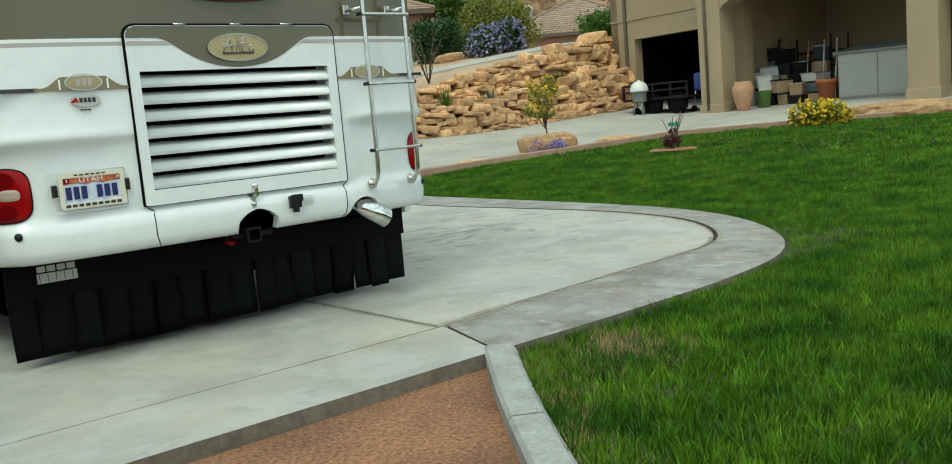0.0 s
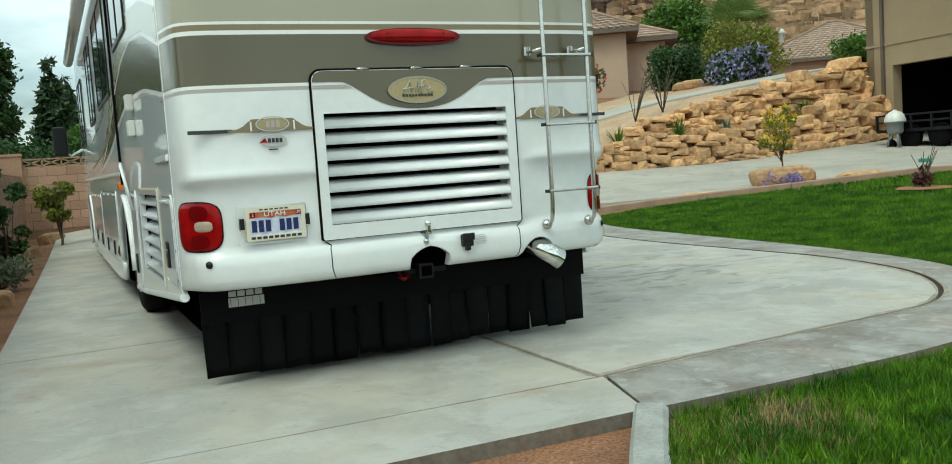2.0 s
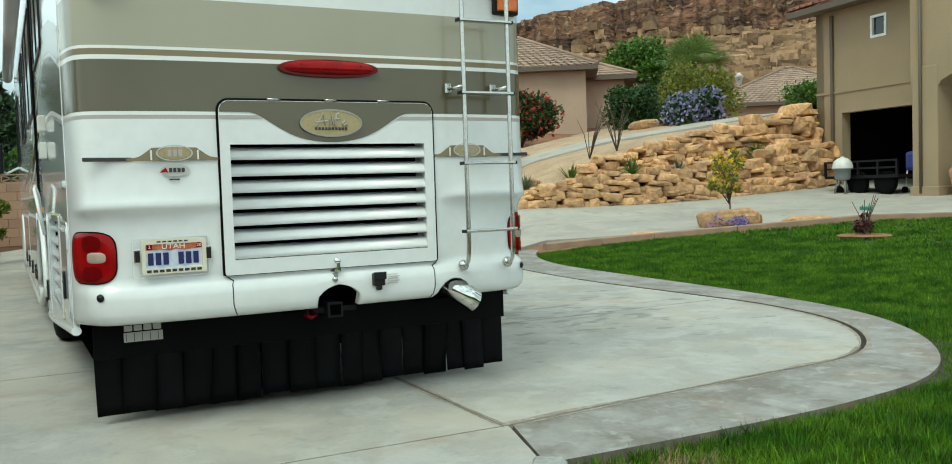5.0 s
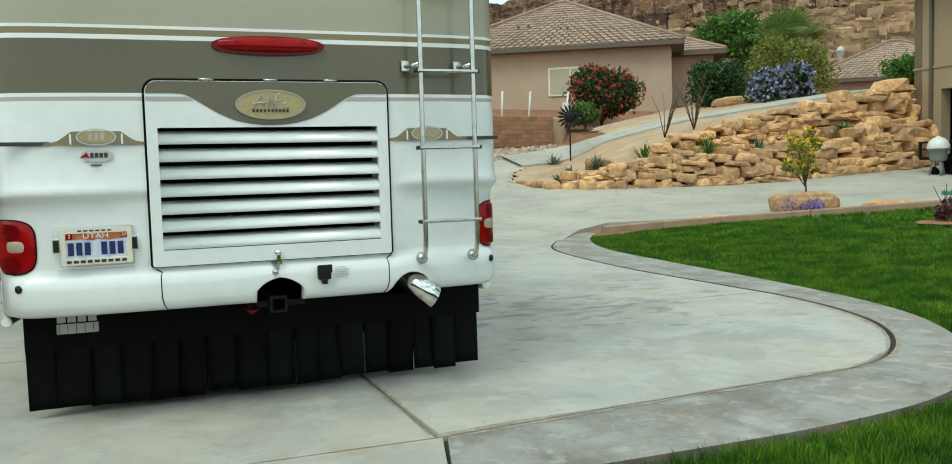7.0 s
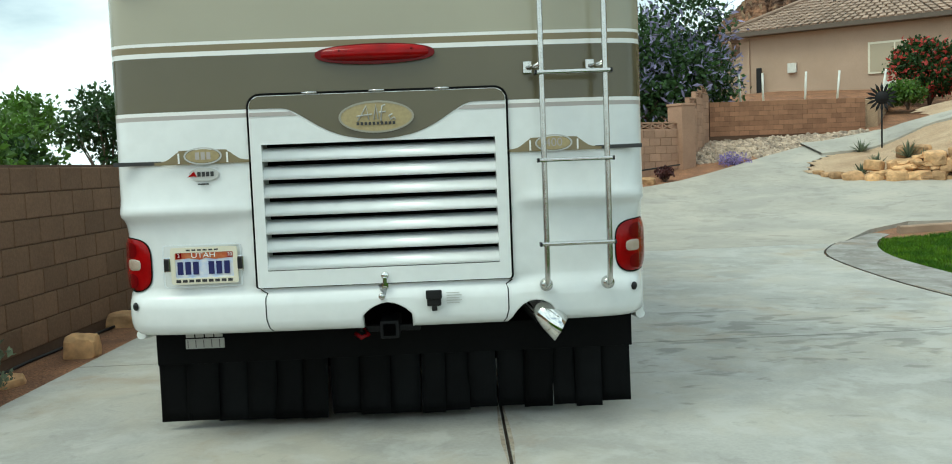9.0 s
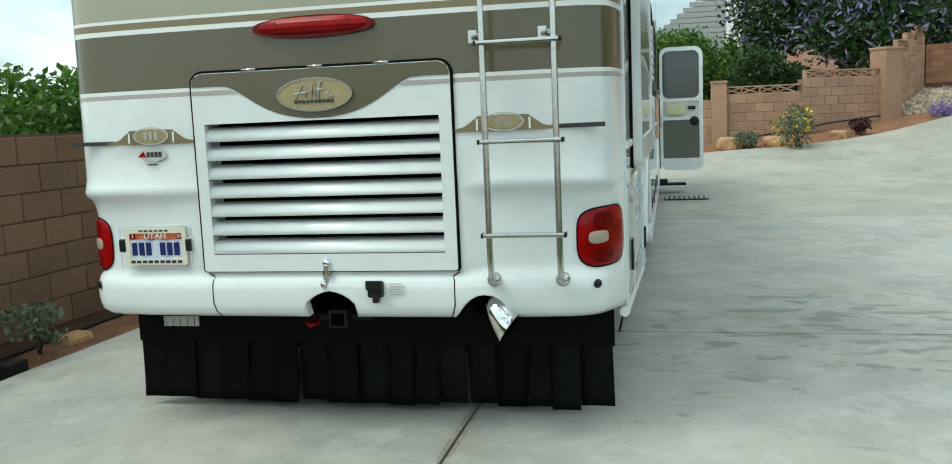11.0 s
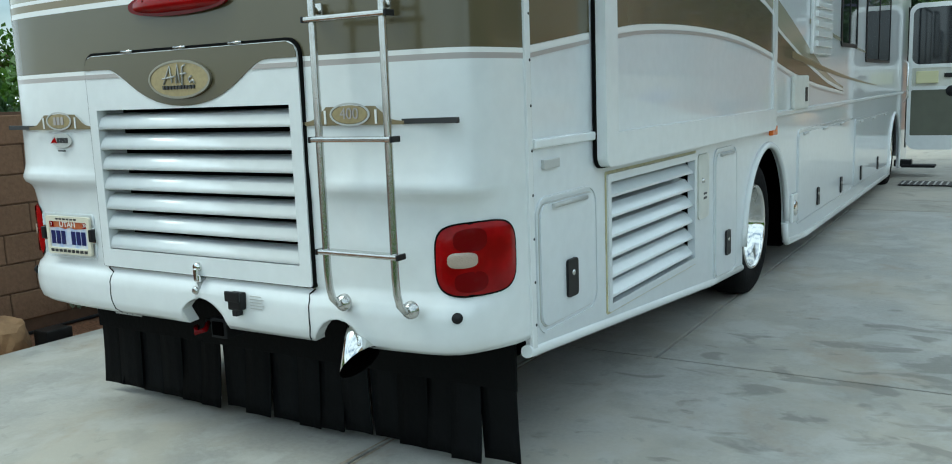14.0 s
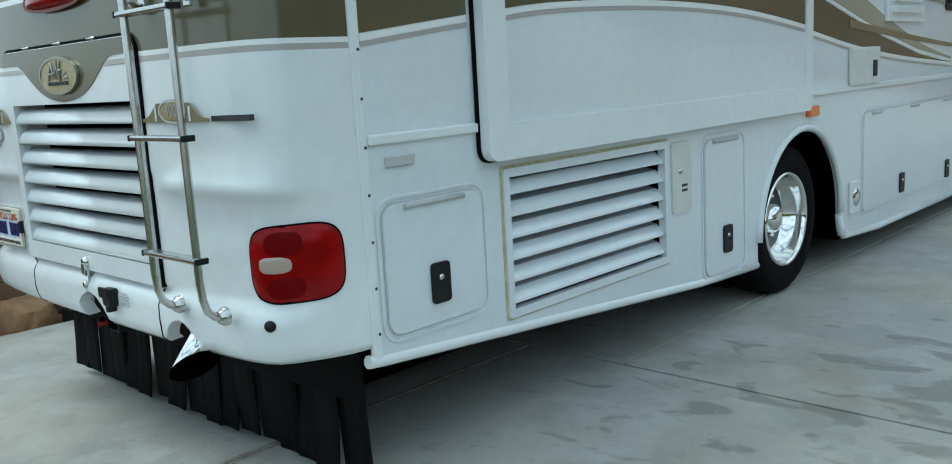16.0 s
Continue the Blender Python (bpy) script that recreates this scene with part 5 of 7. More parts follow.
def blobs(x, y, z, r, h, n, seed, spread=0.75, small=0.5):
    g = random.Random(seed)
    out = []
    for _ in range(n):
        a, q, t = g.random() * 6.283, math.sqrt(g.random()) * r * spread, g.random()
        k = r * small * (0.7 + 0.6 * g.random())
        out.append((x + q * math.cos(a), y + q * math.sin(a), z + k * 0.7 + t * max(0.01, h - k * 1.4), k, k, k * 0.8))
    return out


def limbs(bm, x, y, z, tips, r, seed):
    g = random.Random(seed)
    for tx, ty, tz in tips:
        mid = (x + (tx - x) * 0.3 + g.uniform(-0.05, 0.05), y + (ty - y) * 0.3 + g.uniform(-0.05, 0.05), z + (tz - z) * 0.55)
        tube(bm, [(x + g.uniform(-0.3, 0.3) * r, y + g.uniform(-0.3, 0.3) * r, z), mid, (tx, ty, tz)], [r, r * 0.65, r * 0.2], 7)


def shrub(name, x, y, z, r, h, n, size, material, label, category="shrub", seed=1, flowers=None, fl_n=0, fl_size=0.06, fl_label="", stem=M_BARK, nb=9, group="", small=0.5, long=1.6):
    t = thing(name, (x, y, z), label, category, group)
    bl = blobs(x, y, z + h * 0.06, r, h, nb, seed, small=small)
    bm = bmesh.new()
    limbs(bm, x, y, z - 0.03, [(b[0], b[1], b[2]) for b in bl], max(0.008, r * 0.035), seed)
    tagged(part("stem", bm, stem, t), kind="stuff")
    leaf_part("foliage", t, clumps=bl, n=n, size=size, material=material, seed=seed, long=long)
    if flowers:
        leaf_part("bloom", t, fl_label, clumps=[(a, b, c, d * 1.06, e * 1.06, f * 1.1) for a, b, c, d, e, f in bl], n=fl_n, size=fl_size, material=flowers, seed=seed + 50, shell=0.85)
    return t


def tree(name, x, y, z, trunk_h, r, h, n, size, material, label, seed=1, tr=0.15, nb=16, small=0.42, category="tree", flowers=None, fl_n=0, fl_size=0.1, long=1.6):
    t = thing(name, (x, y, z), label, category)
    bl = blobs(x, y, z + trunk_h, r, h, nb, seed, small=small)
    bm = bmesh.new()
    tube(bm, [(x, y, z - 0.1), (x + 0.05 * r, y, z + trunk_h * 0.6), (x, y + 0.04 * r, z + trunk_h + h * 0.4)], [tr, tr * 0.8, tr * 0.4], 10)
    limbs(bm, x, y, z + trunk_h * 0.7, [(b[0], b[1], b[2]) for b in bl], tr * 0.4, seed)
    tagged(part("trunk", bm, M_BARK, t), kind="stuff")
    leaf_part("crown", t, clumps=bl, n=n, size=size, material=material, seed=seed, long=long)
    if flowers:
        leaf_part("bloom", t, clumps=[(a, b, c + 0.1, d * 1.05, e * 1.05, f * 1.1) for a, b, c, d, e, f in bl], n=fl_n, size=fl_size, material=flowers, seed=seed + 9, shell=0.8, long=3.2)
    return t


def conifer(x, y, z, h, r, seed, material=M_PINE):
    t = thing("conifer", (x, y, z), "tall dark green conifer behind the wall", "tree", "conifers behind the wall")
    part("trunk", tube(bmesh.new(), [(x, y, z - 0.2), (x, y, z + h * 0.98)], [0.22, 0.03], 8), M_BARK, t)
    g = random.Random(seed)
    cl = []
    for k in range(34):
        f = k / 33
        rr = r * (1 - f) ** 0.8 + 0.12
        for q in range(max(2, int(5 * (1 - f)) + 2)):
            a = g.random() * 6.283
            cl.append((x + rr * 0.62 * math.cos(a), y + rr * 0.62 * math.sin(a), z + h * (0.06 + 0.94 * f) + g.uniform(-0.2, 0.2), rr * 0.45, rr * 0.45, h * 0.035))
    leaf_part("crown", t, clumps=cl, n=9000, size=0.13, material=material, seed=seed, long=3.0, droop=0.3)


def boulder(x, y, z, sx, sy, sz, label, seed, material=M_STONE, group="", turn=0.0):
    bm = bmesh.new()
    bmesh.ops.create_icosphere(bm, subdivisions=3, radius=1)
    for v in bm.verts:
        p = v.co.copy()
        q = Vector([math.copysign(abs(c) ** 0.62, c) for c in p])
        q *= 1 + 0.20 * noise.noise(p * 1.3 + Vector((seed, 0, 0))) + 0.07 * noise.noise(p * 4 + Vector((0, seed, 0)))
        v.co = Matrix.Rotation(radians(turn), 3, 'Z') @ Vector((q.x * sx, q.y * sy, q.z * sz)) + Vector((x, y, z + sz * 0.55))
    return solo("boulder", bm, material, label, "boulder", group)


# ---- block walls ----


def block_row_mesh(l, h, d):
    bm = box(bmesh.new(), (0.004, 0, 0.004), (l - 0.004, d, h - 0.004))
    bmesh.ops.bevel(bm, geom=bm.edges[:], offset=0.006, segments=1, affect='EDGES')
    return bm


def block_wall(name, a, b, base, top, label, material, mortar, near=None, bl=0.40, bh=0.20, d=0.20, slope=0.0):
    """A coursed wall from a to b (plan points), set from base to top; near picks the stretch whose blocks are single parts."""
    a, b = Vector((*a, 0)), Vector((*b, 0))
    length = (b - a).length
    m = Matrix.Translation(a) @ Matrix.Rotation(math.atan2(b.y - a.y, b.x - a.x), 4, 'Z')
    bmw = box(bmesh.new(), (0, 0.012, base - 0.25), (length, d - 0.012, top - 0.004), m=m)
    w = solo(name, bmw, mortar, label, "wall", kind="structure")
    meshes = {}
    rv_, rf_ = [], []
    rows = int(round((top - base) / bh))
    for j in range(rows):
        x = -(bl / 2) * (j % 2)
        while x < length:
            x0, x1 = max(0, x), min(length, x + bl)
            x += bl
            if x1 - x0 < 0.05:
                continue
            pos = m @ Matrix.Translation((x0, 0, base + j * bh))
            if near and near(pos.translation):
                key = round(x1 - x0, 3)
                if key not in meshes:
                    meshes[key] = mesh_of("block", block_row_mesh(x1 - x0, bh, d), material)
                o = new("block", meshes[key])
                o.parent, o.matrix_basis = w, pos
            else:
                k0 = len(rv_)
                rv_ += [m @ Vector((u, v, base + j * bh + q)) for q in (0.004, bh - 0.004) for u, v in ((x0 + 0.004, 0), (x1 - 0.004, 0), (x1 - 0.004, d), (x0 + 0.004, d))]
                rf_ += [tuple(k0 + i for i in f) for f in ((0, 1, 5, 4), (1, 2, 6, 5), (2, 3, 7, 6), (3, 0, 4, 7), (4, 5, 6, 7))]
    if rv_:
        me = bpy.data.meshes.new("blocks")
        me.from_pydata(rv_, [], rf_)
        me.materials.append(material)
        o = new("blocks", me)
        o.parent = w
        tagged(o, kind="stuff")
    return w, m, length


def breeze_cap(m, x0, x1, z, parent, material):
    """A pierced course: rails with crossed bars."""
    bm = bmesh.new()
    box(bm, (x0, 0.03, z), (x1, 0.15, z + 0.03), m=m), box(bm, (x0, 0.03, z + 0.17), (x1, 0.15, z + 0.20), m=m)
    x = x0
    while x < x1 - 0.2:
        w = min(0.4, x1 - x)
        box(bm, (x, 0.03, z), (x + 0.03, 0.15, z + 0.2), m=m)
        for s in (1, -1):
            ang = math.atan2(0.14, w) * s
            box(bm, (-w * 0.5, -0.05, -0.014), (w * 0.5, 0.05, 0.014), m=m @ pose(x + w / 2, 0.09, z + 0.10) @ Matrix.Rotation(-ang, 4, 'Y'))
        x += w
    part("breeze_course", bm, material, parent, "pierced decorative block course")


def pier(m, x, base, top, parent, material, s=0.42):
    part("pier", box(bmesh.new(), (x - s / 2, 0.1 - s / 2, base - 0.2), (x + s / 2, 0.1 + s / 2, top), 0.01, m=m), material, parent)
    part("pier_cap", box(bmesh.new(), (x - s / 2 - 0.02, 0.08 - s / 2, top), (x + s / 2 + 0.02, 0.12 + s / 2, top + 0.06), 0.01, m=m), material, parent)


wl_, mw, ln = block_wall("wall_west", (-0.42, 22.2), (-1.55, -9), 0.02, 1.44, "brown concrete block garden wall", M_BLOCKD, M_MORTARD, near=lambda p: 3.6 < p.y < 15.5)
wn_, mn, lnn = block_wall("wall_north", (-0.5, 22.1), (4.6, 22.1), 0.22, 1.62, "tan concrete block wall with a pierced top course", M_BLOCK, M_MORTAR, near=lambda p: p.x > -1)
breeze_cap(mn, 0.3, 4.8, 1.62, wn_, M_BLOCK), pier(mn, 5.25, 0.3, 1.98, wn_, M_BLOCK, 0.34), pier(mn, 0.1, 0.1, 1.88, wn_, M_BLOCK)
wn2, mn2, l2 = block_wall("wall_north_b", (4.75, 22.1), (6.6, 22.3), 0.50, 1.70, "tan concrete block wall with a pierced top course", M_BLOCK, M_MORTAR, near=lambda p: True)
breeze_cap(mn2, 0.1, 1.8, 1.70, wn2, M_BLOCK)
wn3, mn3, l3 = block_wall("wall_north_c", (6.6, 22.3), (8.6, 23.6), 0.80, 2.00, "tan concrete block wall with a pierced top course", M_BLOCK, M_MORTAR, near=lambda p: True)
breeze_cap(mn3, 0.1, 2.3, 2.0, wn3, M_BLOCK), pier(mn3, 2.5, 0.9, 2.62, wn3, M_BLOCK, 0.5)
for k in range(4):
    a, b = (8.75 + 0.36 * k, 23.9 + 0.66 * k), (9.11 + 0.36 * k, 24.56 + 0.66 * k)
    ws, ms, ls = block_wall("wall_step", a, b, 1.1 + 0.12 * k, 2.5 + 0.2 * k, "tan block wall climbing in steps", M_BLOCK, M_MORTAR, near=lambda p: True)
    breeze_cap(ms, 0.0, 0.74, 2.5 + 0.2 * k, ws, M_BLOCK)
wr, mr, lr = block_wall("wall_retaining", (10.2, 26.5), (15.0, 26.87), 1.85, 2.85, "rough brown split-face retaining wall", M_RETAIN, M_MORTARD, near=None, bl=0.30, bh=0.143, d=0.3)

yard = [(10.3, 26.75), (15.5, 27.15), (17.5, 30.5), (22.5, 33.0), (15.0, 39.5), (11.5, 39.5)]
bmy = plate(yard, [], 1.6, lambda u, v, d: Vector((u, v, 2.78 + 0.065 * (v - 26.8) - d)))
solo("house_yard", bmy, M_SAND, "pale gravel yard held by the brown wall", "yard", kind="structure")
# stones of river gravel on the slope under the retaining wall
rng = random.Random(11)
ico = bmesh.new()
bmesh.ops.create_icosphere(ico, subdivisions=1, radius=1)
ICO_V = np.array([v.co[:] for v in ico.verts])
ICO_F = np.array([[v.index for v in f.verts] for f in ico.faces])
ico.free()


def pebbles(places, name, material):
    vv, ff = [], []
    for k, m in enumerate(places):
        q = np.array(m)
        vv.append(ICO_V @ q[:3, :3].T + q[:3, 3])
        ff.append(ICO_F + k * len(ICO_V))
    me = bpy.data.meshes.new(name)
    me.from_pydata(np.vstack(vv).tolist(), [], np.vstack(ff).tolist())
    me.materials.append(material)
    return me


spots = []
for _ in range(2600):
    u, v = rng.random(), rng.random()
    x, y = 8.9 + 6.3 * u, 23.7 + 0.5 * u + (2.6 - 1.0 * u) * v + 0.2
    if inside(far_drive, x, y):
        continue
    s = 0.05 + 0.07 * rng.random()
    spots.append(Matrix.Translation((x, y, ground_z(x, y) - 0.10 + 0.08 * v)) @ Euler((rng.random() * 3, rng.random() * 3, rng.random() * 3)).to_matrix().to_4x4() @ Matrix.Diagonal((s * 1.3, s, s * 0.7, 1)))
tagged(new("river_stones", pebbles(spots, "river_stones", M_PEB)), "rounded tan river stones spread on the slope", "gravel", kind="stuff")

# ---- planted bank with dry-stacked sandstone ----
L1 = [(11.2, 20.9), (11.75, 20.0), (12.7, 19.35), (14.0, 18.75), (15.4, 18.2), (17.0, 17.9), (19.4, 17.95), (21.6, 17.9), (22.4, 18.2)]
L2 = [(14.3, 20.2), (15.4, 19.75), (17.0, 19.4), (19.0, 19.1), (20.8, 18.75), (22.3, 18.7)]
T1 = [(11.3, 0.6), (12.2, 0.95), (12.7, 1.20), (14.7, 1.42), (16.4, 1.48), (18.4, 1.60), (20.0, 1.9), (22.3, 2.0)]
T2 = [(14.3, 1.70), (15.6, 2.05), (17.0, 2.42), (18.8, 2.72), (20.8, 3.05), (22.0, 3.22), (27.0, 3.4)]


def bank_z(x, y):
    g = ground_z(x, y)
    y1, y2 = lerp_at(L1, x), lerp_at(L2, x)
    z = g + (max(g, lerp_at(T1, x) - 0.08) - g) * smooth01(y1 + 0.15, y1 + 0.6, y) * smooth01(11.2, 12.9, x)
    t2 = lerp_at(T2, x) - 0.1 + 0.03 * max(0, y - 20)
    return z + max(0, t2 - z) * smooth01(y2 + 0.12, y2 + 0.5, y) * smooth01(13.2, 15.0, x)


bank = [(22.9, 18.8), (21.6, 17.85), (19.4, 17.9), (17, 17.85), (15.4, 18.15), (14, 18.75), (12.7, 19.35), (11.7, 19.95), (11.15, 20.8), (11.1, 21.6), (11.7, 22.8), (13.5, 24.2), (15.8, 24.6), (16.5, 27), (27, 30), (30, 26), (30, 18.8)]
bm = bmesh.new()
xs, ys = [11 + 19.2 * i / 76 for i in range(77)], [17.7 + 12.3 * j / 62 for j in range(63)]
gr_ = {(i, j): bm.verts.new((x, y, bank_z(x, y) + 0.015 + 0.03 * noise.noise((x * 2, y * 2, 0)))) for i, x in enumerate(xs) for j, y in enumerate(ys)}
for i in range(76):
    for j in range(62):
        if inside(bank, (xs[i] + xs[i + 1]) / 2, (ys[j] + ys[j + 1]) / 2):
            bm.faces.new((gr_[i, j], gr_[i + 1, j], gr_[i + 1, j + 1], gr_[i, j + 1])).smooth = True
bmesh.ops.delete(bm, geom=[v for v in bm.verts if not v.link_faces], context='VERTS')
solo("planted_bank", bm, M_SAND, "terraced bank of pale reddish gravel and soil", "bank", kind="structure")
# concrete path climbing behind the stones
bm = bmesh.new()
pc = curve_through([(12.2, 24.1), (14.5, 24.0), (16.6, 23.2), (18.3, 22.3), (20.2, 21.2), (22.2, 20.6), (25, 20.4)], 8)
last = None
for i, (x, y) in enumerate(pc):
    q, w = pc[max(0, i - 1)], pc[min(len(pc) - 1, i + 1)]
    d = Vector((w[0] - q[0], w[1] - q[1])).normalized()
    e = [(x - d.y * s, y + d.x * s) for s in (-0.75, 0.75)]
    ring = [bm.verts.new((u, v, bank_z(u, v) + 0.07)) for u, v in e] + [bm.verts.new((u, v, bank_z(u, v) - 0.1)) for u, v in e[::-1]]
    if last:
        for k in range(4):
            bm.faces.new((last[k], last[(k + 1) % 4], ring[(k + 1) % 4], ring[k]))
    last = ring
bmesh.ops.recalc_face_normals(bm, faces=bm.faces[:])
solo("garden_path", bm, M_FARC, "pale concrete path climbing behind the stone wall", "path", kind="structure")

stone_meshes = []
for k in range(12):
    bm = bmesh.new()
    bmesh.ops.create_icosphere(bm, subdivisions=2, radius=1)
    for v in bm.verts:
        p = v.co.copy()
        q = Vector([math.copysign(abs(c) ** 0.45, c) for c in p]) * 0.62
        v.co = q * (1 + 0.22 * noise.noise(p * 1.4 + Vector((k * 3.1, 0, 0))) + 0.10 * noise.noise(p * 4 + Vector((0, k * 2.7, 0))))
    stone_meshes.append(mesh_of("stone", bm, M_STONE))


def stone_wall(name, line, base_fn, top_fn, label, seed, grow=1.0):
    w = thing(name, (*line[0], 0.5), label, "wall", kind="structure")
    g = random.Random(seed)
    pts = curve_through(line, 10)
    cum = [0.0]
    for p, q in zip(pts, pts[1:]):
        cum.append(cum[-1] + math.hypot(q[0] - p[0], q[1] - p[1]))
    fx, fy = list(zip(cum, [p[0] for p in pts])), list(zip(cum, [p[1] for p in pts]))
    level = {}
    cell = 0.1
    n = int(cum[-1] / cell) + 1
    heights = [base_fn(lerp_at(fx, i * cell), lerp_at(fy, i * cell)) - 0.05 for i in range(n)]
    count = 0
    for _ in range(900):
        gap = [(heights[i] - top_fn(lerp_at(fx, i * cell)), i) for i in range(n)]
        low, i = min(gap)
        if low > -0.07 or count > 298:
            break
        sx = lerp_at(fx, i * cell)
        big = grow * (0.78 + 0.50 * smooth01(17, 22, sx))
        ln_ = (0.26 + 0.66 * g.random() ** 1.6) * big
        ht = (0.12 + 0.22 * g.random() ** 1.5) * big
        k0, k1 = max(0, i - int(ln_ / cell / 2)), min(n - 1, i + int(ln_ / cell / 2))
        span = [heights[k] for k in range(k0, k1 + 1)]
        zb = sorted(span)[len(span) // 2]
        for k in range(k0, k1 + 1):
            heights[k] = zb + ht * 0.93
        c = (k0 + k1) / 2 * cell
        x, y = lerp_at(fx, c), lerp_at(fy, c)
        x2, y2 = lerp_at(fx, c + 0.1), lerp_at(fy, c + 0.1)
        ang = math.atan2(y2 - y, x2 - x)
        back = 0.16 * (zb - base_fn(x, y)) + g.uniform(-0.07, 0.07)
        o = new("stone", stone_meshes[g.randrange(12)])
        o.parent = w
        o.matrix_parent_inverse = w.matrix_basis.inverted()
        o.matrix_basis = Matrix.LocRotScale((x - math.sin(ang) * (back + 0.12), y + math.cos(ang) * (back + 0.12), zb + ht / 2), Euler((g.uniform(-0.2, 0.2), g.uniform(-0.15, 0.15), ang + g.uniform(-0.25, 0.25))), (max(0.2, (k1 - k0 + 1) * cell) * 0.80, 0.42 * big, ht * 0.86))
        count += 1
    return w


stone_wall("stone_wall", L1[1:], lambda x, y: ground_z(x, y), lambda x: (lerp_at(T1, x) if x < 20 else 2.0) - 0.05, "dry-stacked golden sandstone retaining wall", 3)
stone_wall("stone_wall", L2, lambda x, y: bank_z(x, lerp_at(L2, x) - 0.3), lambda x: lerp_at(T2, x) - 0.10, "dry-stacked golden sandstone retaining wall", 4, 1.15)
for k, (x, y, s) in enumerate(((11.25, 20.75, 0.16), (11.35, 20.45, 0.2), (11.55, 20.15, 0.24), (11.9, 19.85, 0.2), (12.3, 19.6, 0.26), (11.2, 21.2, 0.13), (12.9, 20.2, 0.3), (13.4, 20.7, 0.22), (12.5, 19.9, 0.28))):
    boulder(x, y, bank_z(x, y) - 0.04, s, s * 0.8, s * 0.6, "small golden sandstone rock edging the bank", k + 20, group="edging rocks")
boulder(20.9, 24.9, bank_z(20.9, 24.9) - 0.2, 0.8, 0.5, 0.30, "large pale sandstone boulder above the wall", 31)
boulder(13.4, 13.3, ground_z(13.4, 13.3) - 0.07, 0.60, 0.42, 0.25, "broad sandstone boulder at the lawn's edge", 33, turn=-25)
boulder(14.6, 12.35, ground_z(14.6, 12.3) - 0.14, 0.55, 0.3, 0.14, "flat sandstone rock at the lawn's edge", 34, turn=-20)
boulder(11.6, 13.35, ground_z(11.6, 13.3) - 0.14, 0.6, 0.25, 0.12, "flat sandstone rock at the lawn's edge", 35, turn=-20)
boulder(17.4, 7.4, ground_z(17.4, 7.4) - 0.1, 0.5, 1.3, 0.2, "low reddish edging rock beside the drive", 36)
boulder(-0.42, 7.22, -0.06, 0.135, 0.11, 0.12, "small tan rock on the dirt strip", 41)
boulder(-0.55, 5.1, -0.05, 0.20, 0.14, 0.13, "small tan rock on the dirt strip", 42, turn=20)
for k, (x, y, s) in enumerate(((-0.55, 8.6, 0.2), (-0.42, 10.4, 0.26), (-0.2, 17.0, 0.3), (0.25, 20.2, 0.3), (-0.55, 6.3, 0.12), (1.3, 20.8, 0.25), (4.9, 21.4, 0.35), (5.9, 21.3, 0.3), (7.3, 22.0, 0.22))):
    boulder(x, y, ground_z(x, y) - 0.08, s, s * 0.65, s * 0.5, "pale sandstone rock in the planting strip", 50 + k, group="strip rocks", turn=17 * k)

# kerbs round the lawn
part_k = curve_through([(2.60, 3.03), (2.20, 2.5), (1.78, 1.9), (1.32, 1.2), (0.75, 0.3), (0.1, -0.8), (-0.4, -3), (-0.7, -8)], 6)


def kerb(name, line, w, h, label, material, lift=0.0):
    t = thing(name, (*line[0], 0), label, "kerb", kind="structure")
    pts = line
    seg, acc, run = [], 0.0, []
    for i, p in enumerate(pts):
        run.append(p)
        if i and (acc := acc + math.dist(pts[i - 1], p)) > 0.9 or i == len(pts) - 1:
            seg.append(run)
            run, acc = [p], 0.0
    for s in seg:
        if len(s) < 2:
            continue
        bm = bmesh.new()
        last = None
        for i, (x, y) in enumerate(s):
            q, e = s[max(0, i - 1)], s[min(len(s) - 1, i + 1)]
            d = Vector((e[0] - q[0], e[1] - q[1])).normalized()
            sh = 0.008 * (1 if i == 0 else -1 if i == len(s) - 1 else 0)
            x, y = x + d.x * sh, y + d.y * sh
            prof = [(-w / 2, -0.12), (-w / 2, h - 0.016), (-w / 2 + 0.016, h), (w / 2 - 0.022, h), (w / 2, h - 0.022), (w / 2, -0.12)]
            ring = [bm.verts.new((x - d.y * a, y + d.x * a, ground_z(x, y) + b + lift)) for a, b in prof]
            if last:
                for k in range(6):
                    bm.faces.new((last[k], last[(k + 1) % 6], ring[(k + 1) % 6], ring[k])).smooth = False
            else:
                bm.faces.new(ring)
            last = ring
        bm.faces.new(last[::-1])
        bmesh.ops.recalc_face_normals(bm, faces=bm.faces[:])
        part("kerb_stone", bm, material, t)


kerb("kerb_west", part_k, 0.15, 0.015, "rounded grey concrete kerb between dirt and lawn", M_KERB)
kerb("kerb_north", [(9.3, 13.7), (10.4, 13.5), (11.4, 13.2), (12.9, 12.6), (15.4, 11.6), (16.6, 8.8), (17.4, 6.3), (17.6, -5)], 0.18, 0.05, "low reddish concrete mowing kerb", mat("reddish_kerb", (0.33, 0.23, 0.16), 0.9, var=0.2, scale=4))

# ---- buildings ----


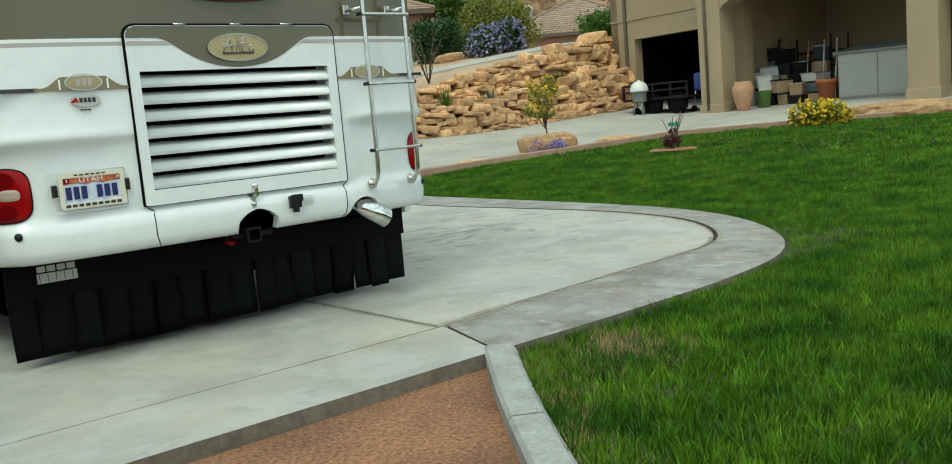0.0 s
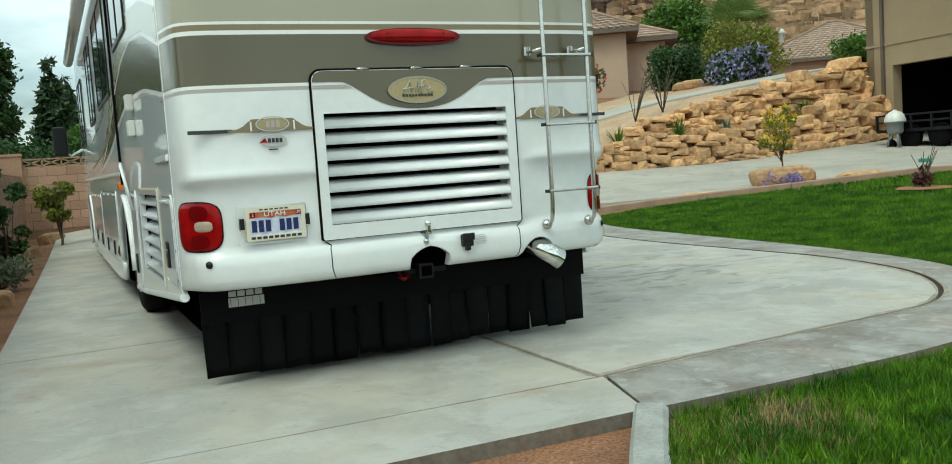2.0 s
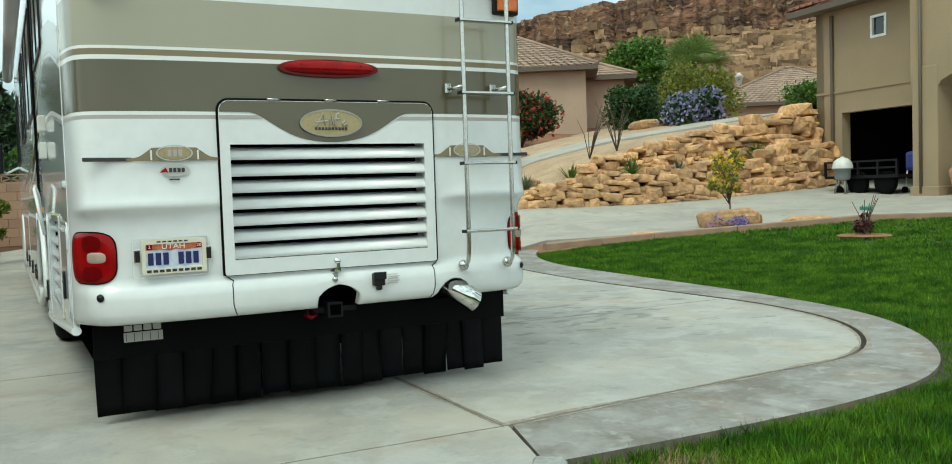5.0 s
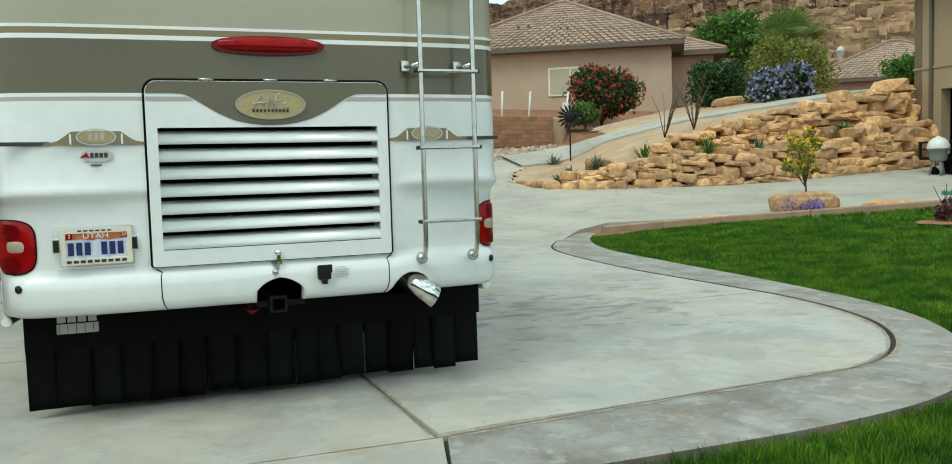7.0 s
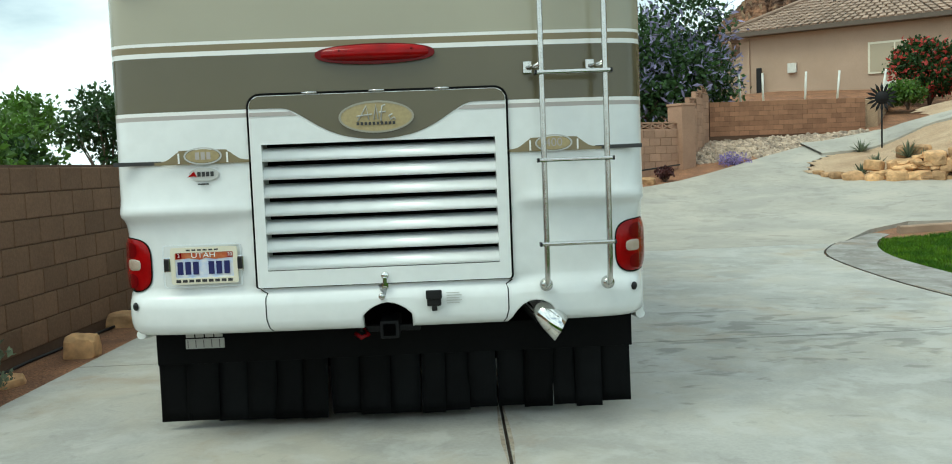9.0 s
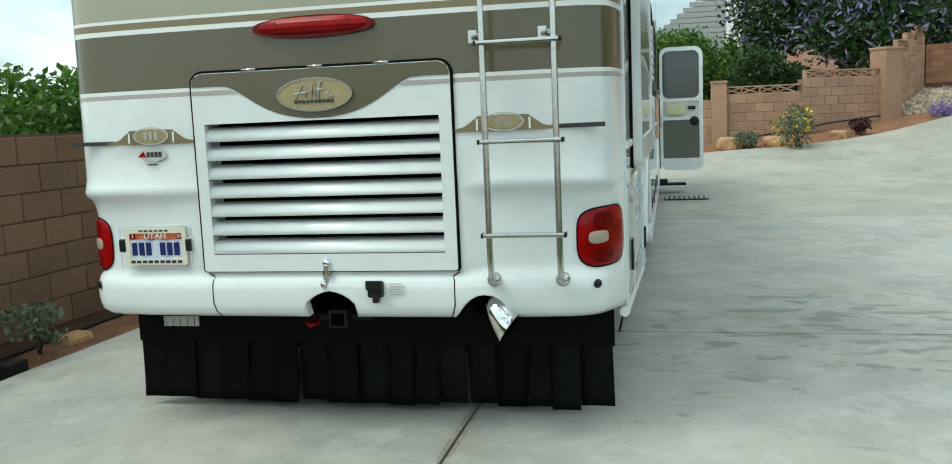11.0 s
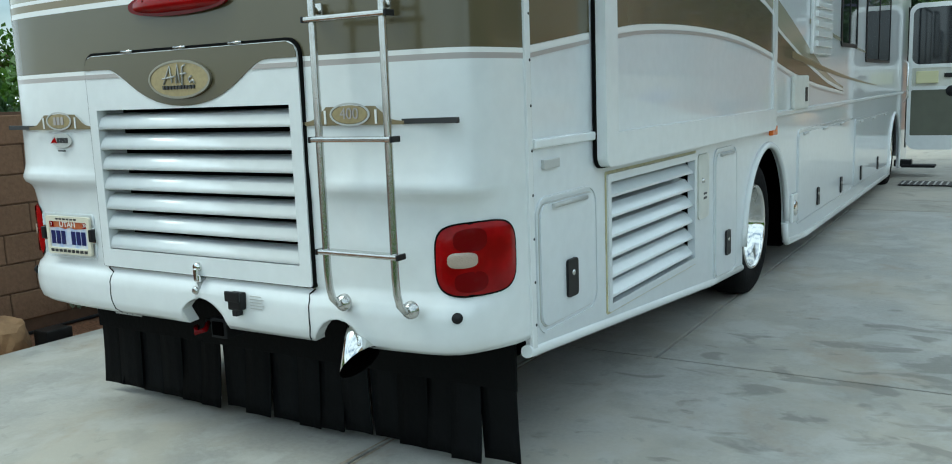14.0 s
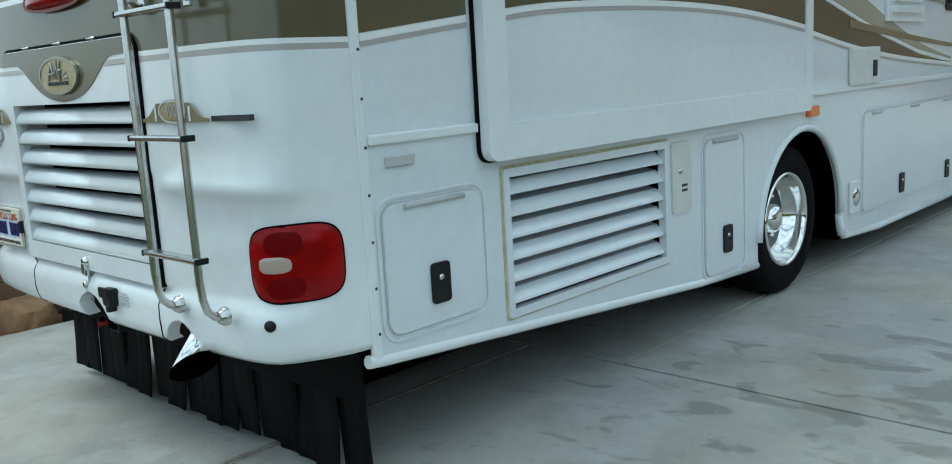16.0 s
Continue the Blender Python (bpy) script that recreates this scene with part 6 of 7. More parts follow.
def roof_plane(name, el, er, rr, rl, parent, material, course=0.34, tile=0.32, barrel=False):
    """Overlapping tiles on a roof plane between its eave (el, er) and ridge (rl, rr)."""
    el, er, rr, rl = (Vector(p) for p in (el, er, rr, rl))
    up = (((rl - el) + (rr - er)) / 2)
    nrm = (er - el).cross(up).normalized()
    if nrm.z < 0:
        nrm = -nrm
    n = max(2, int(up.length / course))
    vs_, fs_ = [p - nrm * 0.05 for p in (el, er, rr, rl)], [(0, 1, 2, 3)]
    for j in range(n):
        a, b = j / n, min(1.0, (j + 1.15) / n)
        l0, r0, l1, r1 = el.lerp(rl, a), er.lerp(rr, a), el.lerp(rl, b), er.lerp(rr, b)
        k = max(1, int((r0 - l0).length / tile))
        for i in range(k):
            o = 0.5 * (j % 2) / k
            u0, u1 = max(0, i / k - o), min(1, (i + 1) / k - o) if i < k - 1 else 1.0
            if u1 - u0 < 0.002:
                continue
            p = [l0.lerp(r0, u0 + 0.004), l0.lerp(r0, u1 - 0.004), l1.lerp(r1, u1 - 0.004), l1.lerp(r1, u0 + 0.004)]
            hi, lo_ = nrm * 0.055, nrm * 0.012
            if barrel:
                mid0, mid1 = (p[0] + p[1]) / 2 + nrm * 0.13, (p[3] + p[2]) / 2 + nrm * 0.09
                k0 = len(vs_)
                vs_ += [p[0] + hi, mid0, p[1] + hi, p[2] + lo_, mid1, p[3] + lo_]
                fs_ += [(k0, k0 + 1, k0 + 4, k0 + 5), (k0 + 1, k0 + 2, k0 + 3, k0 + 4), (k0, k0 + 2, k0 + 1)]
            else:
                k0 = len(vs_)
                vs_ += [p[0] + hi, p[1] + hi, p[2] + lo_, p[3] + lo_, p[0], p[1]]
                fs_ += [(k0, k0 + 1, k0 + 2, k0 + 3), (k0, k0 + 4, k0 + 5, k0 + 1)]
    me = bpy.data.meshes.new(name)
    me.from_pydata(vs_, [], fs_)
    me.materials.append(material)
    ob = new(name, me)
    ob.parent = parent
    ob.matrix_parent_inverse = parent.matrix_basis.inverted()
    return tagged(ob, kind="stuff")


def hip_house(name, a, b, depth, base, eave, pitch, label, wall_m, tile_m, over=0.55, group=""):
    """A hipped house with its front from a to b and its body behind."""
    a, b = Vector((*a, 0)), Vector((*b, 0))
    d = (b - a).normalized()
    q = Vector((-d.y, d.x, 0))
    t = thing(name, (a.x, a.y, base), label, "house", group)
    w = (b - a).length
    m = Matrix.Translation(a) @ Matrix.Rotation(math.atan2(d.y, d.x), 4, 'Z')
    part("wall", box(bmesh.new(), (0, 0, base - 1.5), (w, depth, eave), m=m), wall_m, t)
    part("fascia", box(bmesh.new(), (-over, -over, eave - 0.16), (w + over, depth + over, eave + 0.02), m=m), M_FASCIA, t)
    h = min(w, depth) / 2 + over
    rz = eave + h * math.tan(radians(pitch))
    P = lambda u, v, z: m @ Vector((u, v, z))
    e = [P(-over, -over, eave + 0.03), P(w + over, -over, eave + 0.03), P(w + over, depth + over, eave + 0.03), P(-over, depth + over, eave + 0.03)]
    r0, r1 = (P(h - over, depth / 2, rz), P(w - h + over, depth / 2, rz)) if w >= depth else (P(w / 2, h - over, rz), P(w / 2, depth - h + over, rz))
    if w >= depth:
        planes = [(e[0], e[1], r1, r0), (e[1], e[2], r1, r1), (e[2], e[3], r0, r1), (e[3], e[0], r0, r0)]
    else:
        planes = [(e[0], e[1], r0, r0), (e[1], e[2], r1, r0), (e[2], e[3], r1, r1), (e[3], e[0], r0, r1)]
    for pl in planes:
        roof_plane("roof_tiles", *pl, t, tile_m)
    bm = bmesh.new()
    for s, en in ((e[0], r0), (e[1], r1 if w >= depth else r0), (e[2], r1), (e[3], r0 if w >= depth else r1), (r0, r1)):
        tube(bm, [s + Vector((0, 0, 0.06)), en + Vector((0, 0, 0.07))], 0.09, 6)
    part("ridge_tiles", bm, tile_m, t)
    return t, m, w


hs, mh, wh = hip_house("house", (15.2, 38.9), (23.9, 33.1), 10.0, 3.45, 6.4, 27, "low tan stucco house with a hipped tile roof", M_STUCCO2, M_TILE)
win = part("window", box(bmesh.new(), (5.1, -0.06, 4.3), (6.5, 0.02, 5.55), m=mh), M_CREAM, hs, "window with a tan sunscreen")
part("window_screen", box(bmesh.new(), (5.18, -0.075, 4.38), (6.42, -0.05, 5.47), m=mh), M_TAN, win)
part("window_mullion", box(bmesh.new(), (6.05, -0.09, 4.38), (6.10, -0.06, 5.47), m=mh), M_CREAM, win)
part("meter_box", box(bmesh.new(), (2.0, -0.15, 4.6), (2.35, 0.0, 5.0), 0.01, m=mh), M_PLASTW, hs)
part("downspout", box(bmesh.new(), (0.3, -0.08, 3.4), (0.42, 0.0, 6.1), m=mh), M_STUCCO2, hs)
part("access_hatch", box(bmesh.new(), (5.7, -0.05, 3.6), (6.1, 0.0, 4.0), m=mh), M_PLASTW, hs)
part("conduit", box(bmesh.new(), (0.75, -0.3, 3.3), (0.95, -0.1, 4.9), 0.03, m=mh), M_BLACK, hs)
for x, y in ((3.5, 1.6), (3.95, 1.7), (5.8, 1.2), (8.0, 2.6)):
    part("roof_vent", box(bmesh.new(), (x, y, 6.4 + 0.51 * (y + 0.55)), (x + 0.12, y + 0.12, 6.62 + 0.51 * (y + 0.55)), m=mh), M_FASCIA, hs)
hip_house("house_wing", (24.9, 36.6), (27.4, 34.9), 8.0, 3.5, 6.3, 24, "set-back wing of the tan stucco house", M_STUCCO2, M_TILE)
hip_house("house_wing", (29.0, 40.0), (33.6, 37.2), 7.0, 3.6, 6.2, 22, "far wing of the tan stucco house", M_STUCCO2, M_TILE)
hip_house("far_house", (38.5, 41.0), (45.5, 34.5), 9.0, 3.2, 5.6, 26, "distant stucco house with a grey tile roof", M_STUCCO2, M_TILE)
for u in (0.9, 1.6, 2.9, 3.9, 5.3):
    x, y = 10.6 + u, 27.6 + 0.03 * u
    solo("sprinkler_riser", tube(bmesh.new(), [(x, y, 2.7), (x + 0.05 * (u - 2), y, 3.75)], 0.035, 8), M_PLASTW, "white plastic pipe standing upright in the yard", "pipe", "white pipes")

# neighbour with grey siding far behind the north wall
nb = thing("siding_house", (6.3, 46, 2), "grey siding house end with a white chimney", "house")
bm = bmesh.new()
vs = [(-4, 3.0), (4, 3.0), (4, 4.6), (0.4, 7.6), (-4, 4.9)]
f = plate([(6.6 + u, z) for u, z in vs], [], 6.0, rear3(46))
part("wall", f, M_WOOD, nb)
for k in range(18):
    z = 3.05 + 0.25 * k
    hw = 4 if z < 4.6 else max(0.1, 4 - (z - 4.6) * 1.2)
    part("siding_board", boxed((6.6 - hw, 45.94, z), (6.6 + hw, 46.0, z + 0.22)), M_WOOD, nb)
part("chimney", boxed((6.3, 45.5, 3.0), (7.0, 46.0, 8.5)), M_STRIPEW, nb)
part("porch_beam", boxed((4.8, 44.9, 3.7), (7.8, 45.1, 3.95)), mat("red_brown_timber", (0.16, 0.06, 0.035), 0.7), nb)

# two-storey house with garage and covered carport
gh = thing("garage_house", (22, 14, 0.9), "two-storey tan stucco house with an open garage and carport", "house")
mg = Matrix.Translation((22.2, 18.8, 0)) @ Matrix.Rotation(-math.pi / 2 - 0.129, 4, 'Z')
face3 = lambda u, v, d: mg @ Vector((u, d, v))
facade = plate([(0, 0.4), (1.0, 0.4), (1.0, 2.98), (4.45, 2.98), (4.45, 0.4), (5.2, 0.4), (5.2, 5.95), (0, 5.95)], [[(2.15, 4.95), (2.65, 4.95), (2.65, 5.50), (2.15, 5.50)], [(3.9, 5.0), (4.3, 5.0), (4.3, 5.75), (3.9, 5.75)]], 0.3, face3)
part("wall", facade, M_STUCCO, gh)
part("wall", plate([(0.0, 0.3), (9.0, 0.3), (9.0, 5.95), (0.0, 5.95)], [], 0.3, lambda u, v, d: mg @ Vector((d, u, v))), M_STUCCO, gh)
part("wall_band", plate([(-0.02, 3.56), (5.2, 3.56), (5.2, 3.62), (-0.02, 3.62)], [], 0.05, lambda u, v, d: mg @ Vector((u, d - 0.03, v))), M_STUCCO, gh)
for u0, v0, u1, v1 in ((2.15, 4.95, 2.65, 5.50), (3.9, 5.0, 4.3, 5.75)):
    wf = part("window_frame", plate([(u0 - 0.03, v0 - 0.03), (u1 + 0.03, v0 - 0.03), (u1 + 0.03, v1 + 0.03), (u0 - 0.03, v1 + 0.03)], [[(u0 + 0.04, v0 + 0.04), (u1 - 0.04, v0 + 0.04), (u1 - 0.04, v1 - 0.04), (u0 + 0.04, v1 - 0.04)]], 0.08, lambda u, v, d: mg @ Vector((u, d - 0.02, v))), M_STRIPEW, gh)
    part("pane", plate([(u0, v0), (u1, v0), (u1, v1), (u0, v1)], [], 0.02, lambda u, v, d: mg @ Vector((u, d + 0.05, v))), M_GLASS, wf)
part("downspout", plate([(0.62, 0.9), (0.72, 0.9), (0.72, 5.8), (0.62, 5.8)], [], 0.07, lambda u, v, d: mg @ Vector((u, d - 0.07, v))), M_FASCIA, gh)
# garage inside: near-black sheets carry its shade in their colour
part("garage_lining", box(bmesh.new(), (0.31, 0.31, 0.4), (0.40, 4.2, 3.2), m=mg), M_GARAGE_SHADE, gh)
part("garage_lining", box(bmesh.new(), (4.55, 0.31, 0.4), (4.64, 4.2, 3.2), m=mg), M_GARAGE_SHADE, gh)
part("garage_lining", box(bmesh.new(), (0.41, 4.1, 0.4), (4.54, 4.2, 3.2), m=mg), M_GARAGE_SHADE, gh)
part("garage_lining", box(bmesh.new(), (0.31, 0.31, 3.21), (4.64, 4.2, 3.30), m=mg), M_GARAGE_SHADE, gh)
# carport: columns, beam with an arched underside, back wall, soffit
for y0 in (13.62, 8.2):
    z0 = 0.45
    c = boxed((20.35, y0, z0), (21.0, y0 + 0.68, 3.75), 0.03)
    part("column", c, M_STUCCO, gh, "square stucco column")
    part("column_base", boxed((20.31, y0 - 0.04, z0), (21.04, y0 + 0.72, 0.86), 0.02), M_STUCCO, gh)
part("column_pipe", tube(bmesh.new(), [(20.32, 14.05, 0.7), (20.32, 14.05, 6.0)], 0.04, 8), M_FASCIA, gh)
arch = [(8.88, 3.25)] + [(11.25 - 2.37 * math.cos(math.pi * k / 12), 3.25 + 0.45 * math.sin(math.pi * k / 12)) for k in range(1, 12)] + [(13.62, 3.25)]
part("carport_beam", plate([(4.0, 3.25)] + arch[:1] + arch[1:] + [(14.35, 3.25), (14.35, 6.3), (4.0, 6.3)], [], 0.6, lambda u, v, d: Vector((20.38 + d, u, v))), M_STUCCO, gh)
part("wall", boxed((25.6, 3.0, 0.4), (25.9, 14.2, 3.9)), M_STUCCO, gh)
part("wall", box(bmesh.new(), (4.66, 0.31, 0.4), (4.82, 4.2, 3.71), m=mg), M_STUCCO, gh)
part("soffit", boxed((20.95, 3.0, 3.72), (25.7, 14.19, 3.82)), M_STUCCO, gh)
part("carport_end", boxed((20.9, 2.8, 0.4), (25.9, 2.99, 3.9)), M_STUCCO, gh)
part("upper_wall", boxed((20.9, 14.2, 3.8), (24.5, 14.45, 6.2)), M_STUCCO, gh)
part("column", boxed((20.35, 4.0, 0.4), (21.0, 4.6, 3.75), 0.03), M_STUCCO, gh)
part("eave_board", plate([(-0.55, 5.90), (8.8, 5.90), (8.8, 6.06), (-0.55, 6.06)], [], 0.5, lambda u, v, d: mg @ Vector((u, d - 0.62, v))), M_FASCIA, gh)
roof_plane("roof_tiles", mg @ Vector((-0.6, -0.62, 6.08)), mg @ Vector((15.5, -0.62, 6.08)), mg @ Vector((11.0, 4.0, 7.9)), mg @ Vector((4.0, 4.0, 7.9)), gh, M_CLAY, 0.4, 0.27, True)
roof_plane("roof_tiles", mg @ Vector((-0.6, 9.5, 6.08)), mg @ Vector((-0.6, -0.62, 6.08)), mg @ Vector((4.0, 4.0, 7.9)), mg @ Vector((4.0, 5.0, 7.9)), gh, M_CLAY, 0.4, 0.27, True)

# garage and carport contents
gz0 = 0.72


def utility_trailer():
    x0, y0 = 20.6, 15.0
    z = ground_z(x0, y0)
    t = thing("utility_trailer", (x0, y0, z), "black steel utility trailer with a rail and a white spare tank", "trailer")
    part("bed", boxed((20.4, 14.75, z + 0.42), (21.6, 17.0, z + 0.50), 0.01), M_STEELB, t)
    for y in (14.75, 15.3, 15.9, 16.4, 16.95):
        part("rail_post", boxed((20.38, y, z + 0.48), (20.44, y + 0.05, z + 0.85)), M_STEELB, t)
    for zz in (0.66, 0.84):
        part("rail", boxed((20.37, 14.75, z + zz), (20.43, 17.0, z + zz + 0.05)), M_STEELB, t)
    part("tongue", tube(bmesh.new(), [(20.4, 16.4, z + 0.45), (20.2, 16.5, z + 0.45)], 0.05, 8), M_STEELB, t)
    part("jack", tube(bmesh.new(), [(20.3, 16.45, z + 0.15), (20.3, 16.45, z + 0.75)], 0.04, 8), M_ALU, t)
    part("jack_wheel", lathe(bmesh.new(), [(0, -0.04), (0.12, -0.04), (0.12, 0.04), (0, 0.04)], 16, pose(20.3, 16.45, z + 0.12, 0, 90, 0)), M_TYRE, t)
    for y in (15.2, 16.05):
        part("wheel", lathe(bmesh.new(), [(0, -0.09), (0.2, -0.09), (0.30, -0.07), (0.30, 0.07), (0.2, 0.09), (0, 0.09)], 24, pose(20.55, y, z + 0.30, 0, 90, 0)), M_TYRE, t)


utility_trailer()
bx0, by0 = 20.15, 16.2
z = ground_z(bx0, by0)
bt = thing("barrel_smoker", (bx0, by0, z), "white domed smoker on a grey wheeled stand beside the trailer", "barbecue")
part("dome", lathe(bmesh.new(), [(0.26, 0.66), (0.26, 0.72), (0.22, 0.84), (0.13, 0.92), (0.05, 0.945), (0.045, 0.97), (0, 0.975)], 24, pose(bx0, by0, z)), M_PLASTW, bt)
part("bowl", lathe(bmesh.new(), [(0, 0.34), (0.17, 0.36), (0.20, 0.42), (0.20, 0.62), (0.27, 0.645), (0.27, 0.665)], 24, pose(bx0, by0, z)), M_SHEDR, bt)
for a in (0, 120, 240):
    part("leg", tube(bmesh.new(), [(bx0 + 0.12 * math.cos(radians(a)), by0 + 0.12 * math.sin(radians(a)), z + 0.4), (bx0 + 0.2 * math.cos(radians(a)), by0 + 0.2 * math.sin(radians(a)), z)], 0.025, 6), M_SHEDR, bt)
st = thing("covered_stroller", (21.2, 14.85, ground_z(21.2, 14.8)), "folded cart under a blue cover with small wheels", "cart")
z = ground_z(21.2, 14.8)
part("cover", boxed((21.0, 14.62, z + 0.55), (21.4, 15.0, z + 1.05), 0.09), M_BLUE, st)
for dx, dy in ((-0.15, -0.15), (0.15, -0.15), (-0.15, 0.15), (0.15, 0.15)):
    part("leg", tube(bmesh.new(), [(21.2 + dx, 14.8 + dy, z + 0.6), (21.2 + dx * 1.3, 14.8 + dy * 1.3, z + 0.08)], 0.018, 6), M_PLASTW, st)
    part("caster", lathe(bmesh.new(), [(0, -0.03), (0.08, -0.03), (0.08, 0.03), (0, 0.03)], 12, pose(21.2 + dx * 1.3, 14.8 + dy * 1.3, z + 0.08, 0, 90, 0)), M_TYRE, st)
# urn and pots
z = ground_z(20.2, 13.0)
urn = tagged(new("clay_urn", mesh_of("clay_urn", lathe(bmesh.new(), [(0, 0), (0.14, 0), (0.16, 0.05), (0.22, 0.28), (0.275, 0.52), (0.27, 0.63), (0.21, 0.70), (0.22, 0.76), (0.19, 0.76), (0.16, 0.69), (0, 0.55)], 28, pose(20.55, 13.15, z)), M_TERRA)), "large tan clay urn beside the column", "urn")
tagged(new("plant_pot", mesh_of("plant_pot", lathe(bmesh.new(), [(0, 0), (0.14, 0), (0.2, 0.42), (0.22, 0.44), (0.18, 0.44), (0, 0.35)], 20, pose(21.2, 12.95, ground_z(21.2, 13))), M_GREEN)), "yellow-green plastic pot on the carport floor", "pot")
tagged(new("plant_pot", mesh_of("plant_pot", lathe(bmesh.new(), [(0, 0), (0.17, 0), (0.24, 0.45), (0.27, 0.45), (0.27, 0.55), (0.22, 0.55), (0, 0.4)], 20, pose(22.2, 11.75, ground_z(22.2, 11.75))), mat("orange_terracotta", (0.5, 0.16, 0.07), 0.8))), "orange terracotta pot beside the shed", "pot")
# resin garden shed
sh = thing("garden_shed", (22.6, 10.6, ground_z(22.3, 10.7)), "pale grey resin garden shed with a sloping lid", "shed")
z = ground_z(22.3, 10.7)
part("body", boxed((22.25, 9.35, z), (23.6, 11.45, z + 1.15), 0.02), M_SHED, sh)
for y0 in (9.4, 10.42):
    dd = part("door", boxed((22.21, y0, z + 0.05), (22.255, y0 + 0.99, z + 1.12), 0.012), M_SHED, sh)
    for k in range(6):
        part("door_rib", boxed((22.20, y0 + 0.04, z + 0.12 + 0.16 * k), (22.215, y0 + 0.95, z + 0.14 + 0.16 * k)), M_SHED, dd)
part("lid", box(bmesh.new(), (-0.78, -1.12, -0.03), (0.78, 1.12, 0.04), 0.015, m=pose(22.9, 10.4, z + 1.25, 0, -8, 0)), M_SHEDR, sh)
# stored boxes and tubs, heaped with some set askew
g = random.Random(8)
for x0, high, ya, yb in ((21.9, 0.5, 12.2, 13.9), (22.45, 1.05, 12.0, 14.1), (23.0, 1.62, 12.0, 14.0)):
    y = ya
    while y < yb:
        w = 0.34 + 0.3 * g.random()
        zz = ground_z(x0, y)
        stop = zz + high * (0.5 + 0.5 * g.random())
        while zz < stop:
            s = (0.2 + 0.06 * g.random(), w / 2 * g.uniform(0.7, 1.0), 0.08 + 0.13 * g.random())
            m_ = g.choice((M_BOX, M_BLACK, M_BLACK, M_CARD, M_PLASTW, M_BOX, M_BLACK))
            mm = pose(x0 + g.uniform(-0.1, 0.1), y + w / 2, zz, 0, 0, g.uniform(-25, 25))
            bm = box(bmesh.new(), (-s[0], -s[1], 0), (s[0], s[1], s[2] * 2), 0.02)
            for v in bm.verts:
                v.co.x *= 0.88 + 0.12 * v.co.z / (s[2] * 2)
                v.co.y *= 0.90 + 0.10 * v.co.z / (s[2] * 2)
            bm.transform(mm)
            bx = solo("storage_box", bm, m_, "stored box stacked in the carport clutter", "box", "carport clutter")
            part("box_lid", box(bmesh.new(), (-s[0] - 0.015, -s[1] - 0.012, s[2] * 2), (s[0] + 0.015, s[1] + 0.012, s[2] * 2 + 0.035), 0.01, m=mm), g.choice((M_BLACK, m_, M_BOX)), bx)
            zz += s[2] * 2 + 0.036
        y += w * 0.96
sl = thing("storage_shelf", (23.9, 12.8, 0.9), "black metal storage shelf full of boxes", "shelf")
for y in (12.0, 13.5):
    for x in (23.0, 23.95):
        part("upright", boxed((x, y, ground_z(x, y)), (x + 0.04, y + 0.04, 2.45)), M_STEELB, sl)
for zz in (1.24, 1.64, 2.04):
    part("shelf_board", boxed((23.0, 12.0, zz - 0.03), (23.99, 13.54, zz)), M_STEELB, sl)
gt = thing("leaning_gate", (23.5, 14.2, 0.72), "black barred gate leaning on the wall", "gate")
for k in range(7):
    part("bar", boxed((23.5, 15.0 - 0.2 * k - 0.018, 0.76), (23.53, 15.0 - 0.2 * k + 0.018, 2.45)), M_STEELB, gt)
for zz in (0.74, 2.43):
    part("gate_rail", boxed((23.49, 13.72, zz), (23.54, 15.05, zz + 0.06)), M_STEELB, gt)
for y, mm in ((11.95, M_PLASTW), (12.4, M_CARD), (11.6, M_PLASTW)):
    solo("broom_handle", tube(bmesh.new(), [(22.35, y, ground_z(22.35, y)), (22.75, y + 0.1, 2.3)], 0.018, 6), mm, "long tool handle leaning in the carport", "tool", "leaning tools")

# ---- planting ----
shrub("yellow_shrub", 6.3, 20.7, ground_z(6.3, 20.7) - 0.1, 0.5, 0.95, 800, 0.055, M_SAGE, "loose yellow-flowered shrub by the block wall", seed=3, flowers=M_YEL, fl_n=160, fl_size=0.05)
shrub("red_shrub", 7.75, 22.1, ground_z(7.75, 22.1) - 0.1, 0.24, 0.42, 420, 0.05, M_REDLEAF, "small dark red barberry shrub by the wall", seed=4)
shrub("purple_groundcover", 9.9, 23.5, ground_z(9.9, 23.5) - 0.1, 0.55, 0.15, 800, 0.03, M_PURP, "low mat of violet flowers beside the drive", seed=5, small=0.35)
shrub("purple_groundcover", 13.0, 12.85, ground_z(13.0, 12.85) - 0.02, 0.42, 0.17, 500, 0.03, M_PURP, "low mat of mauve flowers under the boulder", seed=6, small=0.35)
tree("young_tree", 13.75, 13.65, ground_z(13.75, 13.65) - 0.05, 0.62, 0.5, 0.92, 1100, 0.030, M_LEAFY, "young feathery tree with yellow blooms by the boulder", seed=7, tr=0.022, nb=16, small=0.26, long=2.6, flowers=M_YEL, fl_n=260, fl_size=0.032)
shrub("rose_bush", 12.70, 9.55, ground_z(12.70, 9.55) - 0.04, 0.17, 0.36, 260, 0.05, M_REDLEAF, "small dark rose bush in the lawn", seed=8)
solo("bed_ring", lathe(bmesh.new(), [(0.0, 0.02), (0.38, 0.02), (0.42, 0.0)], 24, pose(12.70, 9.55, ground_z(12.70, 9.55) - 0.02)), M_DIRT, "bare soil ring round the rose bush", "soil")
tw = thing("twig_stake", (12.73, 9.51, 0.2), "thin bare twigs with a green tie above the rose", "twigs")
bm = bmesh.new()
g = random.Random(2)
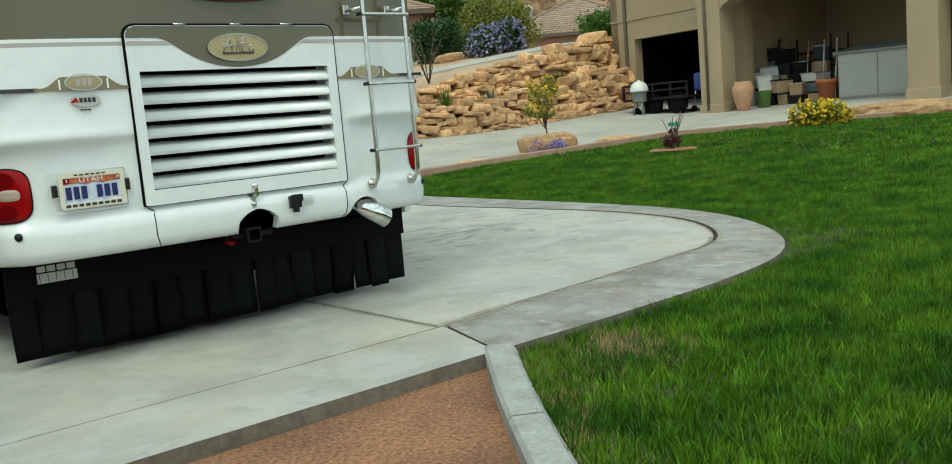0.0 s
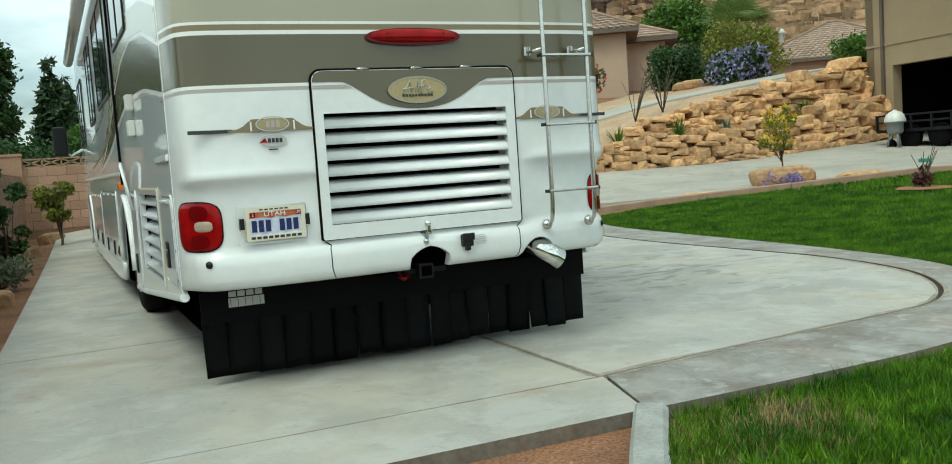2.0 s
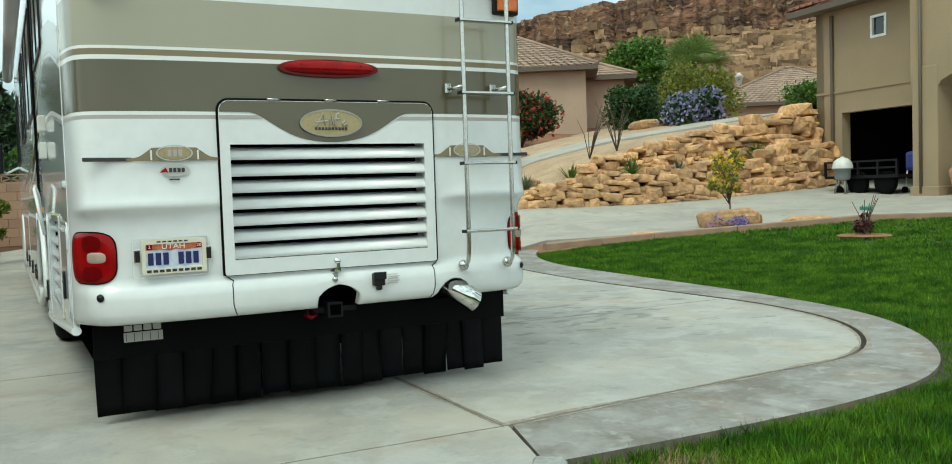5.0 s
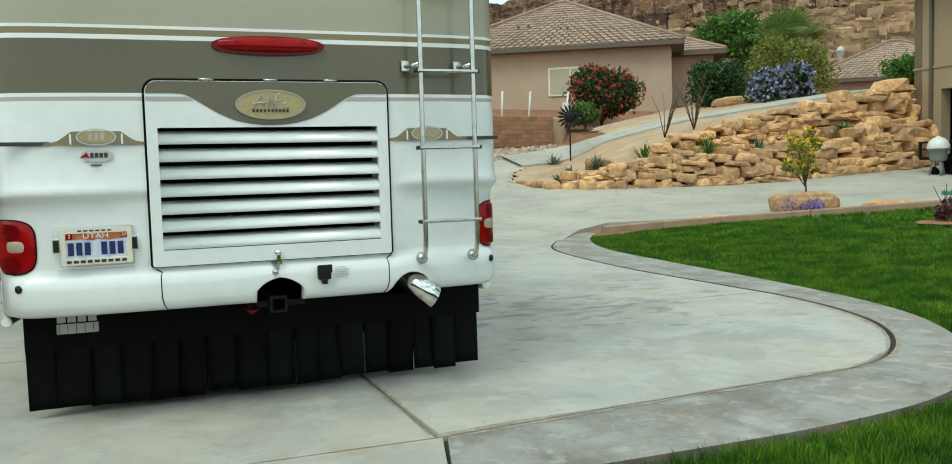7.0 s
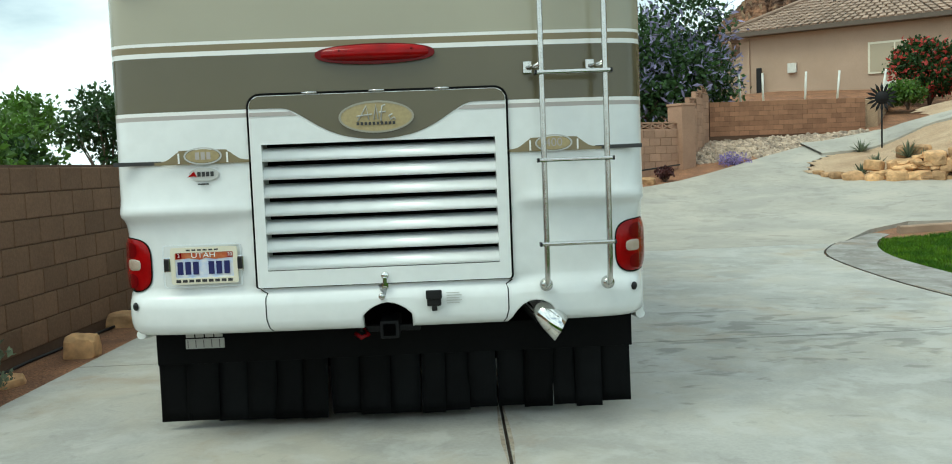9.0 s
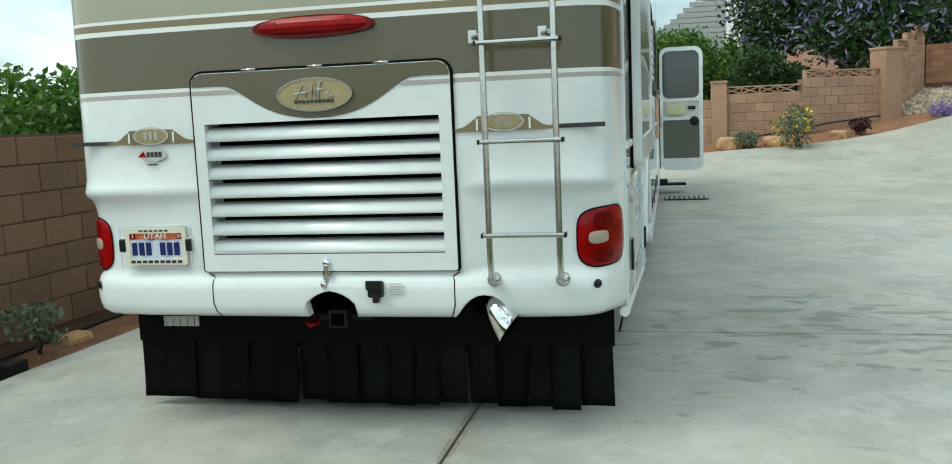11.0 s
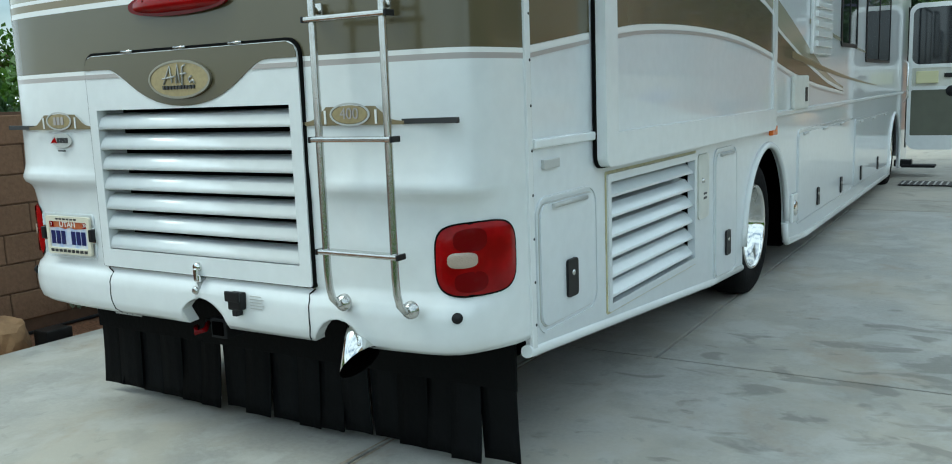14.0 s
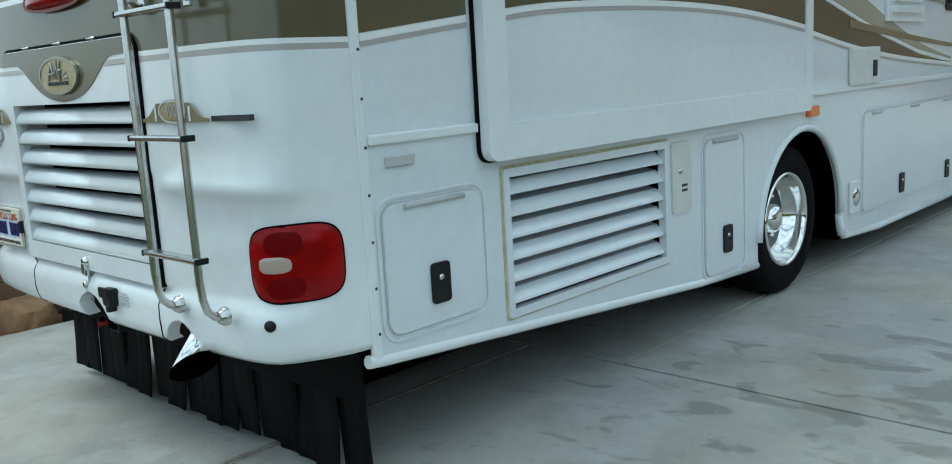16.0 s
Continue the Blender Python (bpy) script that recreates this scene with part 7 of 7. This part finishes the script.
for k in range(9):
    a = g.random() * 6.28
    tube(bm, [(12.71, 9.55, 0.25), (12.71 + 0.08 * math.cos(a), 9.55 + 0.08 * math.sin(a), 0.52), (12.71 + 0.2 * math.cos(a), 9.55 + 0.2 * math.sin(a), 0.68 + 0.18 * g.random())], 0.006, 5)
tagged(part("twig", bm, M_BARK, tw), kind="stuff")
part("tie", boxed((12.66, 9.47, 0.62), (12.80, 9.61, 0.68), 0.01), mat("teal_tie", (0.05, 0.3, 0.2), 0.5), tw)
shrub("yellow_flower_bush", 16.3, 8.6, ground_z(16.3, 8.6) - 0.04, 0.72, 0.27, 1800, 0.05, M_LEAFY, "mounded bush covered in yellow flowers at the drive's edge", seed=9, flowers=M_YEL, fl_n=900, fl_size=0.055, small=0.3)
tree("vitex_tree", 8.6, 28.2, ground_z(8.6, 28.2), 0.4, 2.9, 4.3, 30000, 0.095, M_LEAFD, "large rounded tree with lavender flower spikes", seed=12, tr=0.2, nb=30, small=0.36, flowers=M_VITEX, fl_n=5200, fl_size=0.07)
shrub("vitex_shrub", 21.5, 23.5, bank_z(21.5, 23.5) - 0.4, 0.86, 1.42, 5200, 0.07, M_LEAFD, "dense shrub with lavender-blue flower spikes", seed=13, flowers=M_VITEX, fl_n=3000, fl_size=0.085, nb=20, long=2.4)
shrub("dark_shrub", 21.2, 26.3, bank_z(21.2, 26.3) - 0.45, 1.05, 1.9, 7000, 0.08, M_LEAFD, "dark green upright shrub by the house corner", seed=14, nb=30)
shrub("oleander", 18.8, 30.3, 2.75, 1.18, 2.15, 8500, 0.085, M_LEAFD, "big round oleander dotted with coral-red flowers", seed=15, flowers=M_REDF, fl_n=1100, fl_size=0.10, nb=18)
shrub("green_shrub", 17.4, 29.0, ground_z(17.4, 29) + 0.1, 0.7, 0.9, 1500, 0.08, M_LEAF, "small green shrub in the gravel yard", seed=16)
shrub("yellow_shrub", 25.1, 27.0, bank_z(25.1, 27), 1.5, 2.3, 5000, 0.09, M_LEAFY, "tall yellow-green flowering shrub", seed=17, nb=14)
shrub("green_shrub", 26.2, 22.2, bank_z(26.2, 22.2) - 0.1, 1.1, 1.3, 4500, 0.09, M_LEAF, "bright green spreading shrub above the stone wall", seed=18, nb=14)
tree("broad_tree", 32.3, 39.2, ground_z(32, 39), 0.8, 2.4, 3.9, 14000, 0.13, M_LEAF, "rounded bright green tree behind the house", seed=19, tr=0.2, nb=18)
g = random.Random(21)
for k, (x, y, r, h) in enumerate(((12.7, 19.95, 0.28, 0.3), (13.95, 19.7, 0.30, 0.45), (15.65, 19.3, 0.34, 0.5), (16.8, 18.75, 0.3, 0.3), (19.5, 18.6, 0.35, 0.5), (20.3, 18.5, 0.4, 0.3), (12.3, 20.6, 0.3, 0.25), (14.9, 18.9, 0.22, 0.25), (11.9, 20.5, 0.26, 0.2), (18.0, 18.5, 0.25, 0.3), (13.2, 23.3, 0.3, 0.25), (12.9, 19.7, 0.2, 0.2))):
    z = bank_z(x, y) - 0.03
    t = thing("yucca" if k in (1, 2, 4) else "sage_clump", (x, y, z), "spiky green yucca rosette on the bank" if k in (1, 2, 4) else "small grey-green sage clump on the bank", "plant", "bank plants")
    bm = bmesh.new()
    for q in range(46):
        a, e = g.random() * 6.283, 0.25 + 1.2 * g.random()
        d = Vector((math.cos(a) * math.cos(e), math.sin(a) * math.cos(e), math.sin(e)))
        s = Vector((-math.sin(a), math.cos(a), 0)) * 0.018
        L = (r + h) * 0.7 * (0.7 + 0.5 * g.random())
        b0 = Vector((x, y, z + 0.02))
        v = [bm.verts.new(b0 - s), bm.verts.new(b0 + s), bm.verts.new(b0 + d * L * 0.6 + s), bm.verts.new(b0 + d * L * 0.6 - s), bm.verts.new(b0 + d * L - Vector((0, 0, 0.05 * L)))]
        bm.faces.new(v[:4]), bm.faces.new((v[3], v[2], v[4]))
    part("rosette", bm, M_LEAF if k in (1, 2, 4) else M_SAGE, t)
for k, (x, y) in enumerate(((15.2, 20.6), (16.0, 20.4))):
    bm = bmesh.new()
    z = bank_z(x, y)
    for q in range(12):
        a = g.random() * 6.28
        tube(bm, [(x, y, z), (x + 0.25 * math.cos(a), y + 0.25 * math.sin(a), z + 0.7), (x + 0.6 * math.cos(a), y + 0.6 * math.sin(a), z + 1.1 + 0.4 * g.random())], [0.014, 0.01, 0.005], 5)
    solo("ocotillo", bm, M_BARK, "thin arching dry stems on the bank", "plant", "dry stems", kind="stuff")
# fan palm
M_PALM = mat("palm_fronds", (0.19, 0.27, 0.075), 0.5, var=0.25, scale=2, trans=0.35)
px, py = 30.9, 33.9
pz = ground_z(px, py)
pm = thing("fan_palm", (px, py, pz), "fan palm with a spread green crown", "palm")
part("trunk", tube(bmesh.new(), [(px, py, pz - 0.2), (px, py, pz + 2.85)], [0.3, 0.25], 10), M_BARK, pm)
for k in range(34):
    a, e = g.random() * 6.283, -0.5 + 1.9 * g.random()
    d = Vector((math.cos(a) * math.cos(e), math.sin(a) * math.cos(e), math.sin(e)))
    side_v = d.cross(Vector((0, 0, 1))).normalized()
    up_v = side_v.cross(d)
    bm = bmesh.new()
    c0 = Vector((px, py, pz + 2.85))
    hub = c0 + d * 1.0
    tube(bm, [c0, hub], 0.03, 5)
    for q in range(15):
        f_ = (q - 7) / 7 * 1.5
        w = (d * math.cos(f_) + side_v * math.sin(f_)).normalized()
        tip = hub + w * 1.25 - Vector((0, 0, 0.22))
        sv = w.cross(up_v).normalized() * 0.05
        v = [bm.verts.new(hub), bm.verts.new(hub + w * 0.55 + sv), bm.verts.new(tip), bm.verts.new(hub + w * 0.55 - sv)]
        bm.faces.new(v)
    part("frond", bm, M_PALM, pm)
# street lamp far up the road
solo("street_lamp", lathe(tube(bmesh.new(), [(43.0, 43.3, 3), (43.0, 43.3, 7.3)], 0.09, 8), [(0.12, 0), (0.25, 0.5), (0.32, 0.55), (0.1, 0.8), (0, 0.85)], 14, pose(43.0, 43.3, 7.2)), M_LGREY, "tall grey post lamp beside the far road", "street lamp")
# metal sunflower on a rod
sx, sy = 13.7, 23.2
sf = thing("metal_sunflower", (sx, sy, bank_z(sx, sy)), "dark metal sunflower ornament on a thin rod", "ornament")
part("rod", tube(bmesh.new(), [(sx, sy, bank_z(sx, sy) - 0.1), (sx, sy, 2.55)], 0.022, 8), M_STEELB, sf)
mdir = look((sx, sy, 2.62), (sx - 4, sy - 9, 2.4)) @ pose(0, 0, 0, 0, 180, 0)
part("disc", lathe(bmesh.new(), [(0, 0.05), (0.14, 0.04), (0.17, 0)], 20, mdir), M_STEELB, sf)
for k in range(16):
    a = 2 * math.pi * k / 16
    bm = bmesh.new()
    v = [bm.verts.new(mdir @ Vector((r * math.cos(a + o), r * math.sin(a + o), h))) for r, o, h in ((0.14, -0.16, 0.0), (0.27, -0.14, 0.04), (0.40, 0, 0.0), (0.27, 0.14, 0.04), (0.14, 0.16, 0.0))]
    bm.faces.new(v)
    part("petal", bm, M_STEELB, sf)

# trees west and north
for k, (x, y, z, h, r) in enumerate(((0.75, 38.5, 0.4, 5.6, 1.1), (1.35, 41, 0.5, 5.0, 1.2), (1.9, 42, 0.5, 4.2, 1.3))):
    conifer(x, y, z, h, r, 60 + k)
tree("broad_tree", -2.0, 35.5, 0.2, 1.0, 1.75, 5.1, 20000, 0.13, M_LEAFD, "tall dark green broadleaf tree behind the wall", seed=70, tr=0.25, nb=34, small=0.40)
tree("broad_tree", -4.8, 33.5, 0.2, 1.0, 2.6, 5.4, 20000, 0.13, M_LEAFD, "tall dark green broadleaf tree behind the wall", seed=71, tr=0.25, nb=34, small=0.40)
tree("broad_tree", -2.3, 20.6, 0.1, 0.8, 0.9, 2.6, 4000, 0.08, M_LEAF, "light green tree over the garden wall", seed=72, tr=0.12)
tree("broad_tree", 2.3, 37.0, 0.4, 0.6, 1.6, 3.7, 8000, 0.11, M_LEAF, "light green tree behind the far wall", seed=73, tr=0.12, nb=20)
tree("broad_tree", 0.6, 30.0, 0.2, 0.3, 2.2, 2.2, 9000, 0.10, M_LEAFD, "dark shrubby tree mass behind the far wall", seed=76, tr=0.12, nb=22)
tree("broad_tree", 4.6, 29.5, 0.6, 0.6, 2.0, 2.6, 14000, 0.085, M_LEAF, "leafy green tree behind the block wall", seed=74, tr=0.14, nb=26)
tree("broad_tree", 6.2, 27.0, 0.8, 0.3, 1.3, 1.9, 8000, 0.08, M_LEAFD, "dark green shrubby tree behind the block wall", seed=75, tr=0.1)
for k, (x, y, r, h) in enumerate(((-3.0, 6.0, 0.9, 1.15), (-3.2, 7.8, 1.0, 1.45), (-3.3, 9.8, 1.1, 1.65), (-3.5, 11.9, 1.1, 1.75), (-3.6, 14.0, 1.1, 2.15), (-3.0, 4.2, 0.9, 1.0), (-3.7, 16.8, 1.2, 2.5), (-4.8, 9.0, 1.2, 1.9))):
    tree("hedge_tree", x, y, 0.0, 0.55, r, h, 6500, 0.06, M_LEAF if k % 3 else M_LEAFD, "leafy green shrub tree showing over the block wall", seed=80 + k, tr=0.08, nb=18, small=0.36)
tree("broad_tree", -8.0, 8.0, 0.0, 2.2, 1.2, 1.6, 4500, 0.06, M_LEAFD, "dark tree crown hanging over the wall", seed=95, tr=0.14)
# dirt strip plants along the west wall
tree("sapling", -0.45, 9.2, -0.06, 0.42, 0.24, 0.46, 190, 0.05, M_LEAFY, "thin young tree with yellow-green leaves on the dirt strip", seed=31, tr=0.012, nb=9, small=0.3)
shrub("sage_clump", -0.36, 11.9, -0.05, 0.36, 0.40, 900, 0.035, M_SAGE, "grey-green sage clump by the wall", seed=32)
shrub("green_shrub", -0.35, 15.0, -0.05, 0.3, 1.55, 1400, 0.05, M_LEAFD, "narrow dark green shrub against the wall", seed=33, nb=12)
tree("sapling", 0.42, 18.4, -0.03, 0.35, 0.38, 0.95, 800, 0.07, M_LEAFY, "young sapling with a whitewashed stem", seed=34, tr=0.03, nb=8)
shrub("dry_shrub", -0.5, 5.85, 0.0, 0.2, 0.34, 380, 0.03, M_SAGE, "small dry grey shrub on the dirt strip", seed=35)
shrub("sage_clump", 5.2, 21.2, ground_z(5.2, 21.2) - 0.1, 0.35, 0.42, 600, 0.04, M_SAGE, "grey-green sage clump by the block wall", seed=37)
solo("drip_hose", tube(bmesh.new(), [(-0.85, 3, -0.05), (-0.72, 5, -0.045), (-0.75, 7, -0.05), (-0.6, 9, -0.045), (-0.6, 12, -0.05), (-0.4, 16, -0.045)], 0.012, 6), M_BLACK, "black drip hose on the dirt", "hose")
solo("drip_hose", tube(bmesh.new(), [(5.2, 21.75, 0.72), (6.2, 21.75, 0.86), (7.2, 22.2, 1.0), (8.4, 23.1, 1.1)], 0.02, 6), M_BLACK, "black drip hose on the dirt", "hose")
solo("valve_box", boxed((-0.42, 5.28, -0.1), (-0.27, 5.46, 0.05), 0.01), M_BLACK, "black valve box at the concrete's edge", "box")

# ---- mesa and talus behind everything ----


def hill(az, r):
    """Height of the hillside by bearing (degrees from north, clockwise) and distance."""
    crest = 30.3 + 0.5 * math.sin(az * 0.35) + 0.7 * noise.noise((az * 0.21, 0, 1.7)) + 0.2 * (az - 34)
    a = smooth01(8, 22, az)
    slope = 3.0 + (crest - 13) * smooth01(62, 150, r) ** 0.9
    slope += (1.3 * noise.noise((az * 0.5, r * 0.05, 0)) + 0.35 * noise.noise((az * 1.7, r * 0.16, 4))) * (1 - 0.85 * smooth01(120, 150, r))
    edge = 150 + 7 * noise.noise((az * 0.4, 3, 0)) + 3.5 * noise.noise((az * 1.9, 9, 0)) + 1.5 * noise.noise((az * 6.1, 2, 0))
    z = slope
    for k, (off, h) in enumerate(((0, 0.22), (1.7, 0.16), (3.4, 0.2), (5.4, 0.14), (7.2, 0.16), (9.0, 0.12))):
        e = edge + off + 1.6 * noise.noise((az * 2.3, k * 7.0, 0))
        z += 11.6 * h * smooth01(e, e + 0.6, r)
    return z * a + 2.0 * (1 - a)


bm = bmesh.new()
azs = [10 + 82 * i / 420 for i in range(421)]
rs = [62 + 5.5 * j for j in range(16)] + [146 + 0.7 * j for j in range(34)] + [175, 195, 230]
gm_ = [[bm.verts.new((r * math.sin(radians(a)), r * math.cos(radians(a)), hill(a, r))) for r in rs] for a in azs]
for i in range(len(azs) - 1):
    for j in range(len(rs) - 1):
        f = bm.faces.new((gm_[i][j], gm_[i + 1][j], gm_[i + 1][j + 1], gm_[i][j + 1]))
        f.normal_update()
        f.material_index = 1 if abs(f.normal.z) < 0.62 and j > 14 else 0
bmesh.ops.recalc_face_normals(bm, faces=bm.faces[:])
solo("mesa", bm, [M_TALUS, M_CLIFF], "red-brown desert mesa with a cliff rim and rubble slope", "mesa", kind="structure")
rng = random.Random(17)
base_rock = bmesh.new()
bmesh.ops.create_cube(base_rock, size=1.5)
bv = np.array([v.co[:] for v in base_rock.verts])
bf = np.array([[v.index for v in f.verts] for f in base_rock.faces])
base_rock.free()
vv, ff = [], []
rs_ = np.random.RandomState(3)
for k in range(22000):
    a, r = rng.uniform(24, 66), 75 + 77 * rng.random() ** 0.7
    s = 0.16 + 1.15 * rng.random() ** 4.5
    c = np.array((r * math.sin(radians(a)), r * math.cos(radians(a)), hill(a, r) + 0.1 * s))
    q = bv * (0.75 + 0.6 * rs_.rand(len(bv), 3)) @ np.diag((s, s * rng.uniform(0.6, 1.1), s * rng.uniform(0.5, 0.9)))
    t = rng.random() * 6.283
    rot = np.array(((math.cos(t), -math.sin(t), 0), (math.sin(t), math.cos(t), 0), (0, 0, 1)))
    vv.append(q @ rot.T + c)
    ff.append(bf + k * len(bv))
me = bpy.data.meshes.new("talus_rocks")
me.from_pydata(np.vstack(vv).tolist(), [], np.vstack(ff).tolist())
me.materials.append(M_TALROCK)
tagged(new("talus_rocks", me), "tumbled sandstone blocks over the hillside", "rocks", kind="stuff")
cl = []
for k in range(150):
    a, r = rng.uniform(26, 62), 70 + 75 * rng.random()
    s = 0.35 + 0.6 * rng.random()
    cl.append((r * math.sin(radians(a)), r * math.cos(radians(a)), hill(a, r) + s * 0.4, s, s, s * 0.6))
tagged(new("desert_scrub", leaf_mesh("desert_scrub", cl, 9000, 0.16, M_SAGE, 5)), "scattered grey-green desert scrub", "scrub", kind="stuff")

# ---- grass ----


def grass(name, n, x0, x1, y0, y1, h, w, seed, keep, material=M_GRASS, label="mown bright green lawn grass", thin=1.0):
    r = np.random.RandomState(seed)
    # tufts: a dozen blades spread from one root
    t = np.column_stack((x0 + (x1 - x0) * r.rand(n // 12), y0 + (y1 - y0) * r.rand(n // 12)))
    off = r.normal(size=(n, 2)) * 0.016
    p = np.repeat(t, 12, axis=0) + off[:len(t) * 12]
    n = len(p)
    out = np.arctan2(off[:n, 1], off[:n, 0])
    ok = np.zeros(n, bool)
    for (ax, ay), (bx, by) in zip(LAWN, LAWN[1:] + LAWN[:1]):
        if ay != by:
            ok ^= ((ay > p[:, 1]) != (by > p[:, 1])) & (p[:, 0] < ax + (p[:, 1] - ay) * (bx - ax) / (by - ay))
    bare = np.exp(-((p[:, 0] - 2.98) ** 2 + (p[:, 1] - 2.62) ** 2) / 0.10) + 0.7 * np.exp(-((p[:, 0] - 2.55) ** 2 + (p[:, 1] - 2.15) ** 2) / 0.05)
    ok &= keep(p[:, 0], p[:, 1]) & (np.repeat(r.rand(len(t)), 12) > 0.85 * bare * thin)
    p, out = p[ok], out[ok]
    n = len(p)
    dn = np.maximum(0, np.minimum(p[:, 1], 25.0) - 12.8)
    z = 0.0088 * dn * dn + 0.05 * np.maximum(0, p[:, 0] - 8.0) - 0.054
    patch = np.sin(p[:, 0] * 2.1 + np.sin(p[:, 1] * 1.3)) * np.sin(p[:, 1] * 2.7 + np.sin(p[:, 0] * 1.9)) + 0.6 * np.sin(p[:, 0] * 7.3 + p[:, 1] * 3.1) * np.sin(p[:, 1] * 6.1)
    a = r.rand(n) * 6.283
    hh = h * (0.5 + 0.75 * r.rand(n)) * (1 + 0.13 * patch)
    lean = 0.95 * hh * r.rand(n)
    b = out + r.normal(size=n) * 0.7
    ww = w * (0.7 + 0.6 * r.rand(n))
    v = np.empty((n, 3, 3))
    for i, s in ((0, -1), (1, 1)):
        v[:, i, 0], v[:, i, 1], v[:, i, 2] = p[:, 0] + s * ww * np.cos(a), p[:, 1] + s * ww * np.sin(a), z
    v[:, 2, 0], v[:, 2, 1], v[:, 2, 2] = p[:, 0] + lean * np.cos(b), p[:, 1] + lean * np.sin(b), z + hh
    me = bpy.data.meshes.new(name)
    me.vertices.add(n * 3), me.loops.add(n * 3), me.polygons.add(n)
    me.vertices.foreach_set("co", v.reshape(-1))
    me.loops.foreach_set("vertex_index", np.arange(n * 3, dtype=np.int32))
    me.polygons.foreach_set("loop_start", np.arange(0, n * 3, 3, dtype=np.int32))
    me.update(calc_edges=True)
    me.materials.append(material)
    return tagged(new(name, me), label, "grass", kind="stuff")


near_ = lambda x, y: (x < 7.0) & (y > -1.5)
grass("grass", 420000, 0.2, 7.0, -1.5, 4.6, 0.066, 0.0042, 1, near_)
grass("grass", 420000, 6.0, 12.0, -2.0, 13.0, 0.058, 0.0058, 2, lambda x, y: (x >= 7.0) | (y > 4.6))
grass("grass", 190000, 6.9, 9.4, -1.0, 8.5, 0.060, 0.0046, 6, lambda x, y: (x >= 7.0) | (y > 4.6))
grass("grass", 120000, 12.0, 17.4, -2.0, 12.8, 0.06, 0.010, 3, lambda x, y: x > 0)
grass("grass", 40000, 0.3, 17.0, -9.0, -1.5, 0.07, 0.02, 4, lambda x, y: x > 0)
kerb_off = lambda x, y: (x - 0.85) * 0.82 - (y - 0.25) * 0.57
grass("thatch", 60000, 0.2, 3.3, -1.2, 3.1, 0.05, 0.0035, 5, lambda x, y: (kerb_off(x, y) < 0.16 + 0.10 * np.sin(x * 5.0) * np.sin(y * 4.1)) | ((x - 2.95) ** 2 + (y - 2.6) ** 2 < 0.14), M_STRAW, "dry straw-coloured thatch along the kerb", 0.0)

# fine gravel lying on the bare dirt beside the kerb and along the wall strip
rng = random.Random(29)
spots = []
for k in range(5200):
    if k < 3600:
        x, y = rng.uniform(-1.2, 2.3), rng.uniform(-1.0, 2.98)
        if kerb_off(x, y) > -0.22 or y > 2.95:
            continue
    else:
        x, y = rng.uniform(-1.0, -0.3), rng.uniform(3.2, 14.0)
    q = 0.002 + 0.006 * rng.random() ** 3
    spots.append(Matrix.Translation((x, y, -0.0645)) @ Euler((rng.random() * 3, rng.random() * 3, rng.random() * 3)).to_matrix().to_4x4() @ Matrix.Diagonal((q * 1.3, q, q * 0.8, 1)))
tagged(new("dirt_gravel", pebbles(spots, "dirt_gravel", M_GRIT)), "fine loose gravel scattered on the red dirt", "gravel", kind="stuff")
